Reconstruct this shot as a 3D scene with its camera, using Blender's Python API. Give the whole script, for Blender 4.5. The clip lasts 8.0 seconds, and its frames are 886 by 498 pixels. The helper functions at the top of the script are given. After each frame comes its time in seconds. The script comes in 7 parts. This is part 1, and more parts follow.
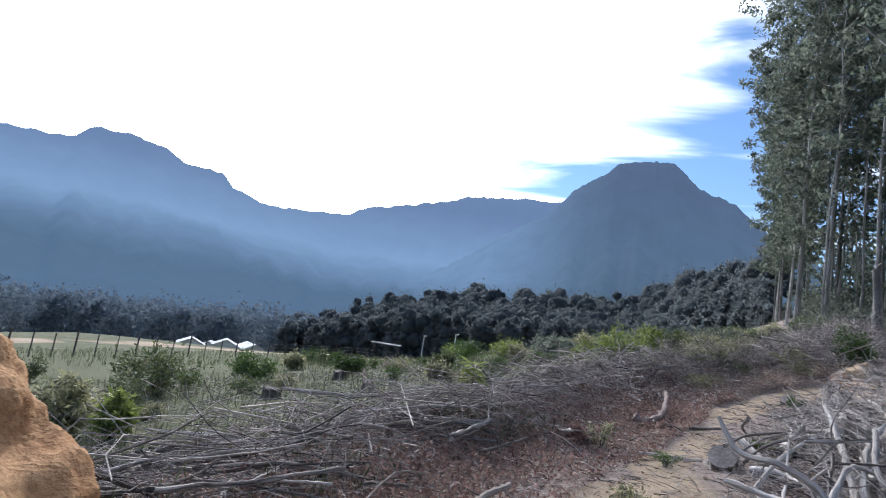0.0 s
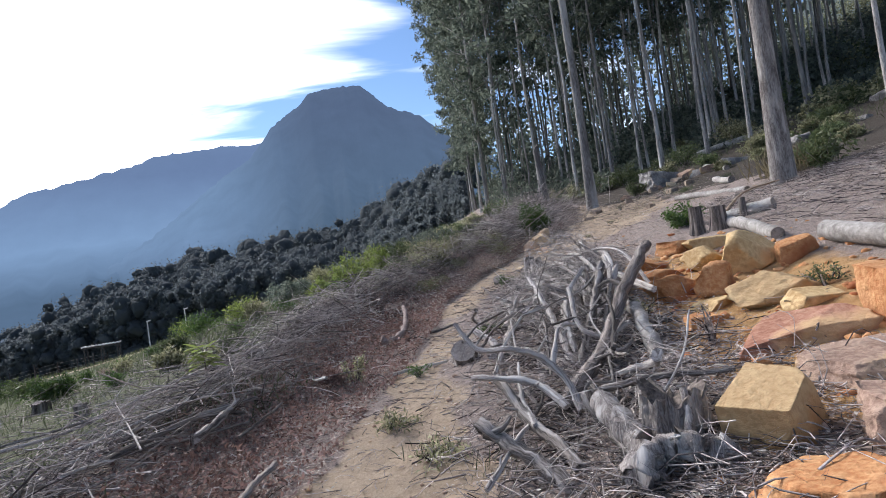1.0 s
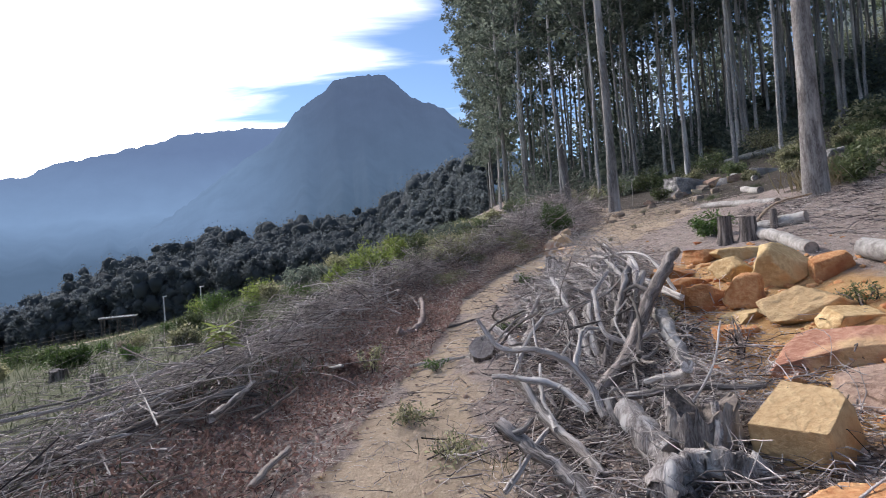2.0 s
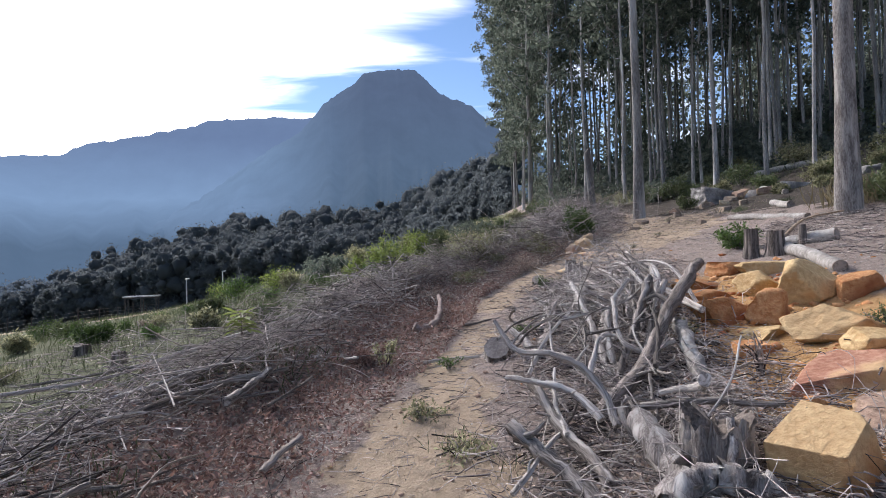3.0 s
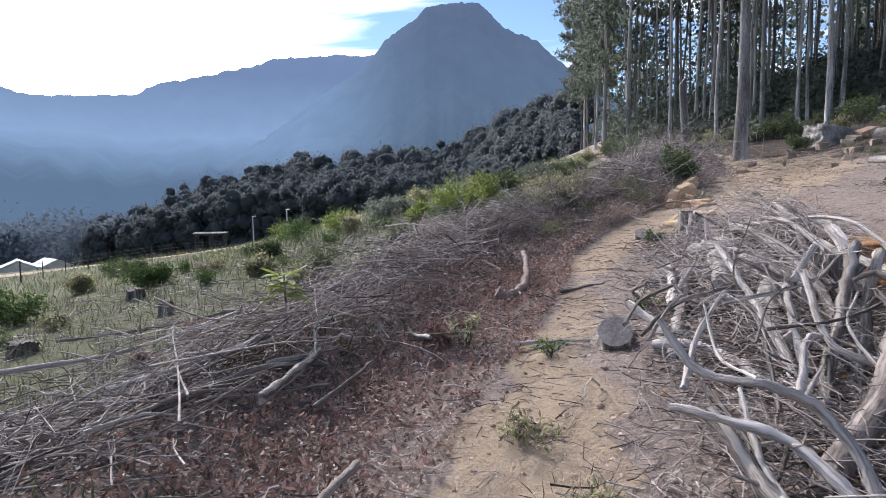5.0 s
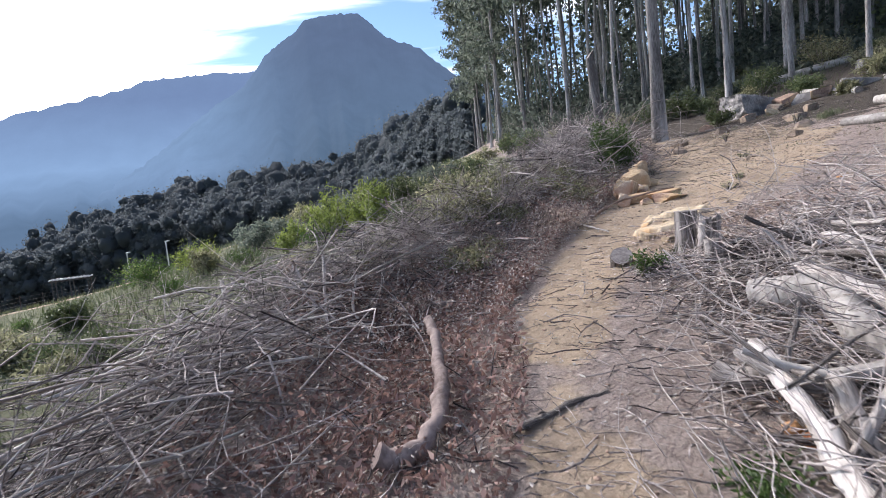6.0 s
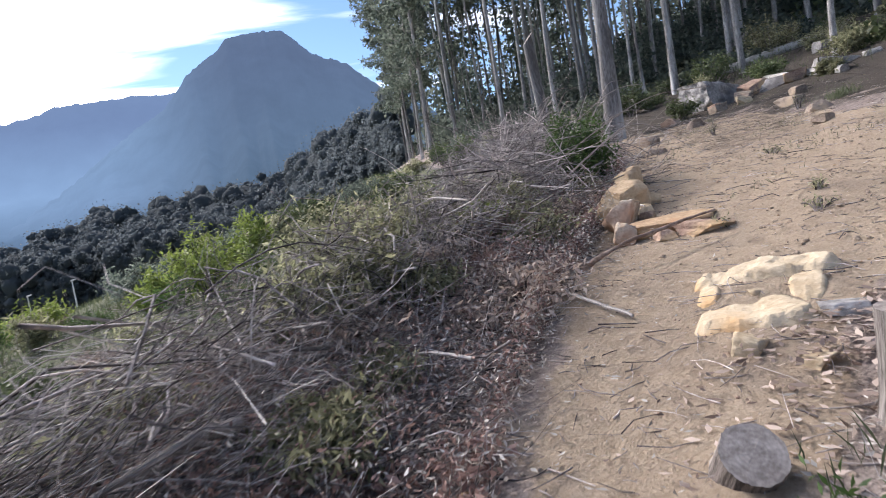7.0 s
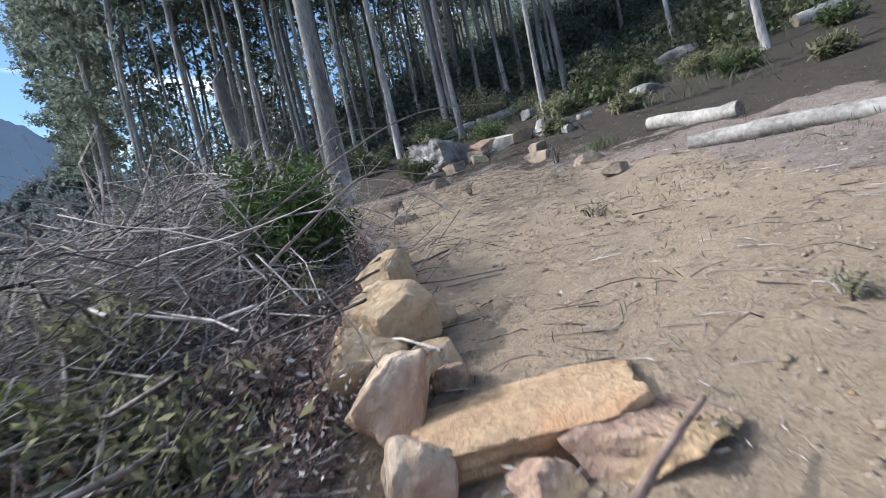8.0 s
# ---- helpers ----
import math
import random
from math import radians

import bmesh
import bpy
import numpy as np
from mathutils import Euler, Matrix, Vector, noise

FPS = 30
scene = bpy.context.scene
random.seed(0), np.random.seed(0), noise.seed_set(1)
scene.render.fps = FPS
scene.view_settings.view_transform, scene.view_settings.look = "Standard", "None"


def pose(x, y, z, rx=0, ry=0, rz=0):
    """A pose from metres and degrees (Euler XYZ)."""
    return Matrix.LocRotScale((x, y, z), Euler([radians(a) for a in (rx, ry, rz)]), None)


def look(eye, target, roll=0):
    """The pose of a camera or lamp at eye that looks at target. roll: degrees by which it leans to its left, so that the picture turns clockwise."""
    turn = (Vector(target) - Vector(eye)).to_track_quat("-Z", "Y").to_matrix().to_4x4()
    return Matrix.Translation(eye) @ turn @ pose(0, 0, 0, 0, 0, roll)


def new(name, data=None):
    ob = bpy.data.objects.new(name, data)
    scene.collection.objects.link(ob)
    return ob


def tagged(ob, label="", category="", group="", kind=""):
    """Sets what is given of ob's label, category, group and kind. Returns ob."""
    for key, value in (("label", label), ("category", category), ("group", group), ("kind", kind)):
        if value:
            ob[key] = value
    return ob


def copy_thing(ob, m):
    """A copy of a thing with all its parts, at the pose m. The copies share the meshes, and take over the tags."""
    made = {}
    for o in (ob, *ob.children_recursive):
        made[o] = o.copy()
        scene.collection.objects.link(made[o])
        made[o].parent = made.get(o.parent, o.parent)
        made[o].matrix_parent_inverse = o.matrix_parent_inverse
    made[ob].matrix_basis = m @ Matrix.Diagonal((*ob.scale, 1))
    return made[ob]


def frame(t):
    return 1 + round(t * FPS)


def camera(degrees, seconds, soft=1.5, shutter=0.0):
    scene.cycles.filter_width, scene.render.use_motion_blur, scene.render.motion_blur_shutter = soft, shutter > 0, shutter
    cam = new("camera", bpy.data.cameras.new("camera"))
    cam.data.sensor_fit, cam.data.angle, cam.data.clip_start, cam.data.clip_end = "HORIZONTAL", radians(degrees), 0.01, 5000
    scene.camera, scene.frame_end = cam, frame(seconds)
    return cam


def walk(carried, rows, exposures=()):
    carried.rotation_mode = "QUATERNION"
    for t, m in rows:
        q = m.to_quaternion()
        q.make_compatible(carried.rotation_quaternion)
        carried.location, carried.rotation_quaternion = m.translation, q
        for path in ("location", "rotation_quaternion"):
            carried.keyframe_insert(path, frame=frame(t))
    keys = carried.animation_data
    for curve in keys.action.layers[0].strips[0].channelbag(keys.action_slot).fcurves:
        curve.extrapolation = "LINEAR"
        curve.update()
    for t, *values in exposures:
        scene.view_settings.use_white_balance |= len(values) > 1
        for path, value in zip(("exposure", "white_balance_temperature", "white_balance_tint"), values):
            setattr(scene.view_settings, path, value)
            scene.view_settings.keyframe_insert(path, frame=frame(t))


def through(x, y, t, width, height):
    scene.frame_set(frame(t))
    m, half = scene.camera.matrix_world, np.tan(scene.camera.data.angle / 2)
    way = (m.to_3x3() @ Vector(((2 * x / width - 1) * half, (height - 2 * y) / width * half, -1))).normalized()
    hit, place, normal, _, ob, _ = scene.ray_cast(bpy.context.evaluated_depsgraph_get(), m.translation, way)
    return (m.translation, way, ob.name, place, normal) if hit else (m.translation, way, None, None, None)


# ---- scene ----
PATH = [
    (0, (0.073, -0.336, 0.951), (-0.786, 1.450, 1.219), 9.1),
    (0.5, (-0.004, 0.018, 1.049), (-0.454, 1.964, 1.154), 2.4),
    (1, (0.067, 0.040, 1.062), (0.126, 2.039, 1.117), -8.2),
    (1.5, (0.067, 0.076, 1.055), (0.197, 2.071, 1.094), -7.6),
    (2, (-0.013, 0.105, 1.075), (-0.010, 2.105, 1.114), -4.7),
    (2.2, (-0.016, 0.100, 1.076), (-0.100, 2.098, 1.114), -1.7),
    (3.3, (-0.006, 0.104, 1.080), (-0.063, 2.103, 1.113), -1.8),
    (3.5, (0.006, 0.124, 1.060), (-0.007, 2.123, 1.100), -2.8),
    (4, (-0.029, 0.246, 1.121), (0.004, 2.246, 1.139), -2.7),
    (4.2, (-0.036, 0.526, 1.104), (-0.093, 2.525, 1.087), 0.1),
    (5.3, (-0.431, 2.290, 1.170), (-0.739, 4.256, 0.972), -1.5),
    (5.5, (-0.271, 3.132, 1.156), (-0.322, 5.120, 0.951), -8.4),
    (6, (-0.323, 4.665, 1.252), (-0.271, 6.658, 1.093), -6.1),
    (6.5, (-0.090, 6.124, 1.384), (-0.056, 8.117, 1.224), -7.1),
    (7, (0.252, 7.590, 1.459), (0.515, 9.567, 1.314), -9.5),
    (7.5, (0.792, 8.772, 1.389), (1.500, 10.639, 1.281), -17.0),
    (8, (1.480, 10.293, 1.602), (2.617, 11.936, 1.514), -12.5),
]
cam = camera(75.6, 8.0, 0.5, 0.1)
walk(cam, [(t, look(eye, target, roll)) for t, eye, target, roll in PATH], [(0.0, 0.20, 5900, 11), (1.5, 0.14, 6200, 15), (4.2, 0.18, 6250, 16), (5.3, 0.42, 6200, 16), (7.0, 0.46, 6200, 16), (8.0, 0.43, 5900, 9)])

# ---- daylight: veiled bright sky with the sun ahead to the left ----
SUN_AZ, SUN_EL = 44, 38
SUN_DIR = Vector((-math.sin(radians(SUN_AZ)) * math.cos(radians(SUN_EL)), math.cos(radians(SUN_AZ)) * math.cos(radians(SUN_EL)), math.sin(radians(SUN_EL))))
GLARE = Vector((-math.sin(radians(46)) * 0.81, math.cos(radians(46)) * 0.81, 0.588))
SKY, CLOUD, SUN = 0.14, 1.85, 2.5


def build_world():
    w = bpy.data.worlds.new("sky")
    scene.world = w
    w.use_nodes = True
    nt = w.node_tree
    n, l = nt.nodes, nt.links
    n.clear()
    out, bg = n.new("ShaderNodeOutputWorld"), n.new("ShaderNodeBackground")
    sky = n.new("ShaderNodeTexSky")
    sky.sky_type, sky.sun_disc = "NISHITA", False
    sky.sun_elevation, sky.sun_rotation = radians(SUN_EL), radians(-SUN_AZ)
    sky.altitude, sky.dust_density, sky.ozone_density = 300, 0.0, 3.0
    tc = n.new("ShaderNodeTexCoord")
    # streaky cirrus: direction flattened onto a high plane
    sep = n.new("ShaderNodeSeparateXYZ")
    l.new(tc.outputs["Generated"], sep.inputs[0])
    zz = n.new("ShaderNodeMath"); zz.operation = "ADD"; zz.inputs[1].default_value = 0.12
    l.new(sep.outputs[2], zz.inputs[0])
    flat = []
    for i in (0, 1):
        m = n.new("ShaderNodeMath"); m.operation = "DIVIDE"
        l.new(sep.outputs[i], m.inputs[0]); l.new(zz.outputs[0], m.inputs[1]); flat.append(m)
    com = n.new("ShaderNodeCombineXYZ")
    l.new(flat[0].outputs[0], com.inputs[0]); l.new(flat[1].outputs[0], com.inputs[1])
    mp = n.new("ShaderNodeMapping")
    mp.inputs["Rotation"].default_value = (0, 0, radians(28))
    mp.inputs["Scale"].default_value = (0.5, 1.9, 1)
    mp.inputs["Location"].default_value = (2.3, 0.7, 0)
    l.new(com.outputs[0], mp.inputs[0])
    nz = n.new("ShaderNodeTexNoise")
    nz.inputs["Scale"].default_value, nz.inputs["Detail"].default_value, nz.inputs["Roughness"].default_value = 1.25, 7, 0.5
    nz.inputs["Distortion"].default_value = 0.9
    l.new(mp.outputs[0], nz.inputs["Vector"])
    # more veil towards the sun
    dot = n.new("ShaderNodeVectorMath"); dot.operation = "DOT_PRODUCT"
    dot.inputs[1].default_value = GLARE
    l.new(tc.outputs["Generated"], dot.inputs[0])
    near = n.new("ShaderNodeMapRange")
    near.inputs["From Min"].default_value, near.inputs["From Max"].default_value = 0.735, 0.915
    near.inputs["To Min"].default_value, near.inputs["To Max"].default_value = -0.13, 0.24
    l.new(dot.outputs["Value"], near.inputs["Value"])
    add = n.new("ShaderNodeMath"); add.operation = "ADD"
    l.new(nz.outputs["Fac"], add.inputs[0]); l.new(near.outputs[0], add.inputs[1])
    ramp = n.new("ShaderNodeMapRange"); ramp.interpolation_type = "SMOOTHSTEP"
    ramp.inputs["From Min"].default_value, ramp.inputs["From Max"].default_value = 0.38, 0.70
    l.new(add.outputs[0], ramp.inputs["Value"])
    glow = n.new("ShaderNodeMapRange")
    glow.inputs["From Min"].default_value, glow.inputs["From Max"].default_value = 0.55, 1.0
    glow.inputs["To Min"].default_value, glow.inputs["To Max"].default_value = CLOUD, CLOUD * 2.2
    l.new(dot.outputs["Value"], glow.inputs["Value"])
    white = n.new("ShaderNodeVectorMath"); white.operation = "SCALE"
    white.inputs[0].default_value = (1.0, 0.985, 0.99)
    l.new(glow.outputs[0], white.inputs["Scale"])
    blue = n.new("ShaderNodeVectorMath"); blue.operation = "SCALE"
    blue.inputs["Scale"].default_value = SKY
    l.new(sky.outputs[0], blue.inputs[0])
    mix = n.new("ShaderNodeMix"); mix.data_type = "RGBA"
    l.new(ramp.outputs[0], mix.inputs["Factor"]); l.new(blue.outputs[0], mix.inputs["A"]); l.new(white.outputs[0], mix.inputs["B"])
    l.new(mix.outputs["Result"], bg.inputs["Color"]); l.new(bg.outputs[0], out.inputs[0])


build_world()
sun = new("sun", bpy.data.lights.new("sun", "SUN"))
sun.data.energy, sun.data.angle, sun.data.color = SUN, radians(1.2), (1.0, 0.94, 0.84)
sun.matrix_world = look(SUN_DIR * 50, (0, 0, 0))

rng = np.random.default_rng(11)


# ---- materials ----
def material(name, dark, light, scale=6.0, fine=40.0, rough=0.85, bump=0.4, depth=0.02, third=None, third_at=0.6, vary=0.15, stretch=(1, 1, 1), metal=0.0, island=0.0, grain=False):
    """A rough natural surface: two colours mixed at a coarse and a fine scale, relief, and a small change from object to object."""
    m = bpy.data.materials.new(name)
    m.use_nodes = True
    n, l = m.node_tree.nodes, m.node_tree.links
    b = n["Principled BSDF"]
    b.inputs["Roughness"].default_value, b.inputs["Metallic"].default_value = rough, metal
    b.inputs["Specular IOR Level"].default_value = 0.25
    tc, mp = n.new("ShaderNodeTexCoord"), n.new("ShaderNodeMapping")
    mp.inputs["Scale"].default_value = stretch
    if grain:
        ga = n.new("ShaderNodeAttribute"); ga.attribute_name = "grain"
        l.new(ga.outputs["Vector"], mp.inputs[0])
    else:
        l.new(tc.outputs["Object"], mp.inputs[0])
    a, f = n.new("ShaderNodeTexNoise"), n.new("ShaderNodeTexNoise")
    for node, s, d in ((a, scale, 5), (f, fine, 4)):
        node.inputs["Scale"].default_value, node.inputs["Detail"].default_value, node.inputs["Roughness"].default_value = s, d, 0.62
        l.new(mp.outputs[0], node.inputs["Vector"])
    mixf = n.new("ShaderNodeMath"); mixf.operation = "MULTIPLY_ADD"; mixf.inputs[1].default_value = 0.45
    l.new(f.outputs["Fac"], mixf.inputs[0])
    sc = n.new("ShaderNodeMath"); sc.operation = "MULTIPLY"; sc.inputs[1].default_value = 0.55
    l.new(a.outputs["Fac"], sc.inputs[0]); l.new(sc.outputs[0], mixf.inputs[2])
    ramp = n.new("ShaderNodeValToRGB")
    e = ramp.color_ramp.elements
    e[0].position, e[0].color = 0.41, (*dark, 1)
    e[1].position, e[1].color = 0.59, (*light, 1)
    l.new(mixf.outputs[0], ramp.inputs[0])
    col = ramp.outputs[0]
    if third:
        t3 = n.new("ShaderNodeTexNoise")
        t3.inputs["Scale"].default_value, t3.inputs["Detail"].default_value = scale * 0.55, 6
        l.new(mp.outputs[0], t3.inputs["Vector"])
        r3 = n.new("ShaderNodeMapRange"); r3.interpolation_type = "SMOOTHSTEP"
        r3.inputs["From Min"].default_value, r3.inputs["From Max"].default_value = third_at - 0.08, third_at + 0.06
        l.new(t3.outputs["Fac"], r3.inputs["Value"])
        mx = n.new("ShaderNodeMix"); mx.data_type = "RGBA"
        l.new(r3.outputs[0], mx.inputs["Factor"]); l.new(col, mx.inputs["A"]); mx.inputs["B"].default_value = (*third, 1)
        col = mx.outputs["Result"]
    if vary or island:
        oi = n.new("ShaderNodeObjectInfo")
        src = oi.outputs["Random"]
        amount = vary
        if island:
            g = n.new("ShaderNodeNewGeometry"); src = g.outputs["Random Per Island"]; amount = island
        mr = n.new("ShaderNodeMapRange")
        mr.inputs["To Min"].default_value, mr.inputs["To Max"].default_value = 1 - amount, 1 + amount
        l.new(src, mr.inputs["Value"])
        hs = n.new("ShaderNodeHueSaturation")
        l.new(mr.outputs[0], hs.inputs["Value"]); l.new(col, hs.inputs["Color"])
        if island:
            mh = n.new("ShaderNodeMapRange"); mh.inputs["To Min"].default_value, mh.inputs["To Max"].default_value = 0.485, 0.515
            l.new(src, mh.inputs["Value"]); l.new(mh.outputs[0], hs.inputs["Hue"])
        col = hs.outputs[0]
    l.new(col, b.inputs["Base Color"])
    if bump:
        bp = n.new("ShaderNodeBump")
        bp.inputs["Strength"].default_value, bp.inputs["Distance"].default_value = bump, depth
        l.new(mixf.outputs[0], bp.inputs["Height"]); l.new(bp.outputs[0], b.inputs["Normal"])
    return m


def leaf_material(name, dark, light, through=0.35, rough=0.5):
    m = bpy.data.materials.new(name)
    m.use_nodes = True
    n, l = m.node_tree.nodes, m.node_tree.links
    b, out = n["Principled BSDF"], n["Material Output"]
    b.inputs["Roughness"].default_value = rough
    b.inputs["Specular IOR Level"].default_value = 0.35
    g = n.new("ShaderNodeNewGeometry")
    oi = n.new("ShaderNodeObjectInfo")
    ramp = n.new("ShaderNodeValToRGB")
    ramp.color_ramp.elements[0].color, ramp.color_ramp.elements[1].color = (*dark, 1), (*light, 1)
    l.new(g.outputs["Random Per Island"], ramp.inputs[0])
    hs = n.new("ShaderNodeHueSaturation")
    mr = n.new("ShaderNodeMapRange"); mr.inputs["To Min"].default_value, mr.inputs["To Max"].default_value = 0.75, 1.25
    l.new(oi.outputs["Random"], mr.inputs["Value"]); l.new(mr.outputs[0], hs.inputs["Value"]); l.new(ramp.outputs[0], hs.inputs["Color"])
    l.new(hs.outputs[0], b.inputs["Base Color"])
    tr, ms = n.new("ShaderNodeBsdfTranslucent"), n.new("ShaderNodeMixShader")
    l.new(hs.outputs[0], tr.inputs["Color"])
    ms.inputs[0].default_value = through
    l.new(b.outputs[0], ms.inputs[1]); l.new(tr.outputs[0], ms.inputs[2]); l.new(ms.outputs[0], out.inputs["Surface"])
    return m


GUM_BARK = material("gum_bark", (0.15, 0.135, 0.125), (0.42, 0.395, 0.37), 1.2, 14, bump=0.4, stretch=(3, 3, 0.5), third=(0.56, 0.54, 0.52), third_at=0.58, vary=0.5)
ROUGH_BARK = material("rough_bark", (0.13, 0.11, 0.10), (0.36, 0.33, 0.30), 5, 30, bump=1.0, depth=0.03, stretch=(2.6, 2.6, 0.5), third=(0.46, 0.42, 0.38), third_at=0.62)
GUM_LEAF = leaf_material("gum_leaf", (0.08, 0.102, 0.085), (0.22, 0.25, 0.195), 0.55, 0.6)
SHRUB_LEAF = leaf_material("shrub_leaf", (0.06, 0.085, 0.035), (0.17, 0.20, 0.09), 0.35)
LIME_LEAF = leaf_material("lime_leaf", (0.13, 0.17, 0.035), (0.30, 0.36, 0.10), 0.45)
GREEN_LEAF = leaf_material("green_leaf", (0.05, 0.09, 0.025), (0.12, 0.19, 0.05), 0.35)
OLIVE_LEAF = leaf_material("olive_leaf", (0.12, 0.125, 0.065), (0.42, 0.41, 0.25), 0.6)
DRY_LEAF = leaf_material("dry_leaf", (0.16, 0.112, 0.09), (0.60, 0.49, 0.41), 0.32, 0.6)
RED_LEAF = leaf_material("red_leaf", (0.19, 0.108, 0.088), (0.55, 0.365, 0.31), 0.35, 0.6)
PALE_LEAF = leaf_material("pale_leaf", (0.30, 0.26, 0.22), (0.62, 0.58, 0.52), 0.15, 0.7)
GRASS = leaf_material("grass_blade", (0.075, 0.09, 0.042), (0.165, 0.18, 0.10), 0.25, 0.7)
STRAW = leaf_material("straw_blade", (0.20, 0.16, 0.09), (0.42, 0.36, 0.22), 0.3, 0.7)
GREY_WOOD = material("weathered_wood", (0.075, 0.062, 0.054), (0.37, 0.325, 0.29), 1.0, 5.0, bump=1.0, depth=0.02, third=(0.50, 0.455, 0.415), third_at=0.58, vary=0.25, grain=True)
PALE_WOOD = material("bleached_wood", (0.23, 0.20, 0.18), (0.61, 0.56, 0.515), 1.0, 6.0, bump=0.8, depth=0.012, third=(0.64, 0.60, 0.56), third_at=0.58, vary=0.18, grain=True)
DRIFT_WOOD = material("driftwood", (0.16, 0.135, 0.12), (0.46, 0.40, 0.35), 1.0, 6.0, bump=0.9, depth=0.012, third=(0.30, 0.25, 0.21), third_at=0.58, vary=0.2, grain=True)
DARK_WOOD = material("dark_wood", (0.055, 0.046, 0.04), (0.20, 0.17, 0.15), 1.0, 5.0, bump=1.0, depth=0.015, third=(0.33, 0.285, 0.25), third_at=0.6, vary=0.25, grain=True)
CUT_WOOD = material("cut_wood", (0.20, 0.16, 0.13), (0.36, 0.30, 0.25), 5, 40, bump=0.3, depth=0.005)
TWIG = material("twig", (0.07, 0.056, 0.052), (0.44, 0.385, 0.36), 2, 20, bump=0, vary=0, island=0.85)
PALE_TWIG = material("pale_twig", (0.24, 0.21, 0.195), (0.54, 0.485, 0.445), 2, 20, bump=0, vary=0, island=0.3)
OCHRE_ROCK = material("ochre_sandstone", (0.42, 0.275, 0.135), (0.57, 0.405, 0.215), 2.5, 30, bump=0.95, depth=0.035, third=(0.48, 0.26, 0.11), third_at=0.62)
SLAB_ROCK = material("slab_sandstone", (0.37, 0.245, 0.145), (0.51, 0.36, 0.22), 6, 40, bump=0.9, depth=0.03, third=(0.46, 0.27, 0.15), third_at=0.62)
RED_ROCK = material("red_sandstone", (0.30, 0.135, 0.085), (0.47, 0.27, 0.18), 4, 30, bump=0.95, depth=0.035, third=(0.56, 0.37, 0.20), third_at=0.56)
ORANGE_ROCK = material("orange_sandstone", (0.40, 0.17, 0.065), (0.58, 0.33, 0.155), 3.5, 30, bump=0.95, depth=0.035, third=(0.34, 0.12, 0.05), third_at=0.6)
PINK_ROCK = material("pink_sandstone", (0.27, 0.175, 0.13), (0.46, 0.33, 0.245), 4, 34, bump=0.95, depth=0.035, third=(0.56, 0.39, 0.22), third_at=0.6)
TAN_ROCK = material("tan_sandstone", (0.42, 0.275, 0.125), (0.60, 0.445, 0.235), 3, 26, bump=0.95, depth=0.035, third=(0.54, 0.30, 0.12), third_at=0.64)
CAIRN_ROCK = material("pale_tan_sandstone", (0.37, 0.26, 0.155), (0.56, 0.43, 0.285), 3, 26, bump=0.95, depth=0.035, third=(0.48, 0.29, 0.15), third_at=0.64)
PALE_PINK_ROCK = material("pale_pink_sandstone", (0.40, 0.29, 0.205), (0.62, 0.51, 0.39), 4, 30, bump=0.9, depth=0.03, third=(0.42, 0.26, 0.17), third_at=0.6)
CREAM_ROCK = material("cream_sandstone", (0.41, 0.315, 0.20), (0.59, 0.485, 0.34), 3, 26, bump=0.95, depth=0.03, third=(0.54, 0.33, 0.15), third_at=0.6)
BANK_ROCK = material("weathered_bank_stone", (0.19, 0.145, 0.11), (0.36, 0.29, 0.23), 4, 30, bump=0.95, depth=0.03, third=(0.42, 0.32, 0.22), third_at=0.62)
GREY_ROCK = material("grey_boulder", (0.19, 0.18, 0.17), (0.44, 0.415, 0.39), 2.2, 18, bump=0.9, depth=0.03, third=(0.16, 0.15, 0.145), third_at=0.6)
BIRCH_LOG = material("peeled_log", (0.22, 0.20, 0.18), (0.48, 0.45, 0.41), 2.2, 22, bump=0.4, depth=0.008, third=(0.24, 0.21, 0.18), third_at=0.66)
POST = material("fence_post", (0.055, 0.05, 0.05), (0.14, 0.125, 0.12), 4, 30, bump=0.4)
ROOF = material("white_roof_sheet", (0.36, 0.37, 0.40), (0.50, 0.51, 0.54), 0.6, 8, rough=0.5, bump=0.1)
HOUSE_WALL = material("house_wall", (0.52, 0.50, 0.47), (0.66, 0.64, 0.60), 0.8, 8, bump=0.1)
GLASS = material("dark_glass", (0.03, 0.035, 0.04), (0.06, 0.065, 0.07), 1, 5, rough=0.15, bump=0)
LAMP_HEAD = material("lamp_housing", (0.5, 0.5, 0.5), (0.65, 0.65, 0.65), 2, 9, rough=0.45, bump=0)
WIRE = material("steel_wire", (0.22, 0.21, 0.20), (0.36, 0.34, 0.32), 3, 20, rough=0.45, metal=0.8, bump=0)


def smooth(a):
    a = np.clip(a, 0, 1)
    return a * a * (3 - 2 * a)


# ---- mesh helpers ----
def mesh(name, verts, faces, mat, soft=True):
    me = bpy.data.meshes.new(name)
    verts = np.asarray(verts, np.float32).reshape(-1, 3)
    if isinstance(faces, np.ndarray):
        k = faces.shape[1]
        me.vertices.add(len(verts)); me.vertices.foreach_set("co", verts.ravel())
        me.loops.add(faces.size); me.loops.foreach_set("vertex_index", faces.ravel().astype(np.int32))
        me.polygons.add(len(faces)); me.polygons.foreach_set("loop_start", np.arange(0, faces.size, k, dtype=np.int32))
        me.update(calc_edges=True)
    else:
        me.from_pydata(verts.tolist(), [], faces)
        me.update()
    if soft:
        me.polygons.foreach_set("use_smooth", np.ones(len(me.polygons), bool))
    me.materials.append(mat)
    return me


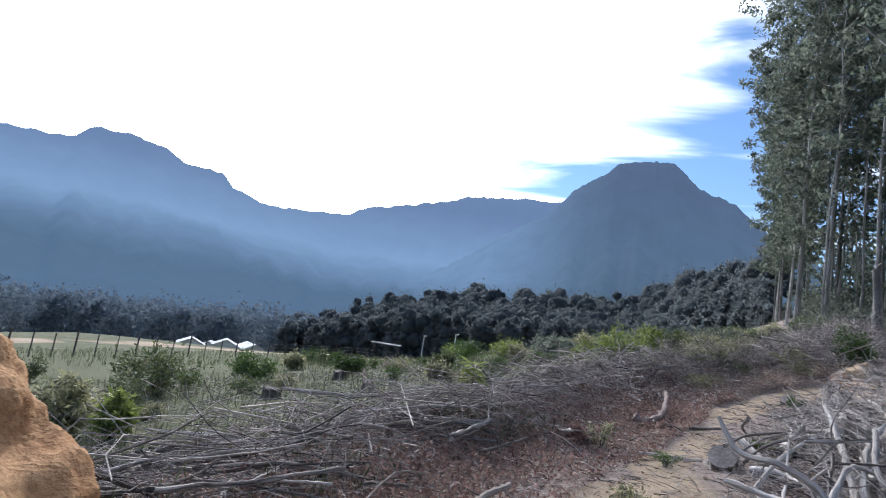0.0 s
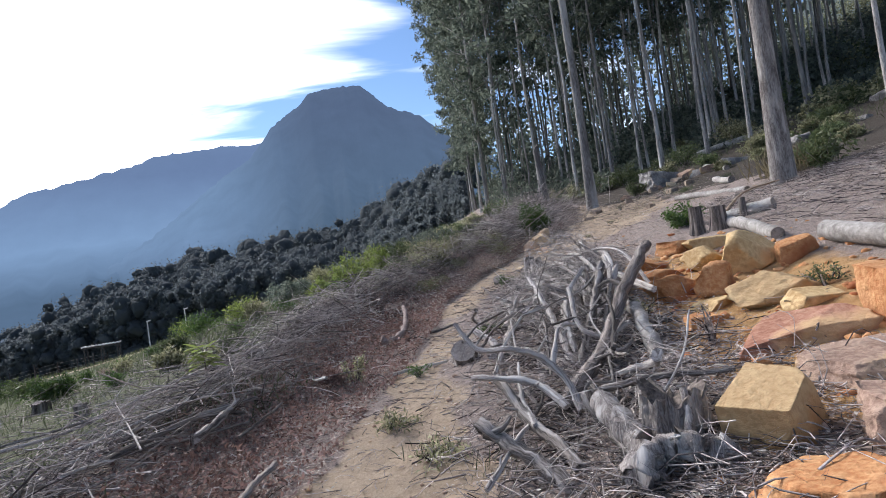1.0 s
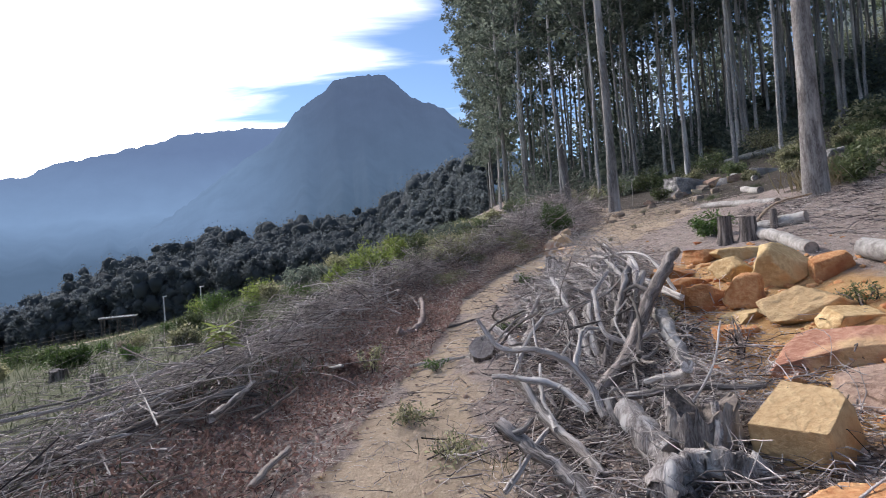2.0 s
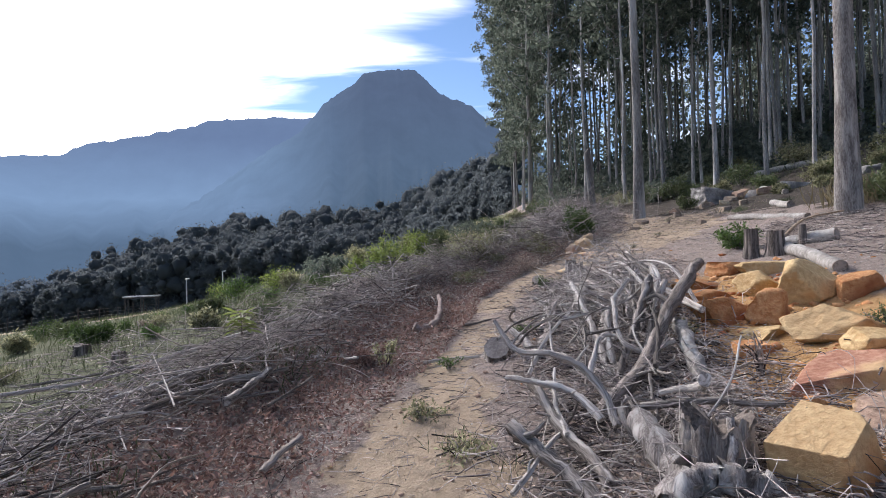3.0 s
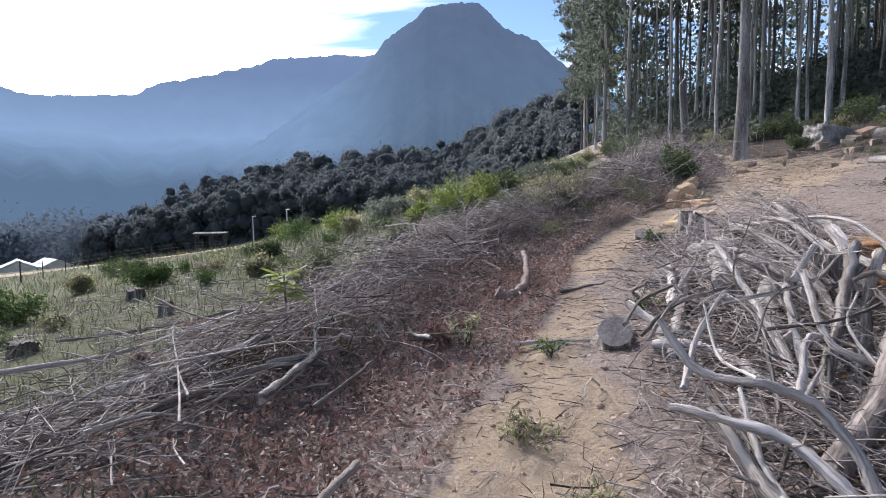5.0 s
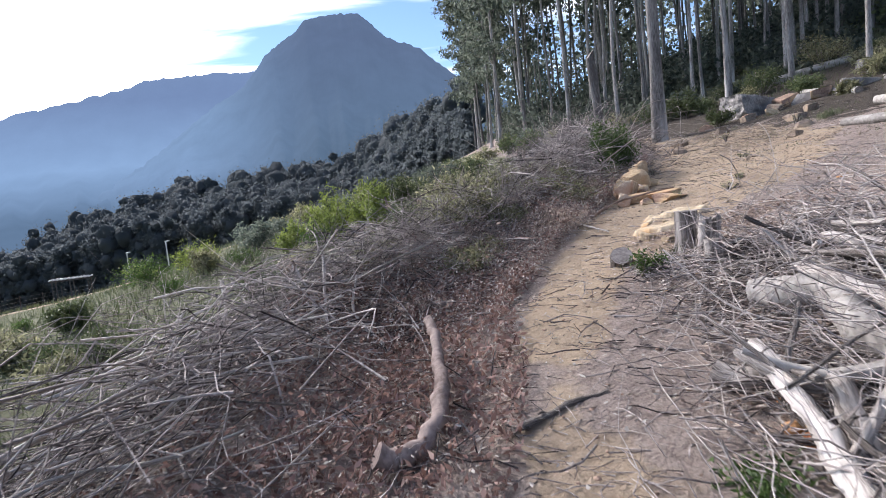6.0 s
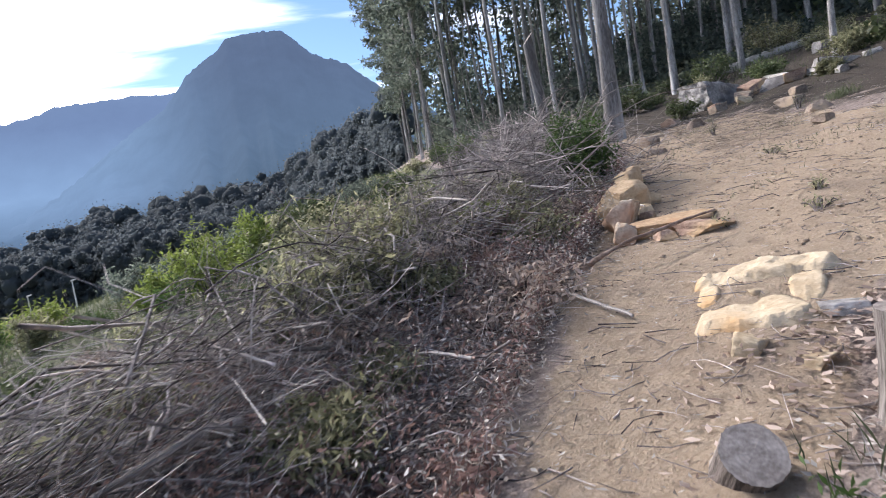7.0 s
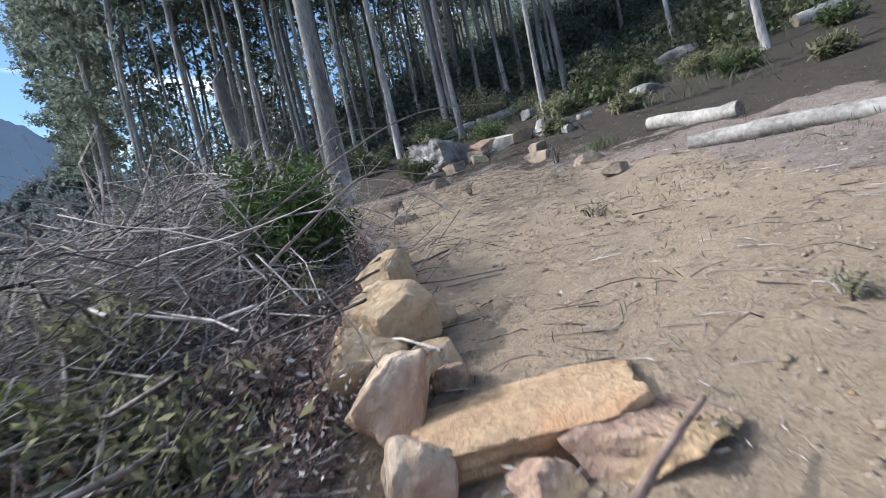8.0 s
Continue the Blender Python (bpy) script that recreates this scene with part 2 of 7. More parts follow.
def part(name, me, parent, label=""):
    ob = new(name, me)
    ob.parent = parent
    return tagged(ob, label) if label else ob


def spline(points, steps):
    """A smooth line through the given points."""
    p = np.asarray(points, float)
    if len(p) == 2:
        return p[0] + np.linspace(0, 1, steps)[:, None] * (p[1] - p[0])
    q = np.vstack([2 * p[0] - p[1], p, 2 * p[-1] - p[-2]])
    u = np.linspace(0, len(p) - 1 - 1e-9, steps)
    i = u.astype(int)
    f = (u - i)[:, None]
    a, b, c, d = q[i], q[i + 1], q[i + 2], q[i + 3]
    return 0.5 * (2 * b + (c - a) * f + (2 * a - 5 * b + 4 * c - d) * f**2 + (3 * b - a - 3 * c + d) * f**3)


GRAIN = []


def set_grain(me, values):
    """Where each point lies round and along its limb, for the run of the wood's fibres."""
    at = me.attributes.new("grain", "FLOAT_VECTOR", "POINT")
    at.data.foreach_set("vector", np.asarray(values, np.float32).ravel())
    return me


def tube(line, radii, sides=8, rough=0.0, cap=True, gen=None):
    """Vertices and faces of a round limb along a line; rough: how far its skin wanders from round."""
    gen = gen or rng
    line = np.asarray(line, float)
    k = len(line)
    radii = np.interp(np.linspace(0, 1, k), np.linspace(0, 1, len(radii)), radii)
    d = np.gradient(line, axis=0)
    d /= np.linalg.norm(d, axis=1, keepdims=True) + 1e-9
    ref = np.array([0.31, 0.2, 0.93]) if abs(d[0, 2]) < 0.8 else np.array([0.93, 0.31, 0.2])
    s = np.cross(d, ref)
    s /= np.linalg.norm(s, axis=1, keepdims=True)
    t = np.cross(d, s)
    ang = np.linspace(0, 2 * np.pi, sides, endpoint=False)
    ring = np.cos(ang)[None, :, None] * s[:, None] + np.sin(ang)[None, :, None] * t[:, None]
    wob = np.ones((k, sides))
    if rough:
        along = gen.normal(0, rough, (1, sides)) + gen.normal(0, rough * 0.6, (k, sides))
        wob = 1 + along
    v = (line[:, None] + ring * (radii[:, None] * wob)[:, :, None]).reshape(-1, 3)
    i, j = np.meshgrid(np.arange(k - 1), np.arange(sides), indexing="ij")
    a, b = i * sides + j, i * sides + (j + 1) % sides
    f = np.stack([a, b, b + sides, a + sides], -1).reshape(-1, 4)
    run = np.r_[0, np.cumsum(np.linalg.norm(np.diff(line, axis=0), axis=1))]
    ga = np.stack([np.cos(ang)[None] * 1.6 + 0 * run[:, None], np.sin(ang)[None] * 1.6 + 0 * run[:, None], run[:, None] * 4.0 + 0 * ang[None]], -1) + gen.uniform(0, 40, 3)
    ga = ga.reshape(-1, 3)
    if not cap:
        GRAIN.append(ga)
        return v, f
    m = k * sides
    v = np.vstack([v, v[:sides], v[m - sides:m], line[0], line[-1]])
    GRAIN.append(np.vstack([ga, ga[:sides], ga[m - sides:m], ga[0], ga[-1]]))
    js = np.arange(sides)
    e0 = np.stack([m + (js + 1) % sides, m + js, js * 0 + m + 2 * sides, js * 0], -1)
    e1 = np.stack([m + sides + js, m + sides + (js + 1) % sides, js * 0 + m + 2 * sides + 1, js * 0], -1)
    return v, [list(map(int, r)) for r in f] + [[int(r[0]), int(r[1]), int(r[2])] for r in np.vstack([e0, e1])]


def join(pieces):
    verts, faces, n = [], [], 0
    for v, f in pieces:
        verts.append(v)
        faces += [[int(q) + n for q in r] for r in f]
        n += len(v)
    return np.vstack(verts), faces


def leaves(centres, size, droop=0.4, spread=1.0, gen=None, width=0.28):
    """Many single leaves, each a folded blade of four triangles' worth of quads."""
    gen = gen or rng
    c = np.asarray(centres, float)
    k = len(c)
    d = gen.normal(0, spread, (k, 3))
    d[:, 2] -= droop
    d /= np.linalg.norm(d, axis=1, keepdims=True) + 1e-9
    s = np.cross(d, gen.normal(0, 1, (k, 3)))
    s /= np.linalg.norm(s, axis=1, keepdims=True) + 1e-9
    n = np.cross(d, s)
    ln = (size * gen.uniform(0.6, 1.4, k))[:, None]
    w = ln * width * 0.5
    v = np.stack([c, c + d * ln * 0.45 + s * w + n * ln * 0.06, c + d * ln - n * ln * 0.1, c + d * ln * 0.45 - s * w + n * ln * 0.06], 1).reshape(-1, 3)
    f = np.arange(4 * k).reshape(-1, 4)
    return v, f


# ---- the lie of the land ----
def slope_height(x, y):
    """The hillside: it climbs ahead and to the right, and falls to the valley on the left."""
    x, y = np.asarray(x, float), np.asarray(y, float)
    xs = np.where(x < -20, -20 + (x + 20) * 0.7, x)
    z = -0.15 + 0.17 * np.minimum(xs, 60) + 0.07 * np.minimum(y, 260) - 0.3 * np.exp(-((x - 0.5) ** 2 / 9 + (y - 3) ** 2 / 16))
    w = smooth((3 - x) / 10)
    fall = 0.06 * np.clip(y - 16, 0, 330) + 0.04 * np.clip(y - 50, 0, 300)
    brow = smooth((-x / np.maximum(y, 1) - 0.10) / 0.55) + smooth((y - 64) / 50)
    z = z - w * fall * np.clip(0.12 + brow, 0, 1)
    z = z + smooth((x - 1) / 6) * 0.06 * np.clip(y - 22, 0, 28)
    z = z + 0.02 * np.clip(np.minimum(x - 8, x - 0.2 * (y - 40)), 0, 160) ** 1.6
    z = z - smooth((x - 2) / 6) * 0.07 * np.clip(y - 48, 0, 212)
    z = z + smooth((x - 0.55 * y - 6) / 25) * 0.16 * np.clip(y - 40, 0, 120)
    z = z + 1.3 * np.exp(-(((x + 63) / 16) ** 2 + ((y - 41) / 12) ** 2))
    return np.maximum(z, -34)


EDGE_Y = (0, 3.5, 5.3, 5.8, 7.6, 8.7, 9.5, 11, 13, 16, 19, 24)
EDGE_L = (-1.35, -1.02, -0.72, -0.45, 0.0, 0.08, 0.5, 1.36, 2.8, 4.3, 5.2, 6.5)
EDGE_R = (0.5, 0.4, 0.25, 0.35, 0.7, 1.25, 2.3, 4.6, 6.0, 7.0, 7.4, 7.5)


def trail_sides(y):
    return np.interp(y, EDGE_Y, EDGE_L), np.interp(y, EDGE_Y, EDGE_R)


def windrow(x, y):
    """Height of the long heap of cut brush beside the track."""
    left, _ = trail_sides(y)
    c = left - np.interp(y, (0, 4, 8, 12, 18, 24), (1.8, 1.65, 1.4, 1.1, 1.3, 2.0))
    wide = np.interp(y, (0, 4, 8, 12, 18, 24), (0.9, 0.7, 0.62, 0.7, 1.1, 2.0))
    high = np.interp(y, (-2, 1, 4, 8, 12, 17, 22, 28), (0.12, 0.2, 0.28, 0.30, 0.32, 0.46, 0.5, 0.1))
    return high * np.exp(-(((x - c) / wide) ** 2))


def wave(x, y, s):
    return np.sin(x * 1.7 * s + 0.6 * np.sin(y * 1.3 * s)) * np.sin(y * 1.9 * s + 0.8 * np.sin(x * 1.1 * s + 1.0))


def ground_height(x, y):
    x, y = np.asarray(x, float), np.asarray(y, float)
    near = smooth((60 - np.hypot(x, y)) / 40)
    z = slope_height(x, y) + windrow(x, y)
    return z + near * (0.022 * wave(x, y, 1.3) + 0.016 * wave(x + 3, y, 3.1) + 0.009 * wave(x, y + 5, 7.7))


def build_ground():
    xs = np.concatenate([-np.geomspace(4400, 9, 46), np.arange(-8.8, 9, 0.11), np.geomspace(9.2, 4400, 46)])
    ys = np.concatenate([-np.geomspace(4400, 2, 30), np.arange(-1.8, 22, 0.11), np.geomspace(22.2, 4400, 54)])
    gx, gy = np.meshgrid(xs, ys)
    gz = ground_height(gx, gy)
    fine = (np.abs(gx) < 9) & (gy > -2) & (gy < 22)
    gz = gz + fine * rng.normal(0, 0.006, gz.shape)
    nx, ny = len(xs), len(ys)
    i, j = np.meshgrid(np.arange(ny - 1), np.arange(nx - 1), indexing="ij")
    a = i * nx + j
    f = np.stack([a, a + 1, a + nx + 1, a + nx], -1).reshape(-1, 4)
    left, right = trail_sides(gy)
    wob = 0.16 * wave(gx, gy, 2.1) + 0.08 * wave(gx + 1, gy, 5.3)
    sand = smooth((gx - left + wob) / 0.35) * smooth((right - gx + wob) / 0.5) * smooth((26 - gy) / 6)
    sand = sand * (1 - 0.75 * smooth((gy - 7.6) / 1.2) * smooth((10.2 - gy) / 1.2) * smooth((left + 0.55 - gx + wob) / 0.5))
    ochre = 1.2 * np.exp(-(((gx - 2.65) / 0.72) ** 2 + ((gy - 4.7) / 2.1) ** 2)) + 0.55 * np.exp(-(((gx - 2.2) / 0.5) ** 2 + ((gy - 3.2) / 0.8) ** 2))
    grass = smooth((left - 1.9 - gx + wob) / 1.8) + smooth((gx - 15) / 8) + smooth((gy - 25 + wob * 4) / 6) * smooth((gx - 5) / 3)
    far = np.hypot(gx, gy)
    lane = np.exp(-(((far - 47 - 14 * smooth((-gx / np.maximum(gy, 1) - 0.2) / 0.6)) / 2.0) ** 2)) * smooth((-gx - 4) / 3) * (gy > 5)
    # dark soil of the upper bank and slope under the trees, patchy lower down
    shaded_dark_soil = smooth((gx - 6.6 + wob * 4) / 1.8) * smooth((gy - 8.5) / 3) + smooth((gy - 17.5 + wob * 3) / 3) * smooth((gx - 5.5) / 2)
    shaded_dark_soil = shaded_dark_soil + 0.36 * smooth((gy - 11.8 + wob * 3) / 2.5) * smooth((gx - left - 0.5 + wob) / 0.8)
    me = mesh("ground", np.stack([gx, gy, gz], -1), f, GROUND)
    for key, val in (("sand", sand), ("ochre", np.clip(ochre * 1.2, 0, 1)), ("grass", np.clip(grass, 0, 1)), ("shaded_dark_soil", np.clip(shaded_dark_soil, 0, 1)), ("lane", lane), ("woods", np.maximum(smooth((np.hypot(gx, gy) - 190) / 160), smooth((gy - 44 + 0.3 * gx) / 14) * smooth((gx - 4) / 4)))):
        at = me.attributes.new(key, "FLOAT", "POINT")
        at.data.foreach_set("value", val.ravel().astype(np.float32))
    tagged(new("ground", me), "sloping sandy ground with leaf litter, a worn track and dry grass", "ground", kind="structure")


def ground_material():
    m = bpy.data.materials.new("hillside_soil")
    m.use_nodes = True
    n, l = m.node_tree.nodes, m.node_tree.links
    b = n["Principled BSDF"]
    b.inputs["Roughness"].default_value, b.inputs["Specular IOR Level"].default_value = 0.95, 0.1
    tc = n.new("ShaderNodeTexCoord")

    def noise_tex(s, d=6, r=0.65):
        t = n.new("ShaderNodeTexNoise")
        t.inputs["Scale"].default_value, t.inputs["Detail"].default_value, t.inputs["Roughness"].default_value = s, d, r
        l.new(tc.outputs["Object"], t.inputs["Vector"])
        return t.outputs["Fac"]

    def ramp(fac, c0, c1, p0=0.35, p1=0.65):
        r = n.new("ShaderNodeValToRGB")
        e = r.color_ramp.elements
        e[0].position, e[0].color, e[1].position, e[1].color = p0, (*c0, 1), p1, (*c1, 1)
        l.new(fac, r.inputs[0])
        return r.outputs[0]

    def blend(fac, a, c):
        x = n.new("ShaderNodeMix"); x.data_type = "RGBA"
        l.new(fac, x.inputs["Factor"]); l.new(a, x.inputs["A"]); l.new(c, x.inputs["B"])
        return x.outputs["Result"]

    def attr(key, ragged):
        a = n.new("ShaderNodeAttribute"); a.attribute_name = key
        s = n.new("ShaderNodeMath"); s.operation = "MULTIPLY_ADD"
        l.new(noise_tex(9, 8, 0.7), s.inputs[0]); s.inputs[1].default_value = ragged; l.new(a.outputs["Fac"], s.inputs[2])
        r = n.new("ShaderNodeMapRange"); r.interpolation_type = "SMOOTHSTEP"
        r.inputs["From Min"].default_value, r.inputs["From Max"].default_value = 0.22 + ragged * 0.5, 0.55 + ragged * 0.5
        l.new(s.outputs[0], r.inputs["Value"])
        return r.outputs[0]

    fine, mid = noise_tex(70, 6, 0.7), noise_tex(11, 7, 0.7)
    litter = blend(noise_tex(2.2), ramp(mid, (0.16, 0.125, 0.108), (0.45, 0.37, 0.325)), ramp(fine, (0.16, 0.125, 0.108), (0.53, 0.44, 0.385)))
    sandc = blend(noise_tex(1.6), ramp(mid, (0.319, 0.242, 0.167), (0.530, 0.419, 0.306)), ramp(fine, (0.360, 0.271, 0.187), (0.590, 0.473, 0.352)))
    sandc = blend(ramp(noise_tex(0.900, 7.880, 0.740), (0, 0, 0), (1, 1, 1), 0.50, 0.70), sandc, ramp(mid, (0.210, 0.162, 0.124), (0.380, 0.300, 0.232)))
    sandc = blend(ramp(noise_tex(5.498, 8.865, 0.790), (0, 0, 0), (1, 1, 1), 0.53, 0.68), sandc, ramp(fine, (0.200, 0.152, 0.114), (0.400, 0.315, 0.242)))
    ochrec = blend(fine, ramp(mid, (0.40, 0.215, 0.085), (0.56, 0.34, 0.15)), ramp(mid, (0.46, 0.28, 0.13), (0.60, 0.40, 0.21)))
    grassc = blend(noise_tex(0.35), ramp(mid, (0.085, 0.09, 0.052), (0.21, 0.205, 0.135)), ramp(fine, (0.09, 0.10, 0.055), (0.21, 0.215, 0.13)))
    col = blend(attr("sand", 0.55), litter, sandc)
    # dark soil colour, lowered further to paint in the shade of the trees
    col = blend(attr("shaded_dark_soil", 0.7), col, blend(noise_tex(3.0), ramp(mid, (0.045, 0.038, 0.032), (0.11, 0.093, 0.076)), ramp(fine, (0.05, 0.043, 0.036), (0.165, 0.14, 0.118))))
    col = blend(attr("grass", 0.5), col, grassc)
    col = blend(attr("lane", 0.3), col, sandc)
    col = blend(attr("ochre", 0.5), col, ochrec)
    # far ground and plantation floor go dark blue-green, distance haze tinted into the colour
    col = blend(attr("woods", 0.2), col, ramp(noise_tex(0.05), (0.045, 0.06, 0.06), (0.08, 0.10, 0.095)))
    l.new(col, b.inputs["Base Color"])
    bp = n.new("ShaderNodeBump")
    bp.inputs["Strength"].default_value, bp.inputs["Distance"].default_value = 1.0, 0.05
    h = n.new("ShaderNodeMath"); h.operation = "MULTIPLY_ADD"; h.inputs[1].default_value = 0.4
    l.new(fine, h.inputs[0]); l.new(mid, h.inputs[2])
    l.new(h.outputs[0], bp.inputs["Height"]); l.new(bp.outputs[0], b.inputs["Normal"])
    return m


GROUND = ground_material()
build_ground()


# ---- far mountains in blue haze ----
SKYLINE = ((170, 5), (120, 8), (90, 9), (66, 10.2), (62, 10.5), (60, 10.8), (59, 12.0), (56, 12.3), (53, 11.8), (51, 10.9), (48, 10.9), (46.8, 9.7), (44.6, 9.2), (43.8, 8.8), (41, 8.9), (38, 9.3),
           (35.5, 9.5), (34.4, 10.3), (26, 12.5), (24, 13.2), (18, 13.8), (12, 13.9), (0, 12.5), (-6, 10.5), (-12, 7), (-20, 5), (-60, 4), (-100, 4))
PEAK = ((60, -2), (44, -1.5), (36, 0), (31, 2.6), (24, 6.8), (19, 10.6), (16, 12.4), (14.4, 14.0), (13.6, 15.0), (11, 16.8), (9.4, 18.1), (8.6, 18.35), (4.2, 18.5), (3.2, 17.4), (1.9, 16.3), (0.6, 15.6), (-1.2, 15.0), (-4, 12.5), (-8, 10), (-12, 7), (-30, 3), (-50, 1))


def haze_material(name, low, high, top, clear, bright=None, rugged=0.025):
    """Far rock with haze painted in: a blue emission graded by height stands for the lit air, over a little of the
    rock.
    """
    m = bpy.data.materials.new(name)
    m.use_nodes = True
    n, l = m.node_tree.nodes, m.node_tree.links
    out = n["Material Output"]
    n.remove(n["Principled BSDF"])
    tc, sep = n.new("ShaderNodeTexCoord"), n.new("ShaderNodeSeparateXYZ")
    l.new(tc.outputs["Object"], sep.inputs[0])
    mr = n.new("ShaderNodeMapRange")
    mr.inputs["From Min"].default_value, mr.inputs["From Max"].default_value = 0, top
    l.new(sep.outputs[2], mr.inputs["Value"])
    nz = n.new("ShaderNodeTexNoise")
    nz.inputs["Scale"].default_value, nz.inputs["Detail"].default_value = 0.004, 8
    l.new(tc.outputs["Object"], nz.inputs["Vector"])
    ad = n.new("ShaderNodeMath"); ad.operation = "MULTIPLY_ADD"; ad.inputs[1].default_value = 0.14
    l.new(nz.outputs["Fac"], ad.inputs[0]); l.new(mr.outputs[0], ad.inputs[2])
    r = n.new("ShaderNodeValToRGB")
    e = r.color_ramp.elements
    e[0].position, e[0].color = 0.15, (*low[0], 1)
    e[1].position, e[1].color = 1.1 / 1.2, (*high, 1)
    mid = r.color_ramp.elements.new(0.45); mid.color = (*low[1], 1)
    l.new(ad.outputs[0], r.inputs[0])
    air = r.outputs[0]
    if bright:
        # brighter haze painted into the emission over the valley mouth
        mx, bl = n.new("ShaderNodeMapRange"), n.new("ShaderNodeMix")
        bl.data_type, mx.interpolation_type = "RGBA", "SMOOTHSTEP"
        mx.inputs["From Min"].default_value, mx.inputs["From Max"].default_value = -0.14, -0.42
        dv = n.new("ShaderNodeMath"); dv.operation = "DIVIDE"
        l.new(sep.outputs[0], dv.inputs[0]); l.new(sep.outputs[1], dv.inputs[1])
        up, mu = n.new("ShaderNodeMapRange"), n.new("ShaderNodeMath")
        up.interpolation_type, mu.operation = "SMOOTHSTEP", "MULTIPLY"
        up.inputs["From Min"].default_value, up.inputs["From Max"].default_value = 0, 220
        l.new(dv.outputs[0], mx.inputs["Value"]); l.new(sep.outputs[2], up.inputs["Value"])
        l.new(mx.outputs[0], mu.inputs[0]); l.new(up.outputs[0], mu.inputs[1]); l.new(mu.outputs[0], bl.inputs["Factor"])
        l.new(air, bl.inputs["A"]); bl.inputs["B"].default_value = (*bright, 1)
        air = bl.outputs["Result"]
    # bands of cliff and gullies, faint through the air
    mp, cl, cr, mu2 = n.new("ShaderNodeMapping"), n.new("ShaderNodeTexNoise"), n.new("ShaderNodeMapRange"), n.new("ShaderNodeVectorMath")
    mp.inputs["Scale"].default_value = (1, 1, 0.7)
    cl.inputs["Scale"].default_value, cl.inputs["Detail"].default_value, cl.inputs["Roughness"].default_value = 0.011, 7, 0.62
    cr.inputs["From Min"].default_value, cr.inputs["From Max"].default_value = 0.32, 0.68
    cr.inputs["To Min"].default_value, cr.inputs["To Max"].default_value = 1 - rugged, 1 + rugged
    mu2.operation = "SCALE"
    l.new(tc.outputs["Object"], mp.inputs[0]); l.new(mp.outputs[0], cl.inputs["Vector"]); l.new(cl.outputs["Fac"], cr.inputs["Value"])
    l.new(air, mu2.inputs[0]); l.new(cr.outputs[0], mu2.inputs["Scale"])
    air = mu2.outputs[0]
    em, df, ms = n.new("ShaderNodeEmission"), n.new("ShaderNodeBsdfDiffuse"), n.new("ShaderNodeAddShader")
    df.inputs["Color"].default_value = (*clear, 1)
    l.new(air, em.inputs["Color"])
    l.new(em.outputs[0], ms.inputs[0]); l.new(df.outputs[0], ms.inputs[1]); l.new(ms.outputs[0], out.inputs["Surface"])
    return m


def mountain(name, line, far, foot, mat, label, back=0.0):
    az = np.linspace(line[0][0], line[-1][0], 700)
    el = np.interp(-az, [-a for a, _ in line], [e for _, e in line])
    jag = np.array([noise.noise(Vector((a * 1.3, 1.7, 0))) * 0.2 + noise.noise(Vector((a * 3.1, 5.1, 0))) * 0.14 for a in az])
    el = el + jag
    steps = 26
    verts = []
    for k in range(steps + 4):
        f = k / (steps - 1)
        over = max(0.0, f - 1)
        f = min(f, 1.0)
        for a, e in zip(az, el):
            near = foot + back * float(smooth((44 - a) / 8))
            r = near + (far - near) * f + over * 2500
            gully = noise.noise(Vector((a * 0.55, f * 2.2, far * 0.01))) * 0.09 + noise.noise(Vector((a * 1.7, f * 5, 3))) * 0.02
            gully *= float(smooth(f / 0.5))
            shape = f ** 1.5 * 0.75 + 0.25 * smooth((f - 0.72) / 0.24)
            z = -45 + (far * math.tan(radians(e)) + 46) * (float(shape) + gully * math.sin(math.pi * f)) - over * 500
            rr = r + 260 * gully * math.sin(math.pi * min(f, 1))
            verts.append((-math.sin(radians(a)) * rr, math.cos(radians(a)) * rr, z))
    n = len(az)
    i, j = np.meshgrid(np.arange(steps + 3), np.arange(n - 1), indexing="ij")
    q = i * n + j
    me = mesh(name, verts, np.stack([q, q + 1, q + n + 1, q + n], -1).reshape(-1, 4), mat)
    return tagged(new(name, me), label, "mountain", kind="structure")


# both mountains glow with their painted haze colours
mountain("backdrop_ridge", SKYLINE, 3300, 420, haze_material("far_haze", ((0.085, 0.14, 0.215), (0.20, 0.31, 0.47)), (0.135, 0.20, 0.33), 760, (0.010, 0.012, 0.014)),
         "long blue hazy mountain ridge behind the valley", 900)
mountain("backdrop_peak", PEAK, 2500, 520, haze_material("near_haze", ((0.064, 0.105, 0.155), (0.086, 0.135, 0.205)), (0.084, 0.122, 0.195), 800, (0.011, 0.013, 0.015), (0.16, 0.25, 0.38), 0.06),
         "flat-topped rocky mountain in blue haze")


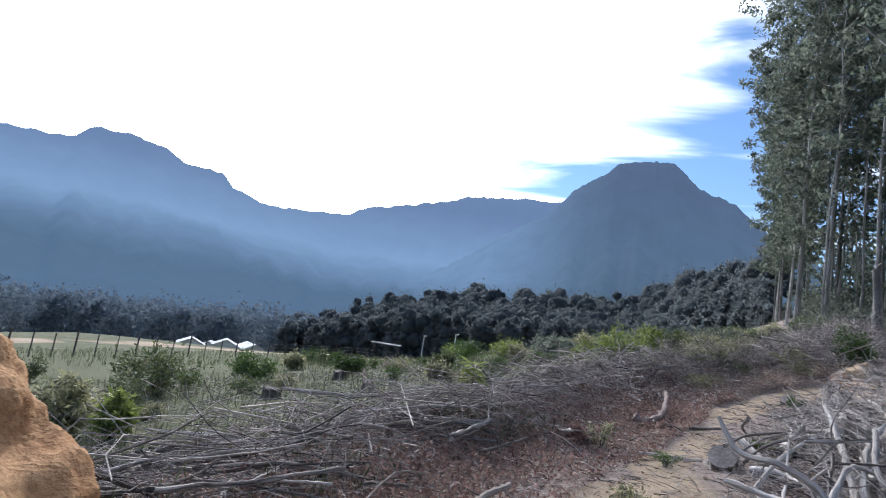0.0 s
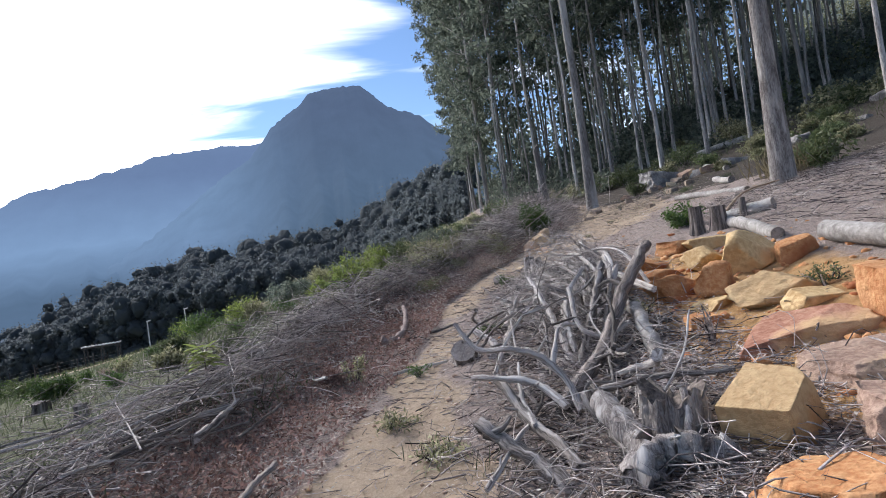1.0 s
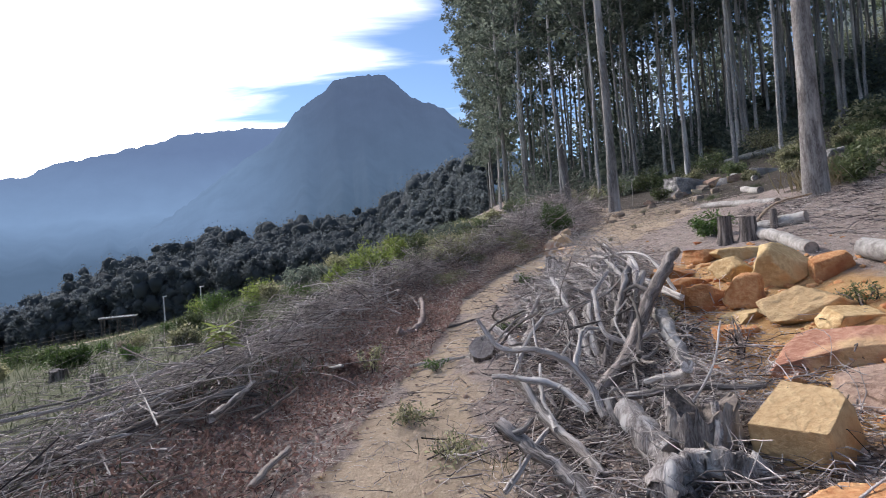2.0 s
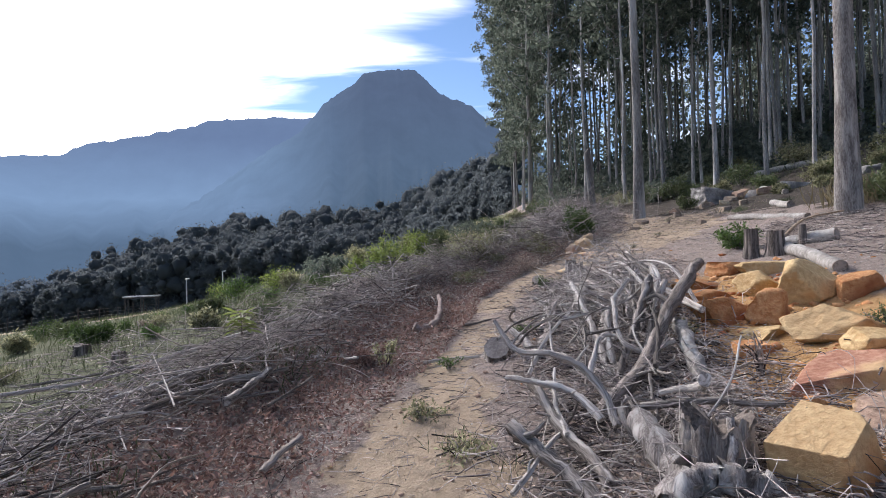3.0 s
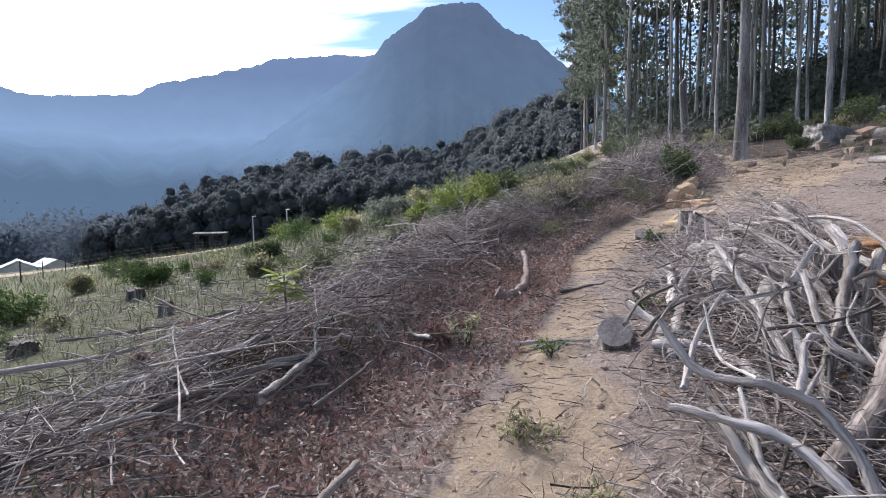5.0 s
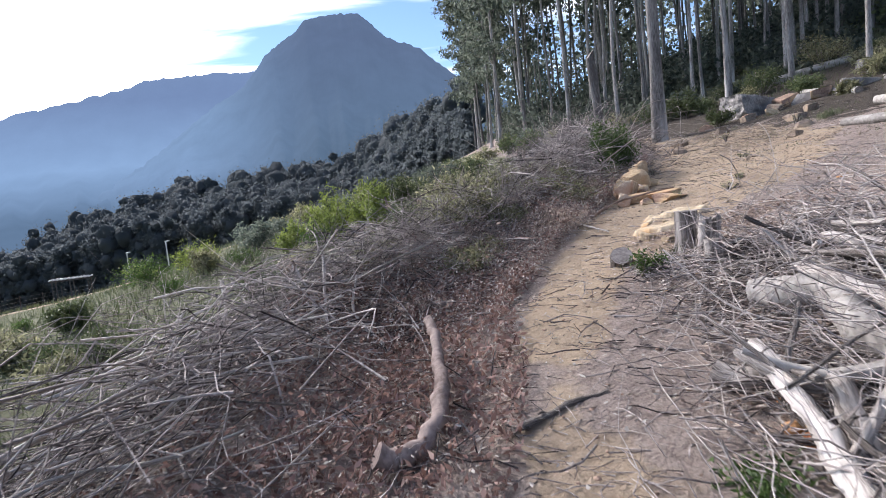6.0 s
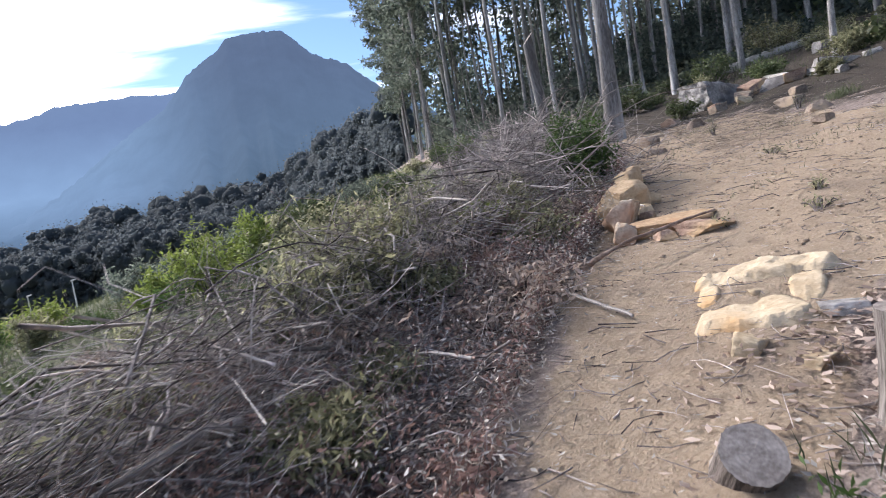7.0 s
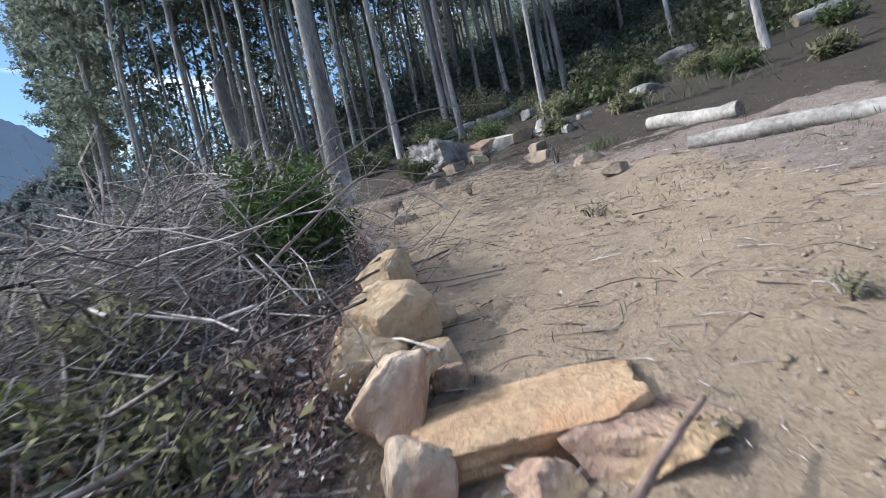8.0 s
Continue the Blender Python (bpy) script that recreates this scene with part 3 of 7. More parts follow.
# ---- the gum plantation ----
def gum_tree(seed, height, radius, first, leafy, lean=0.02, bark=None, size=0.32, reach=1.0, per=19):
    """One tall gum: a bare swaying trunk, rising limbs and loose clumps of hanging leaves. first: where its crown begins, as a share of its height."""
    g = np.random.default_rng(seed)
    base = new("gum_tree")
    k = 14
    h = np.linspace(0, 1, k)
    sway = np.cumsum(g.normal(0, lean, (k, 2)), 0) * height * 0.08
    sway -= sway[0]
    line = np.c_[sway, h * height]
    line[0, 2] = -0.5
    flare = 1 + 0.45 * np.exp(-h * height / 0.35)
    v, f = tube(line, radius * flare * (1 - 0.82 * h), 10, 0.035, gen=g)
    part("trunk", mesh("trunk", v, f, bark or GUM_BARK), base)
    limbs, tips = [], []
    count = int(leafy)
    for i in range(count):
        t = first + (1 - first) * (i + g.uniform(0, 1)) / count
        t = min(t, 0.985)
        at = np.array([np.interp(t, h, line[:, 0]), np.interp(t, h, line[:, 1]), t * height])
        a = i * 2.4 + g.uniform(-0.5, 0.5)
        ln = height * reach * (0.045 + 0.11 * math.sin(math.pi * min(1, 0.25 + 0.75 * (1 - t) / (1 - first)))) * g.uniform(0.6, 1.3)
        up = g.uniform(0.35, 1.1)
        mid = at + np.array([math.cos(a), math.sin(a), up * 0.6]) * ln * 0.5
        end = at + np.array([math.cos(a + 0.2), math.sin(a + 0.2), up]) * ln
        l = spline([at, mid, end], 5)
        r0 = radius * (1 - 0.8 * t) * 0.38
        limbs.append(tube(l, (r0, r0 * 0.3), 5, 0.0, cap=False))
        tips.append(l[4])
        for _ in range(2):
            tips.append(l[int(g.integers(2, 5))] + g.normal(0, 1, 3) * (0.6, 0.6, 0.4))
    wood = join(limbs)
    tips = np.array(tips)
    per = int(per * 2.1)
    c = g.normal(0, 1, (len(tips), per, 3))
    c /= np.linalg.norm(c, axis=2, keepdims=True) + 1e-9
    c *= g.uniform(0.1, 1.0, (len(tips), per, 1)) ** 0.45
    lump = 1 + 0.35 * np.sin(c[:, :, :1] * 5 + g.uniform(0, 6, (len(tips), 1, 1))) * np.sin(c[:, :, 2:] * 6)
    c = c * lump * (g.uniform(0.3, 0.8, (len(tips), 1, 1)) * (1.05, 1.05, 0.7))
    c = (c + tips[:, None]).reshape(-1, 3)
    v, f = leaves(c, size, 0.6, 0.9, gen=g, width=0.46)
    me = mesh("crown", np.vstack([v, wood[0]]), np.vstack([f, np.array(wood[1]) + len(v)]), GUM_LEAF, False)
    me.materials.append(bark or GUM_BARK)
    me.polygons.foreach_set("material_index", np.r_[np.zeros(len(f), np.int32), np.ones(len(wood[1]), np.int32)])
    part("crown", me, base, "loose dark green crown of hanging leaves")
    return tagged(base, "tall slender gum tree with a bare pale trunk", "tree", "plantation gum trees")


def place(ob, x, y, turn=0.0, sink=0.05, scale=1.0):
    ob.matrix_basis = pose(x, y, float(ground_height(x, y)) - sink, 0, 0, turn) @ Matrix.Scale(scale, 4)
    return ob


tree_a = tagged(place(gum_tree(1, 27, 0.155, 0.33, 30, 0.012, per=36, size=0.26), 5.85, 19.2, 30), "tall gum tree with a pale bare trunk beside the track", "tree")
v, f = join([tube(spline([(0, 0, 7.2), (-0.55, 0.1, 8.3), (-1.5, 0.2, 9.6), (-1.9, 0.3, 11.4)], 10), (0.075, 0.04), 8, 0.03), tube(spline([(-0.8, 0.1, 8.6), (-1.5, 0.0, 8.9), (-2.4, -0.1, 9.8)], 7), (0.04, 0.02), 7, 0.03)])
limb = part("limb", mesh("limb", v, f, GUM_BARK), tree_a, "pale forked side limb")
limb.rotation_euler = (0, 0, radians(-30))
tree_b = tagged(place(gum_tree(2, 26, 0.168, 0.42, 28, 0.008, ROUGH_BARK, per=36, size=0.26), 6.6, 10.1, 0), "thick gum tree with rough grey fissured bark", "tree")

GUMS = [gum_tree(10, 26, 0.085, 0.30, 27, per=17, size=0.27), gum_tree(11, 29, 0.095, 0.33, 28, per=17, size=0.27), gum_tree(12, 24, 0.075, 0.28, 25, 0.03, per=17, size=0.27), gum_tree(13, 27, 0.08, 0.38, 25, per=17, size=0.27), gum_tree(14, 22, 0.062, 0.32, 23, 0.03, per=17, size=0.27)]
EDGE_GUMS = [gum_tree(20, 25, 0.11, 0.17, 38, size=0.28, reach=0.7, per=28), gum_tree(21, 27, 0.12, 0.20, 38, size=0.28, reach=0.74, per=28)]
spots = [(6.6, 30.5), (5.6, 36.0), (7.8, 27.5), (6.4, 38.5), (5.2, 33.2), (9.6, 27.5), (11.2, 25.5), (12.6, 24.0), (14.4, 26.5), (10.4, 31.0), (8.6, 33.5), (16.5, 23.0), (18.5, 25.5)]
gp = np.random.default_rng(5)
for k in range(26):
    # thin trunks along the lower edge of the plantation, above the bank
    spots.append((9.0 + 13 * gp.random(), 26.5 + 8 * gp.random()))
for row in range(7):
    for col in range(19):
        x = 4.9 + col * 2.4 + (row % 2) * 1.5 + gp.normal(0, 0.55)
        y = 37 - col * 0.2 + row * 2.6 + gp.normal(0, 0.55)
        if x < 5.4 + (y - 36) * 0.05 or (col > 13 and gp.random() < 0.6):
            continue
        spots.append((x, y))
first_use = set()


def plant(kinds, i, x, y, turn, s):
    """The template itself stands at its first place; after that copies of it."""
    src = kinds[i]
    if src.name not in first_use:
        first_use.add(src.name)
        return place(src, x, y, turn, 0.1, 1.0)
    m = pose(x, y, float(ground_height(x, y)) - 0.1, gp.normal(0, 1.0), gp.normal(0, 1.0), turn) @ Matrix.Scale(s, 4)
    ob = copy_thing(src, m)
    ob.matrix_basis = m
    return ob


for k, (x, y) in enumerate(spots):
    plant(GUMS, k % len(GUMS), x, y, gp.uniform(0, 360), gp.uniform(0.85, 1.15))
for k in range(10):
    # leafy flank of the plantation towards the valley
    y = 37 + k * 3.0
    x = 4.6 + gp.normal(0, 0.3) + 0.04 * (y - 40)
    plant(EDGE_GUMS, k % 2, x, y, gp.uniform(0, 360), gp.uniform(0.8, 1.08))
for x, y, s in ((13.5, 15.5, 1.0), (17.5, 17.5, 0.9), (15.0, 11.5, 1.0), (20.5, 14.0, 1.0), (19, 20.5, 1), (23, 17, 0.9), (24, 22, 1), (12.2, 20.2, 0.8), (27, 19, 0.9), (22, 10, 0.8), (29, 13, 0.9), (31, 24, 1), (26, 27, 1)):
    plant(GUMS, int(gp.integers(0, 5)), x, y, gp.uniform(0, 360), s)


ICO = {}


def ico(level):
    if level not in ICO:
        bm = bmesh.new()
        bmesh.ops.create_icosphere(bm, subdivisions=level, radius=1.0)
        bm.verts.ensure_lookup_table()
        ICO[level] = (np.array([v.co[:] for v in bm.verts]), np.array([[v.index for v in f.verts] for f in bm.faces]))
        bm.free()
    return ICO[level]


def woods(name, spots, heights, per, blob, mat, label, seed, low=0.2, lobes=7, wide=0.2, body=False):
    """Far woodland: tapered stems under uneven crowns of several rounded leaf clumps, past counting."""
    g = np.random.default_rng(seed)
    v0, f0 = ico(2)
    vs, fs, n = [], [], 0
    for (x, y), h in zip(spots, heights):
        z = float(slope_height(x, y)) - 0.5
        v, f = tube(np.array([[x, y, z], [x, y, z + h * 0.85]]), (h * 0.010, h * 0.004), 4, cap=False)
        vs.append(v); fs.append(f + n); n += len(v)
        sx = h * wide * g.uniform(0.7, 1.7)
        at = g.uniform(low, 0.86, lobes)
        at[0] = 0.86
        a, out = g.uniform(0, 6.283, lobes), np.sin(np.pi * np.clip((at - low + 0.15) / (1.15 - low), 0, 1)) * sx * g.uniform(0.3, 0.8, lobes)
        mids = np.c_[x + np.cos(a) * out, y + np.sin(a) * out, z + at * h]
        size = sx * g.uniform(0.42, 0.75, lobes)
        c = g.normal(0, 1, (per, 3))
        c /= np.linalg.norm(c, axis=1, keepdims=True) + 1e-9
        w = g.integers(0, lobes, per)
        c = mids[w] + c * (size[w] * g.uniform(0.35, 1.1, per) ** 0.5)[:, None]
        v, f = leaves(c, blob, 0.1, 1.0, gen=g, width=0.7)
        vs.append(v); fs.append(f + n); n += len(v)
        if body:
            # the dense inside of each clump
            v = v0[None] * (size * 0.62)[:, None, None] * g.uniform(0.6, 1.25, (lobes, len(v0), 1)) + mids[:, None]
            f = (f0[None] + (np.arange(lobes) * len(v0))[:, None, None]).reshape(-1, 3)
            vs.append(v.reshape(-1, 3)); fs.append(np.c_[f, f[:, 2]] + n); n += lobes * len(v0)
    quads = np.vstack(fs)
    tri = quads[:, 2] == quads[:, 3]
    corners = np.vstack([quads[~tri][:, :3], quads[~tri][:, [0, 2, 3]], quads[tri][:, :3]])
    return tagged(new(name, mesh(name, np.vstack(vs), corners, mat, False)), label, "woodland", kind="stuff")


# distance haze is mixed into both leaf colours: paler, blue-grey, low in contrast
FAR_HAZE_LEAF = leaf_material("haze_tinted_woodland_leaf", (0.118, 0.136, 0.142), (0.152, 0.171, 0.176), 0.6, 0.9)
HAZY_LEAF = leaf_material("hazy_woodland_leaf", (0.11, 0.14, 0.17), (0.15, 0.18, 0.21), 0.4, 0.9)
gw = np.random.default_rng(9)
# how high the valley woods stand over the level, by bearing
WOOD_TOP = ((-5, 12.0), (-2.8, 11.2), (-1, 10.0), (1, 9.5), (3.7, 8.0), (5.4, 6.7), (10, 6.1), (16, 5.5), (21, 5.2), (24.5, 4.4), (28, 3.5), (31, 2.0), (34, 0.7), (38, -1.0), (46, -1.6), (58, -2.2), (95, -2.4))


def wood_spots(count, az0, az1, d0, d1, low, hug=1.5):
    """Places and heights of valley trees whose tops follow the line of the woods."""
    at, tall = [], []
    for k in range(count):
        az = gw.uniform(az0, az1)
        back = gw.random() ** hug
        d = d0(az) + (d1(az) - d0(az)) * back
        x, y = -math.sin(radians(az)) * d, math.cos(radians(az)) * d
        top = float(np.interp(az, [p[0] for p in WOOD_TOP], [p[1] for p in WOOD_TOP])) + gw.normal(0, 0.45)
        top = top * (low + (1 - low) * back) - (1 - back) * (1 - low) * 2.0
        h = d * math.tan(radians(top)) + 1.1 - float(slope_height(x, y))
        if h > 2.5:
            at.append((x, y)); tall.append(h)
    return at, tall


def span(*pairs):
    return lambda az: float(np.interp(az, [p[0] for p in pairs], [p[1] for p in pairs]))


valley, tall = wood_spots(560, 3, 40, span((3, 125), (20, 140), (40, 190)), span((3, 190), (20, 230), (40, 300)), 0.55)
woods("valley_woodland", valley, tall, 620, 0.62, FAR_HAZE_LEAF, "dark valley woodland in front of the mountains", 3, 0.05, 16, 0.17, True)
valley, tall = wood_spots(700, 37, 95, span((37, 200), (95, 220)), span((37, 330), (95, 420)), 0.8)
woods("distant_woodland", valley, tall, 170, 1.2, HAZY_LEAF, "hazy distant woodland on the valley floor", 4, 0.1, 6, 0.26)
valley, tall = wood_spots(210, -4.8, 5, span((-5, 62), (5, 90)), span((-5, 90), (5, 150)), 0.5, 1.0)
woods("slope_woodland", valley, tall, 850, 0.42, FAR_HAZE_LEAF, "dark woodland on the slope below the plantation", 6, 0.05, 16, 0.17, True)
valley, tall = [], []
for k in range(330):
    x = gw.uniform(5.5, 34)
    valley.append((x, 33 + 24 * gw.random() - 0.22 * x)); tall.append(gw.uniform(0.8, 2.6))
for k in range(230):
    x = gw.uniform(8.5, 30)
    valley.append((x, 25.5 + 9 * gw.random() - 0.22 * (x - 9))); tall.append(gw.uniform(0.3, 1.1))
woods("plantation_understorey", valley, tall, 260, 0.22, GUM_LEAF, "dark undergrowth between the gum trunks", 8, 0.1, 6, 0.45)
valley, tall = [], []
for k in range(64):
    x = gw.uniform(8, 40)
    valley.append((x, 52 + gw.uniform(0, 30) - 0.2 * x)); tall.append(gw.uniform(9, 16))
woods("plantation_depth", valley, tall, 330, 0.42, GUM_LEAF, "dark depth of the gum plantation", 12, 0.12, 8, 0.2)


# ---- kinds of things on the ground ----
def lift(points):
    """Points given as x, y and height over the slope, as places."""
    return [(x, y, float(ground_height(x, y)) + h) for x, y, h in points]


def over(points):
    """As lift, over the bare hillside, without the brush heap."""
    return [(x, y, float(slope_height(x, y)) + h) for x, y, h in points]


def branch(points, r0, r1, mat, label, seed=0, stubs=2, rough=0.09, name="branch", group=""):
    """A dead limb, with knots and broken side stubs, in one piece."""
    g = np.random.default_rng(seed + 77)
    GRAIN.clear()
    line = spline(points, max(12, 8 * len(points)))
    wob = np.cumsum(g.normal(0, 0.30, line.shape), 0) * r0 * 0.5
    line = line + wob - np.linspace(0, 1, len(line))[:, None] * wob[-1]
    rad = np.linspace(r0, r1, len(line)) * (1 + 0.10 * np.sin(np.linspace(0, g.uniform(9, 20), len(line))) + g.normal(0, 0.05, len(line)))
    pieces = [tube(line, rad, 11, rough * 1.6, gen=g)]
    for _ in range(stubs):
        i = int(g.integers(2, len(line) - 1))
        d = g.normal(0, 1, 3)
        d[2] = abs(d[2]) * 0.6
        d /= np.linalg.norm(d)
        ln = rad[i] * g.uniform(2.5, 9)
        e = line[i] + d * ln
        m = line[i] + d * ln * 0.5 + g.normal(0, rad[i] * 0.7, 3)
        pieces.append(tube(spline([line[i], m, e], 5), (rad[i] * 0.55, rad[i] * 0.25), 6, 0.06, gen=g))
    v, f = join(pieces)
    return tagged(new(name, set_grain(mesh(name, v, f, mat), np.vstack(GRAIN))), label, "branch", group)


def rock_mesh(size, seed, mat, blocky=0.0, cuts=9, level=4, grain=0.02):
    """A broken stone: a ball cut by flat breaks, its edges a little worn. blocky: how far the breaks stand square."""
    g = np.random.default_rng(seed + 500)
    v, f = ico(level)
    p = v * 1.75
    planes = []
    if blocky:
        for ax in range(3):
            for s in (-1, 1):
                d = np.zeros(3)
                d[ax] = s
                d = d + g.normal(0, 0.2 * (1.3 - blocky), 3)
                planes.append((d / np.linalg.norm(d), g.uniform(0.86, 1.0)))
    for _ in range(cuts):
        d = g.normal(0, 1, 3)
        d /= np.linalg.norm(d)
        planes.append((d, g.uniform(0.85, 1.15) if not blocky else g.uniform(1.08, 1.35)))
    for d, h in planes:
        s = p @ d - h
        p = p - np.maximum(s, 0)[:, None] * d
    off = np.array([noise.fractal(Vector(q) * 2.1 + Vector((seed, 0, 0)), 1.0, 2.1, 4) for q in p.tolist()])
    p = p + v * (off * grain * 2.2)[:, None]
    p = p * np.array(size) * 0.5
    return mesh("rock", p, f, mat, False)


def rock(x, y, size, turn, seed, mat, label, blocky=0.0, cuts=9, tilt=(0, 0), sink=0.2, name="rock", level=4, grain=0.02, lift_by=0.0):
    ob = new(name, rock_mesh(size, seed, mat, blocky, cuts, level, grain))
    z = float(slope_height(x, y)) + size[2] * (0.5 - sink) + lift_by
    ob.matrix_basis = pose(x, y, z, tilt[0], tilt[1], turn)
    return tagged(ob, label, "rock", "sandstone rocks" if "sandstone" in label else "")


def log(p0, p1, r0, r1, mat, label, seed=0, end=None):
    """A sawn log: bark body with a wandering skin, and two sawn ends."""
    g = np.random.default_rng(seed + 900)
    base = new("log")
    p0, p1 = np.array(p0, float), np.array(p1, float)
    c = (p0 + p1) / 2
    base.location = c
    k = 18
    line = np.linspace(0, 1, k)[:, None] * (p1 - p0) + p0 - c
    line += np.cumsum(g.normal(0, 0.006, (k, 3)), 0)
    rad = np.linspace(r0, r1, k) * (1 + g.normal(0, 0.012, k))
    v, f = tube(line, rad, 18, 0.02, cap=False, gen=g)
    part("bark", set_grain(mesh("bark", v, f, mat), GRAIN[-1]), base)
    for at, other, r, nm in ((line[0], line[1], rad[0], "sawn_end"), (line[-1], line[-2], rad[-1], "sawn_end")):
        d = (at - other) / np.linalg.norm(at - other)
        v, f = tube(np.array([at - d * 0.03, at + d * 0.004]), (r * 0.97, r * 0.93), 18, 0.0)
        part(nm, mesh(nm, v, f, end or CUT_WOOD), base, "sawn end with growth rings")
    return tagged(base, label, "log")


def stump(x, y, r, h, label, seed=0, flare=0.5, ragged=0.0, slant=0.0, mat=None, face=None, sink=0.05, lean=(0, 0), turn=0):
    """A tree stump: fluted bark wall with root flare and a sawn or rotten top."""
    g = np.random.default_rng(seed + 40)
    base = new("stump")
    sides, rows = 64, 16
    ang = np.linspace(0, 2 * np.pi, sides, endpoint=False)
    lobes = sum(g.uniform(0.2, 1) * np.cos(n * ang + g.uniform(0, 6)) for n in (3, 5, 7)) / 3
    fine = g.normal(0, 1, sides)
    top = h * (1 + ragged * (0.45 * np.cos(2 * ang + 1) + 0.30 * g.normal(0, 1, sides))) + slant * np.cos(ang) * r
    vs = []
    for i in range(rows):
        t = i / (rows - 1)
        rr = r * (1 + flare * np.exp(-t * 4.5) * (1 + 0.8 * lobes) + (0.09 if ragged else 0.035) * lobes + (0.06 if ragged else 0.012) * fine)
        rr = rr * (1 - 0.05 * t) * (1 + g.normal(0, 0.035 if ragged else 0.012, sides))
        vs.append(np.c_[np.cos(ang) * rr, np.sin(ang) * rr, -sink + t * (top + sink)])
    v = np.vstack(vs)
    i, j = np.meshgrid(np.arange(rows - 1), np.arange(sides), indexing="ij")
    a, b = i * sides + j, i * sides + (j + 1) % sides
    me = mesh("bark", v, np.stack([a, b, b + sides, a + sides], -1).reshape(-1, 4), mat or GREY_WOOD)
    part("bark", set_grain(me, np.c_[np.tile(np.c_[np.cos(ang), np.sin(ang)] * 3.0, (rows, 1)), v[:, 2] * 3.0 + seed]), base)
    rim = vs[-1]
    mid = rim.mean(0)
    rings = [rim, mid + (rim - mid) * 0.8, mid + (rim - mid) * 0.55, mid + (rim - mid) * 0.25, np.array([mid])]
    for n in (1, 2, 3):
        rings[n] = rings[n] + np.c_[np.zeros((sides, 2)), g.normal(0, 0.0005, sides) - ragged * h * 0.16 * n]
    rings[4] = rings[4] - (0, 0, ragged * h * 0.5)
    faces = []
    for n in range(3):
        for s in range(sides):
            faces.append([n * sides + s, n * sides + (s + 1) % sides, (n + 1) * sides + (s + 1) % sides, (n + 1) * sides + s])
    faces += [[3 * sides + s, 3 * sides + (s + 1) % sides, 4 * sides] for s in range(sides)]
    part("cut_face", mesh("cut_face", np.vstack(rings), faces, face or SAWN_FACE), base, "dry grey sawn top")
    base.matrix_basis = pose(x, y, float(slope_height(x, y)), lean[0], lean[1], turn)
    return tagged(base, label, "stump")


def shrub(x, y, wide, high, leaf, label, seed=0, stems=16, per=70, size=0.09, droop=0.0, dz=0.0, shape=0.28, wood=None):
    """A shrub: many forking stems with leaves set along their outer half."""
    g = np.random.default_rng(seed + 300)
    base = new("shrub")
    tubes, c = [], []
    for i in range(stems):
        a, t = g.uniform(0, 6.283), math.sqrt(g.uniform(0, 1))
        tip = np.array([math.cos(a) * t * wide / 2, math.sin(a) * t * wide / 2, high * (1 - 0.45 * t * t) * g.uniform(0.65, 1.05)])
        mid = tip * (0.45, 0.45, 0.55) + g.normal(0, 0.05, 3) * wide
        root = np.array([tip[0] * 0.12, tip[1] * 0.12, -0.06])
        l = spline([root, mid, tip], 7)
        tubes.append(tube(l, (0.007 + 0.004 * high, 0.003), 5, cap=False))
        k = g.uniform(0.35, 1.0, per)
        q = np.array([np.interp(k, np.linspace(0, 1, 7), l[:, n]) for n in range(3)]).T
        c.append(q + g.normal(0, 1, (per, 3)) * shape * 0.22 * wide)
    v, f = join(tubes)
    part("stem", mesh("stem", v, f, wood or TWIG), base)
    c = np.vstack(c)
    c[:, 2] = np.maximum(c[:, 2], 0.02)
    v, f = leaves(c, size, droop, 1.0, gen=g, width=0.3)
    part("foliage", mesh("foliage", v, f, leaf, False), base)
    base.matrix_basis = pose(x, y, float(ground_height(x, y)) + dz, 0, 0, g.uniform(0, 360))
    return tagged(base, label, "shrub")


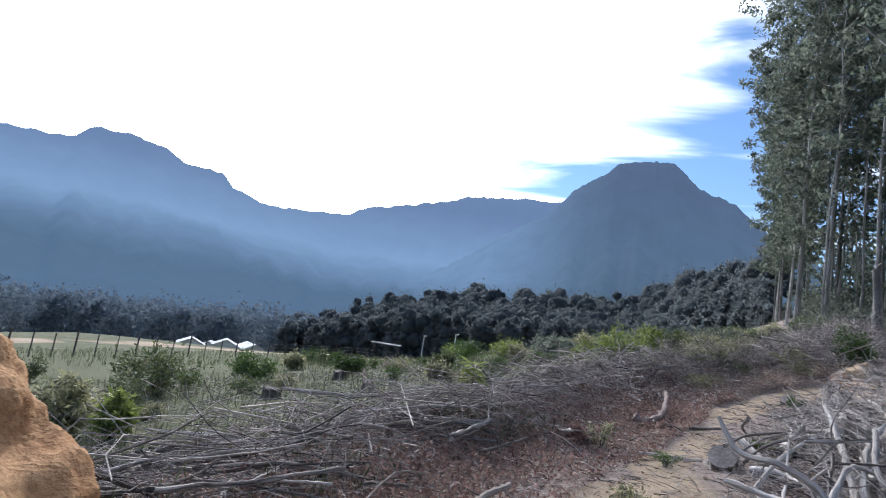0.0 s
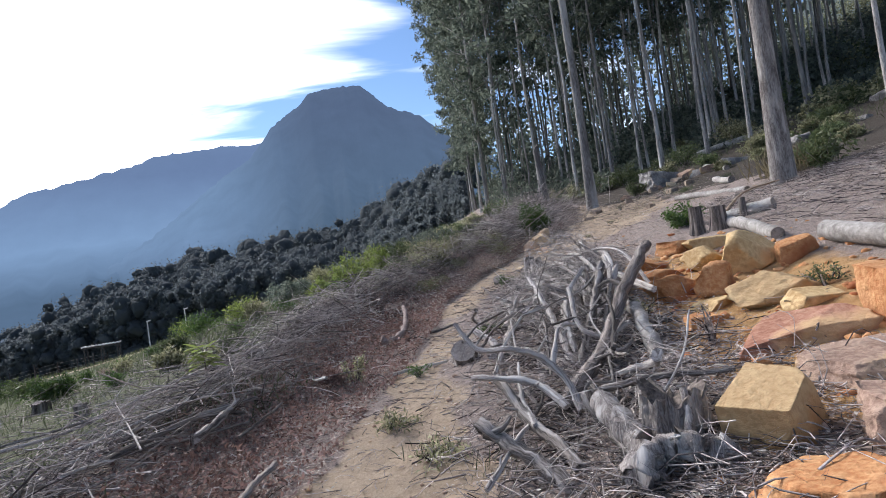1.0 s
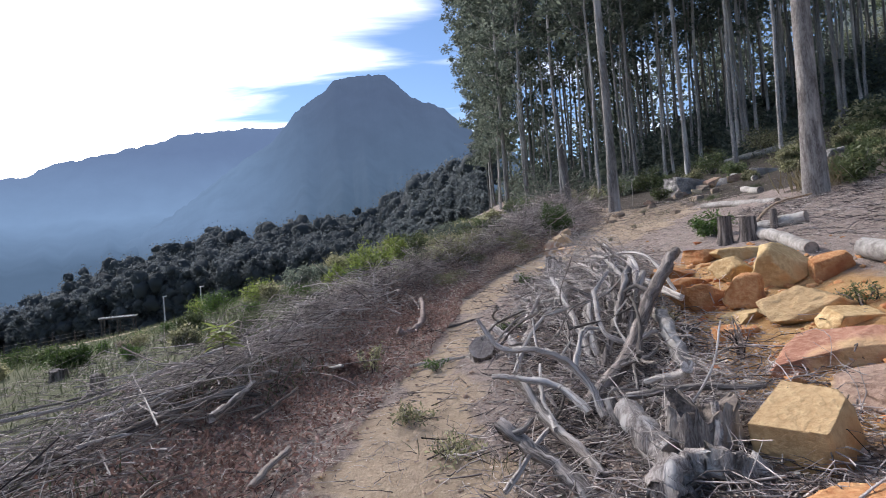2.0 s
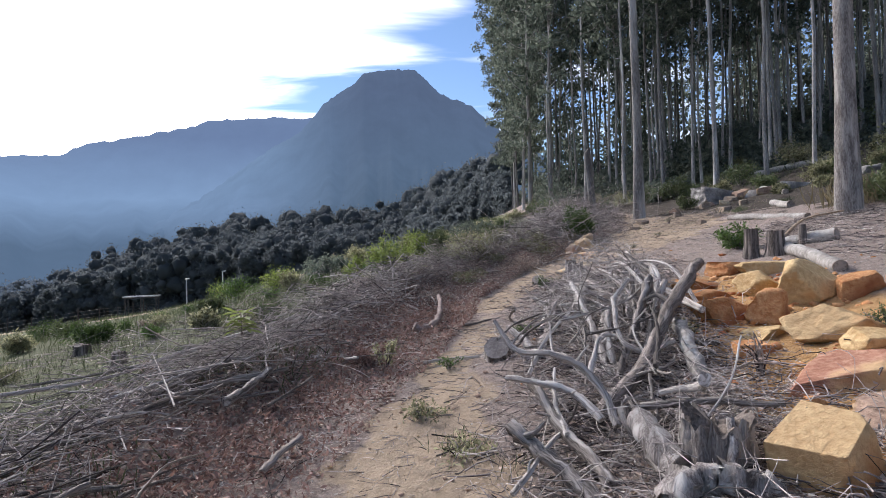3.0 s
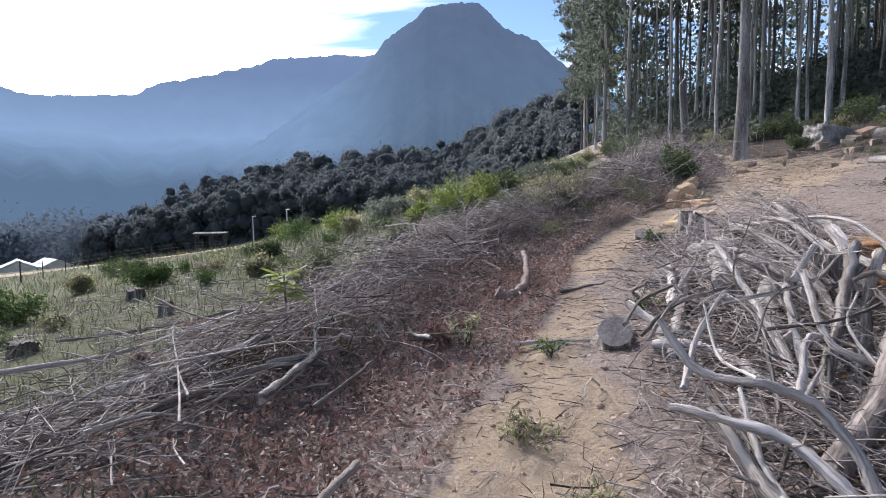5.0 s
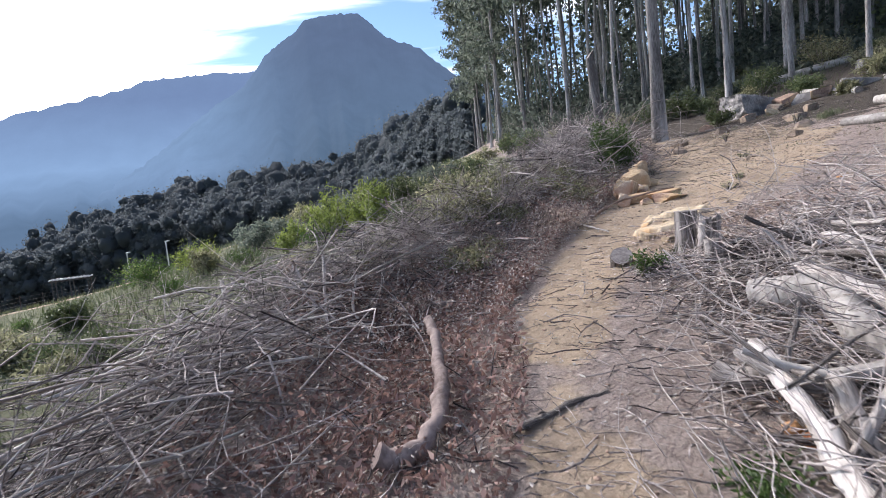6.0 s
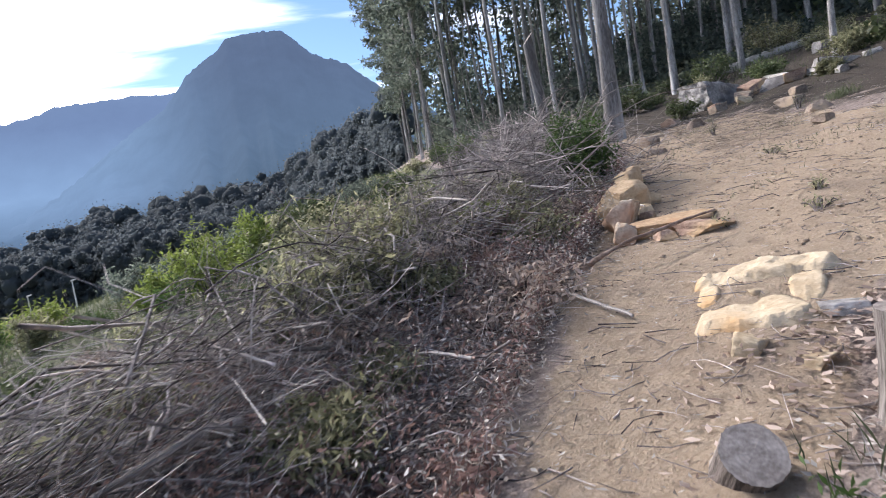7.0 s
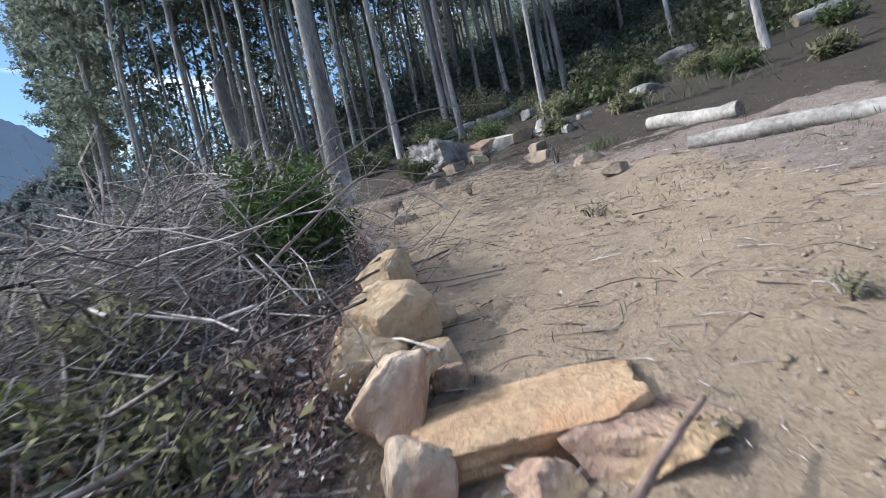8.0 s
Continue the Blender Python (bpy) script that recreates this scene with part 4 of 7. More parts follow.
def sticks(name, starts, heading, length, radius, mat, label, seed, bend=0.12, seg=4, sides=4, kind="stuff", forks=0):
    """Very many thin sticks in one heap."""
    g = np.random.default_rng(seed)
    n = len(starts)
    d = heading / (np.linalg.norm(heading, axis=1, keepdims=True) + 1e-9)
    side = np.cross(d, g.normal(0, 1, (n, 3)))
    side /= np.linalg.norm(side, axis=1, keepdims=True) + 1e-9
    t = np.linspace(-0.5, 0.5, seg)
    curve = g.normal(0, bend, n)
    kink = g.normal(0, bend * 0.16, (n, seg))
    line = starts[:, None] + d[:, None] * (t[None, :, None] * length[:, None, None]) + side[:, None] * ((curve[:, None] * (0.25 - t[None] ** 2) * 4 + kink) * length[:, None] * 0.5)[:, :, None]
    up = np.cross(side, d)
    ang = np.linspace(0, 2 * np.pi, sides, endpoint=False)
    ring = np.cos(ang)[None, :, None] * side[:, None] + np.sin(ang)[None, :, None] * up[:, None]
    taper = np.linspace(1, 0.45, seg)
    v = line[:, :, None] + ring[:, None] * (radius[:, None] * taper[None])[:, :, None, None]
    i, j = np.meshgrid(np.arange(seg - 1), np.arange(sides), indexing="ij")
    a, b = i * sides + j, i * sides + (j + 1) % sides
    f = np.stack([a, b, b + sides, a + sides], -1).reshape(-1, 4)
    f = (f[None] + (np.arange(n) * seg * sides)[:, None, None]).reshape(-1, 4)
    v = v.reshape(-1, 3)
    for _ in range(forks):
        # a side shoot from the outer part of each stick
        i = g.integers(seg // 2, seg, n)
        root = line[np.arange(n), i]
        way = d + side * g.normal(0, 0.75, (n, 1)) + up * g.normal(0.15, 0.55, (n, 1))
        way /= np.linalg.norm(way, axis=1, keepdims=True)
        ln = length * g.uniform(0.2, 0.55, n)
        tip = root + way * ln[:, None]
        mid = (root + tip) / 2 + g.normal(0, 0.07, (n, 3)) * ln[:, None]
        s1 = np.cross(way, g.normal(0, 1, (n, 3)))
        s1 /= np.linalg.norm(s1, axis=1, keepdims=True) + 1e-9
        s2 = np.cross(s1, way)
        ring3 = np.stack([s1, -0.5 * s1 + 0.87 * s2, -0.5 * s1 - 0.87 * s2], 1)
        w = np.stack([q[:, None] + ring3 * (radius * t)[:, None, None] for q, t in ((root, 0.5), (mid, 0.38), (tip, 0.16))], 1)
        a = np.array([[r * 3 + q, r * 3 + (q + 1) % 3, r * 3 + 3 + (q + 1) % 3, r * 3 + 3 + q] for r in (0, 1) for q in range(3)])
        f = np.vstack([f, (a[None] + (len(v) + np.arange(n) * 9)[:, None, None]).reshape(-1, 4)])
        v = np.vstack([v, w.reshape(-1, 3)])
    return tagged(new(name, mesh(name, v, f, mat)), label, "brushwood", kind=kind)


ROTTEN_WOOD = material("rotten_wood", (0.13, 0.11, 0.10), (0.42, 0.38, 0.35), 5, 30, bump=1.0, depth=0.03, stretch=(3.5, 3.5, 0.5), third=(0.52, 0.49, 0.46), third_at=0.6)
# ---- sandstone rocks beside the track ----
ORANGE, PINK, TAN = "orange sandstone rock on bare ochre soil", "weathered pink sandstone slab bedded in soil", "pale tan sandstone rock on ochre soil"
rock(1.57, 2.70, (0.34, 0.35, 0.30), 30, 3, OCHRE_ROCK, "large squared ochre sandstone block beside the stump", 0.9, 3, (2, -14), 0.14, level=5, grain=0.010)
rock(1.50, 2.16, (0.46, 0.36, 0.20), 10, 5, ORANGE_ROCK, "rounded orange sandstone rock with pitted top", 0.2, 9, sink=0.5, level=5, grain=0.04)
rock(2.36, 3.66, (0.62, 0.42, 0.20), -20, 7, RED_ROCK, PINK, 0.35, 9, (7, -6), 0.5, level=5, grain=0.04)
rock(2.28, 2.98, (0.56, 0.44, 0.14), -8, 8, PINK_ROCK, PINK, 0.4, 9, (5, -6), 0.5, level=5, grain=0.04)
rock(1.98, 2.36, (0.40, 0.34, 0.26), -20, 9, PINK_ROCK, PINK, 0.4, 9, sink=0.35, grain=0.04)
rock(2.66, 4.40, (0.42, 0.36, 0.27), 24, 11, OCHRE_ROCK, ORANGE, 0.0, 9, (2, -10), 0.4, level=5, grain=0.05)
rock(2.30, 5.24, (0.396, 0.327, 0.275), 5, 13, ORANGE_ROCK, ORANGE, 0.0, 10, (8, 4), 0.36, grain=0.06)
rock(2.54, 4.98, (0.31, 0.275, 0.258), 40, 14, ORANGE_ROCK, ORANGE, 0.0, 9, (0, -14), 0.32, grain=0.05)
rock(3.04, 5.34, (0.43, 0.361, 0.327), 12, 15, TAN_ROCK, TAN, 0.0, 10, sink=0.28, grain=0.04)
rock(2.92, 5.82, (0.361, 0.275, 0.206), -8, 16, TAN_ROCK, TAN, 0.0, 10, sink=0.3, grain=0.04)
rock(3.34, 5.14, (0.275, 0.241, 0.224), 15, 17, ORANGE_ROCK, ORANGE, 0.0, 9, sink=0.28, grain=0.04)
rock(2.92, 3.42, (0.44, 0.42, 0.36), 0, 18, ORANGE_ROCK, "large rounded orange sandstone boulder on the bank", 0.2, 11, sink=0.25, grain=0.04)
rock(2.10, 4.40, (0.28, 0.20, 0.14), 5, 19, ORANGE_ROCK, ORANGE, 0.2, 9, sink=0.4)
rock(3.16, 7.0, (0.55, 0.40, 0.18), 20, 20, ORANGE_ROCK, ORANGE, 0.3, 9, sink=0.45, grain=0.05)
rock(3.36, 6.62, (0.48, 0.36, 0.20), -12, 21, TAN_ROCK, ORANGE, 0.3, 9, sink=0.4, grain=0.05)
rock(2.45, 5.95, (0.344, 0.275, 0.138), 9, 22, ORANGE_ROCK, ORANGE, 0.0, 9, sink=0.4, grain=0.05)
rock(2.62, 6.55, (0.378, 0.258, 0.138), 9, 23, ORANGE_ROCK, ORANGE, 0.0, 9, sink=0.4, grain=0.05)
rock(2.72, 4.02, (0.34, 0.26, 0.14), 9, 26, TAN_ROCK, TAN, 0.3, 9, sink=0.4, grain=0.05)
rock(2.36, 4.68, (0.30, 0.24, 0.10), 9, 27, TAN_ROCK, TAN, 0.3, 9, sink=0.4, grain=0.05)
rock(1.92, 3.36, (0.11, 0.09, 0.10), 9, 24, ORANGE_ROCK, "small orange sandstone stone in leaf litter", 0.4, 8, sink=0.15, level=3)
# cairn at the end of the brush heap
rock(2.66, 12.46, (0.21, 0.19, 0.15), 30, 31, CAIRN_ROCK, "tan sandstone rock on top of a small rock pile", 0.25, 9, (6, 10), 0.0, lift_by=0.18, grain=0.045)
rock(2.52, 12.24, (0.29, 0.26, 0.21), 14, 32, CAIRN_ROCK, "ochre sandstone rock in a small rock pile", 0.3, 9, (8, -10), 0.1, lift_by=0.07, grain=0.045)
rock(2.72, 12.34, (0.28, 0.20, 0.12), -20, 40, CAIRN_ROCK, "tan sandstone rock in a small rock pile", 0.5, 6, (0, 8), 0.1, lift_by=0.02, grain=0.045)
rock(2.27, 12.08, (0.24, 0.23, 0.25), -14, 33, CAIRN_ROCK, "tan sandstone rock in a small rock pile", 0.25, 9, (4, 24), 0.18, grain=0.045)
rock(2.22, 11.74, (0.17, 0.34, 0.30), -34, 34, PALE_PINK_ROCK, "tall pale sandstone plate leaning on a small rock pile", 0.4, 8, (-12, 20), 0.2, grain=0.045)
rock(2.08, 11.48, (0.13, 0.22, 0.17), -30, 35, PALE_PINK_ROCK, "pale sandstone rock at the foot of a small rock pile", 0.3, 8, (0, 14), sink=0.3, grain=0.045)
rock(2.40, 11.40, (0.60, 0.36, 0.15), -40, 36, SLAB_ROCK, "flat ochre sandstone slab at the foot of the rock pile", 0.5, 9, (5, -4), 0.5, level=5, grain=0.045)
rock(2.52, 11.12, (0.28, 0.26, 0.10), -30, 37, PINK_ROCK, "red sandstone slab bedded in the track", 0.2, 9, sink=0.6, grain=0.06)
rock(2.26, 11.22, (0.14, 0.12, 0.07), 12, 25, PINK_ROCK, "pink sandstone wedge against the slab", 0.0, 10, (-14, 12), sink=0.5, grain=0.05)
rock(2.50, 11.96, (0.18, 0.14, 0.12), 10, 38, CAIRN_ROCK, "small tan sandstone stone at the rock pile", 0.3, 8, sink=0.15, level=3, grain=0.045)
rock(2.46, 11.80, (0.11, 0.10, 0.09), 40, 39, PINK_ROCK, "small pink sandstone stone at the rock pile", 0.2, 9, sink=0.2, level=3, grain=0.045)
# cream ledges in the track


def ledge(x, y, turn, bands, label, seed):
    """A bed of soft sandstone worn out of the track: broken terraces with dirt in the hollow between them."""
    u, v = np.meshgrid(np.linspace(-0.6, 0.6, 121), np.linspace(-0.5, 0.5, 101))
    nz = np.array([noise.fractal(Vector((a * 5, b * 5, seed)), 1.0, 2.0, 5) for a, b in zip(u.ravel(), v.ravel())]).reshape(u.shape)
    n2 = np.array([noise.fractal(Vector((a * 14, b * 22, seed + 9)), 1.0, 2.0, 3) for a, b in zip(u.ravel(), v.ravel())]).reshape(u.shape)
    top = np.full(u.shape, -1.0)
    for cu, cv, wu, wv, high in bands:
        q = 1 - (np.abs((u - cu) / wu) ** 3 + np.abs((v - cv) / wv) ** 3) + nz * 0.6
        top = np.maximum(top, np.clip(q * 2.0, -1, 1) * high)
    step = np.round(top * 60 + nz * 0.9) / 60
    h = np.where(top > 0, 0.5 * top + 0.5 * step + 0.003 * n2 + 0.008 * nz, np.maximum(top, -0.03))
    a, c = math.cos(radians(turn)), math.sin(radians(turn))
    gx, gy = x + u * a - v * c, y + u * c + v * a
    gz = ground_height(gx, gy) + h - 0.004
    r, k = u.shape
    i, j = np.meshgrid(np.arange(r - 1), np.arange(k - 1), indexing="ij")
    q = i * k + j
    f = np.stack([q, q + 1, q + k + 1, q + k], -1).reshape(-1, 4)
    return tagged(new("rock_ledge", mesh("rock_ledge", np.stack([gx, gy, gz], -1), f, CREAM_ROCK, False)), label, "rock", "sandstone rocks")


CREAM = "cream and yellow sandstone ledge bedded in the track"
ledge(1.91, 9.88, -38, ((0.04, 0.20, 0.29, 0.10, 0.04), (-0.03, -0.27, 0.21, 0.12, 0.04), (0.19, -0.03, 0.07, 0.14, 0.02), (-0.20, 0.03, 0.05, 0.13, 0.02)), CREAM, 3)
rock(1.56, 9.48, (0.15, 0.11, 0.08), 40, 44, CREAM_ROCK, "small cream sandstone stone on the track", 0.3, 9, sink=0.35, level=3)
rock(1.64, 9.25, (0.11, 0.08, 0.05), 10, 45, CREAM_ROCK, "small cream sandstone stone on the track", 0.5, 7, sink=0.3, level=3)
rock(1.97, 9.48, (0.17, 0.11, 0.05), -35, 46, GREY_ROCK, "flat grey stone on the track", 0.6, 6, sink=0.3, level=3)
rock(1.90, 9.86, (0.07, 0.05, 0.04), 10, 47, CREAM_ROCK, "small cream sandstone stone on the track", 0.3, 9, sink=0.3, level=3)
# upper bank
rock(8.5, 19.7, (1.35, 0.85, 0.62), 20, 51, GREY_ROCK, "large pale grey weathered boulder below the trees", 0.35, 10, (0, 8), 0.22, level=5, grain=0.05)
for k, (x, y, s, mt) in enumerate(((9.3, 19.4, 0.5, PINK_ROCK), (8.7, 18.9, 0.3, BANK_ROCK), (7.6, 18.2, 0.30, BANK_ROCK), (5.15, 16.6, 0.26, BANK_ROCK), (8.25, 18.3, 0.24, CREAM_ROCK), (8.05, 18.9, 0.22, PINK_ROCK), (5.1, 19.2, 0.3, BANK_ROCK),
                                  (8.0, 16.6, 0.22, BANK_ROCK), (7.0, 15.6, 0.26, BANK_ROCK), (6.2, 14.2, 0.2, BANK_ROCK), (5.45, 13.3, 0.14, BANK_ROCK), (9.7, 18.6, 0.4, PINK_ROCK), (6.3, 17.0, 0.22, BANK_ROCK), (6.9, 18.8, 0.26, PINK_ROCK), (4.5, 15.2, 0.2, BANK_ROCK))):
    rock(x, y, (s * 1.2, s, s * 0.7), k * 37, 60 + k, mt, "weathered sandstone stone on the upper bank", 0.2, 8, sink=0.3, level=4, grain=0.03)
for k, (x, y, w) in enumerate(((12.0, 17.2, 0.4), (12.4, 17.5, 0.28), (13.2, 16.2, 0.25), (11.0, 18.0, 0.22), (13.6, 22.0, 0.5), (16.5, 19.0, 0.6), (9.6, 19.0, 0.42), (10.4, 18.4, 0.5))):
    rock(x, y, (w * 1.6, w, w * 0.6), k * 51, 90 + k, GREY_ROCK, "grey weathered boulder on the slope", 0.35, 10, sink=0.3)
# boulder beside the starting place
rock(-1.76, 0.50, (0.62, 0.70, 1.32), 0, 99, material("coarse_ochre", (0.32, 0.165, 0.075), (0.50, 0.30, 0.15), 5, 45, bump=1.0, depth=0.03, third=(0.30, 0.13, 0.05)), "tall rough orange sandstone boulder", 0.15, 10, tilt=(0, 22), sink=0.08, level=5, grain=0.05)

# ---- logs and stumps on the upper bank ----
def ring_material(name, dark, light):
    """A dry sawn face: growth rings round the heart, drying cracks and grey weathering."""
    m = material(name, dark, light, 9, 60, bump=0.3, depth=0.004)
    n, l = m.node_tree.nodes, m.node_tree.links
    b = n["Principled BSDF"]
    was = b.inputs["Base Color"].links[0].from_socket
    tc, wv, mx = n.new("ShaderNodeTexCoord"), n.new("ShaderNodeTexWave"), n.new("ShaderNodeMix")
    wv.wave_type, wv.rings_direction = "RINGS", "Z"
    wv.inputs["Scale"].default_value, wv.inputs["Distortion"].default_value, wv.inputs["Detail"].default_value = 26, 2.5, 3
    l.new(tc.outputs["Object"], wv.inputs["Vector"])
    mx.data_type, mx.blend_type = "RGBA", "MULTIPLY"
    rp = n.new("ShaderNodeMapRange"); rp.inputs["To Min"].default_value, rp.inputs["To Max"].default_value = 0.93, 1.04
    l.new(wv.outputs["Fac"], rp.inputs["Value"])
    mx.inputs["Factor"].default_value = 1.0
    l.new(was, mx.inputs["A"]); l.new(rp.outputs[0], mx.inputs["B"]); l.new(mx.outputs["Result"], b.inputs["Base Color"])
    return m


SAWN_FACE = ring_material("sawn_face", (0.20, 0.17, 0.15), (0.38, 0.335, 0.30))
DARK_FACE = material("rotten_heart", (0.06, 0.05, 0.042), (0.22, 0.18, 0.15), 8, 50, bump=1.0, depth=0.02)
WHITE_LOG = "peeled pale grey gum log lying on the bank"
log(lift([(4.05, 7.4, 0.06)])[0], lift([(3.70, 5.85, 0.06)])[0], 0.075, 0.07, BIRCH_LOG, WHITE_LOG, 1)
log(lift([(3.74, 5.2, 0.07)])[0], lift([(3.72, 3.5, 0.07)])[0], 0.095, 0.09, BIRCH_LOG, "thick peeled white gum log lying on the bank", 2)
log(lift([(4.3, 8.05, 0.07)])[0], lift([(4.75, 7.5, 0.07)])[0], 0.085, 0.085, BIRCH_LOG, "short sawn pale log section", 3)
log(lift([(5.9, 12.9, 0.05)])[0], lift([(6.25, 10.7, 0.05)])[0], 0.068, 0.075, BIRCH_LOG, "long pale gum log lying on the dirt", 4)
log(lift([(7.62, 14.35, 0.07)])[0], lift([(7.38, 13.2, 0.07)])[0], 0.08, 0.085, BIRCH_LOG, "thick sawn pale log lying on the slope", 5)
log(lift([(10.6, 20.6, 0.07)])[0], lift([(9.5, 17.2, 0.07)])[0], 0.085, 0.09, BIRCH_LOG, "fallen pale log beside the boulder", 6)
log(lift([(12.5, 25.2, 0.14)])[0], lift([(15.6, 23.4, 0.14)])[0], 0.14, 0.15, BIRCH_LOG, "fallen pale log at the edge of the trees", 8)
log(lift([(15.3, 15.6, 0.14)])[0], lift([(16.4, 14.6, 0.14)])[0], 0.15, 0.15, BIRCH_LOG, "short thick log section on the slope", 9)
stump(3.72, 7.62, 0.085, 0.36, "dark weathered small stump on the bank", 1, mat=DARK_WOOD)
stump(3.92, 7.42, 0.10, 0.30, "dark weathered small stump on the bank", 2, mat=DARK_WOOD)
stump(4.45, 7.75, 0.045, 0.26, "thin dark stump stub on the bank", 3, mat=DARK_WOOD)
stump(0.31, 5.70, 0.125, 0.16, "low sawn gum stump on the edge of the track", 4, flare=0.5, slant=0.0, lean=(48, -14))
stump(1.63, 8.90, 0.085, 0.28, "fissured grey gum stump beside the track", 5, flare=0.25)
stump(1.66, 8.66, 0.075, 0.26, "split grey stump stem beside the track", 6, flare=0.3, ragged=0.12, lean=(0, 6))
stump(1.56, 8.38, 0.06, 0.17, "low grey stump stem beside the track", 7, flare=0.3)
stump(1.22, 2.98, 0.16, 0.27, "large rotten grey stump with ragged flaking wood", 8, flare=0.45, ragged=0.3, sink=0.1, face=DARK_FACE, mat=ROTTEN_WOOD)
stump(1.13, 8.94, 0.085, 0.12, "small low stump on the track", 9, flare=0.15, sink=0.12, lean=(40, -14), mat=DARK_WOOD)
stump(1.7, 5.55, 0.07, 0.42, "thin dark stump behind the dead wood", 10, mat=DARK_WOOD, ragged=0.1)
stump(-6.5, 7.6, 0.15, 0.2, "old reddish stump in the dry grass", 11, ragged=0.2, mat=DARK_WOOD)
stump(-5.5, 9.0, 0.10, 0.2, "old dark stump in the dry grass", 12, ragged=0.2, mat=DARK_WOOD)
stump(-7.6, 11.2, 0.15, 0.22, "old dark stump in the dry grass", 13, ragged=0.2, mat=DARK_WOOD)
stump(-12.0, 7.6, 0.15, 0.28, "old dark stump in the dry grass", 14, ragged=0.25, mat=DARK_WOOD)
stump(0.72, 11.35, 0.10, 0.50, "broken stump in the brush heap", 16, flare=0.2, ragged=0.12, mat=DARK_WOOD)
stump(4.35, 19.0, 0.11, 2.6, "tall broken dead trunk behind the brush heap", 17, flare=0.2, slant=1.0, mat=GUM_BARK, lean=(0, -4))

# ---- weathered dead wood between track and rocks ----
GREY, PALE, PILE = "weathered grey dead branch in the wood pile", "bleached forked branch in the wood pile", "branches of the dead wood pile"
branch([(0.80, 3.75, 0.0), (1.27, 4.2, 0.27), (1.66, 4.8, 0.62), (2.14, 5.4, 0.98)], 0.054, 0.046, DARK_WOOD, "long dark grey trunk laid across the wood pile", 1, 1, 0.06, "dead_trunk")
branch([(0.18, 3.83, 0.667), (0.31, 3.70, 0.50), (0.51, 3.58, 0.48), (0.70, 3.66, 0.38), (0.84, 3.60, 0.22), (0.86, 3.50, 0.07)], 0.014, 0.024, PALE_WOOD, PALE, 2, 1, group=PILE)
branch([(0.25, 3.9, 0.28), (0.44, 3.8, 0.27), (0.65, 3.7, 0.22), (0.78, 3.52, 0.10)], 0.015, 0.024, PALE_WOOD, PALE, 3, 1, group=PILE)
branch([(1.09, 6.0, 0.80), (1.12, 5.6, 0.58), (1.13, 5.1, 0.36), (1.10, 4.6, 0.12)], 0.020, 0.034, PALE_WOOD, GREY, 4, 2, group=PILE)
branch([(1.62, 5.2, 0.86), (1.40, 4.9, 0.52), (1.10, 4.4, 0.10)], 0.036, 0.042, GREY_WOOD, GREY, 5, 1, group=PILE)
branch([(1.76, 5.2, 0.83), (1.61, 5.0, 0.60), (1.35, 4.6, 0.20)], 0.026, 0.032, GREY_WOOD, GREY, 6, 1, group=PILE)
branch([(1.25, 5.0, 0.71), (1.20, 4.6, 0.42), (1.37, 4.5, 0.34), (1.60, 4.6, 0.39)], 0.017, 0.024, PALE_WOOD, PALE, 7, 0, group=PILE)
branch([(1.28, 5.3, 0.60), (1.22, 5.0, 0.45), (1.16, 4.7, 0.2)], 0.02, 0.03, PALE_WOOD, PALE, 8, 0, group=PILE)
branch([(0.24, 3.34, 0.12), (0.42, 3.12, 0.0), (0.62, 2.86, -0.14)], 0.042, 0.048, GREY_WOOD, "thick split grey limb at the edge of the track", 9, 1, 0.16)
branch([(0.42, 3.95, 0.24), (0.56, 3.5, 0.04), (0.70, 3.0, -0.08)], 0.030, 0.036, GREY_WOOD, GREY, 10, 1, group=PILE)
branch([(1.70, 4.75, 0.50), (1.66, 4.45, 0.40), (1.60, 4.1, 0.20)], 0.048, 0.052, BIRCH_LOG, "short pale peeled log in the wood pile", 11, 0, 0.04)
branch([(1.15, 3.6, 0.24), (1.28, 3.36, 0.32), (1.22, 3.12, 0.42)], 0.014, 0.032, PALE_WOOD, PALE, 13, 0, group=PILE)
branch([(0.88, 3.42, 0.20), (0.90, 3.2, 0.06), (0.98, 2.8, -0.06)], 0.03, 0.026, GREY_WOOD, GREY, 14, 0, group=PILE)
log((0.92, 3.34, 0.16), (1.00, 2.92, 0.02), 0.07, 0.08, ROTTEN_WOOD, "short rotten grey log beside the stump", 15)
branch([(0.84, 2.62, -0.06), (1.06, 2.68, 0.03), (1.32, 2.60, 0.06)], 0.075, 0.06, ROTTEN_WOOD, "broad split slab of grey rotten wood", 16, 1, 0.22)
branch([(1.0, 3.5, 0.18), (1.35, 3.45, 0.22), (1.75, 3.35, 0.22)], 0.02, 0.016, GREY_WOOD, GREY, 17, 1, group=PILE)
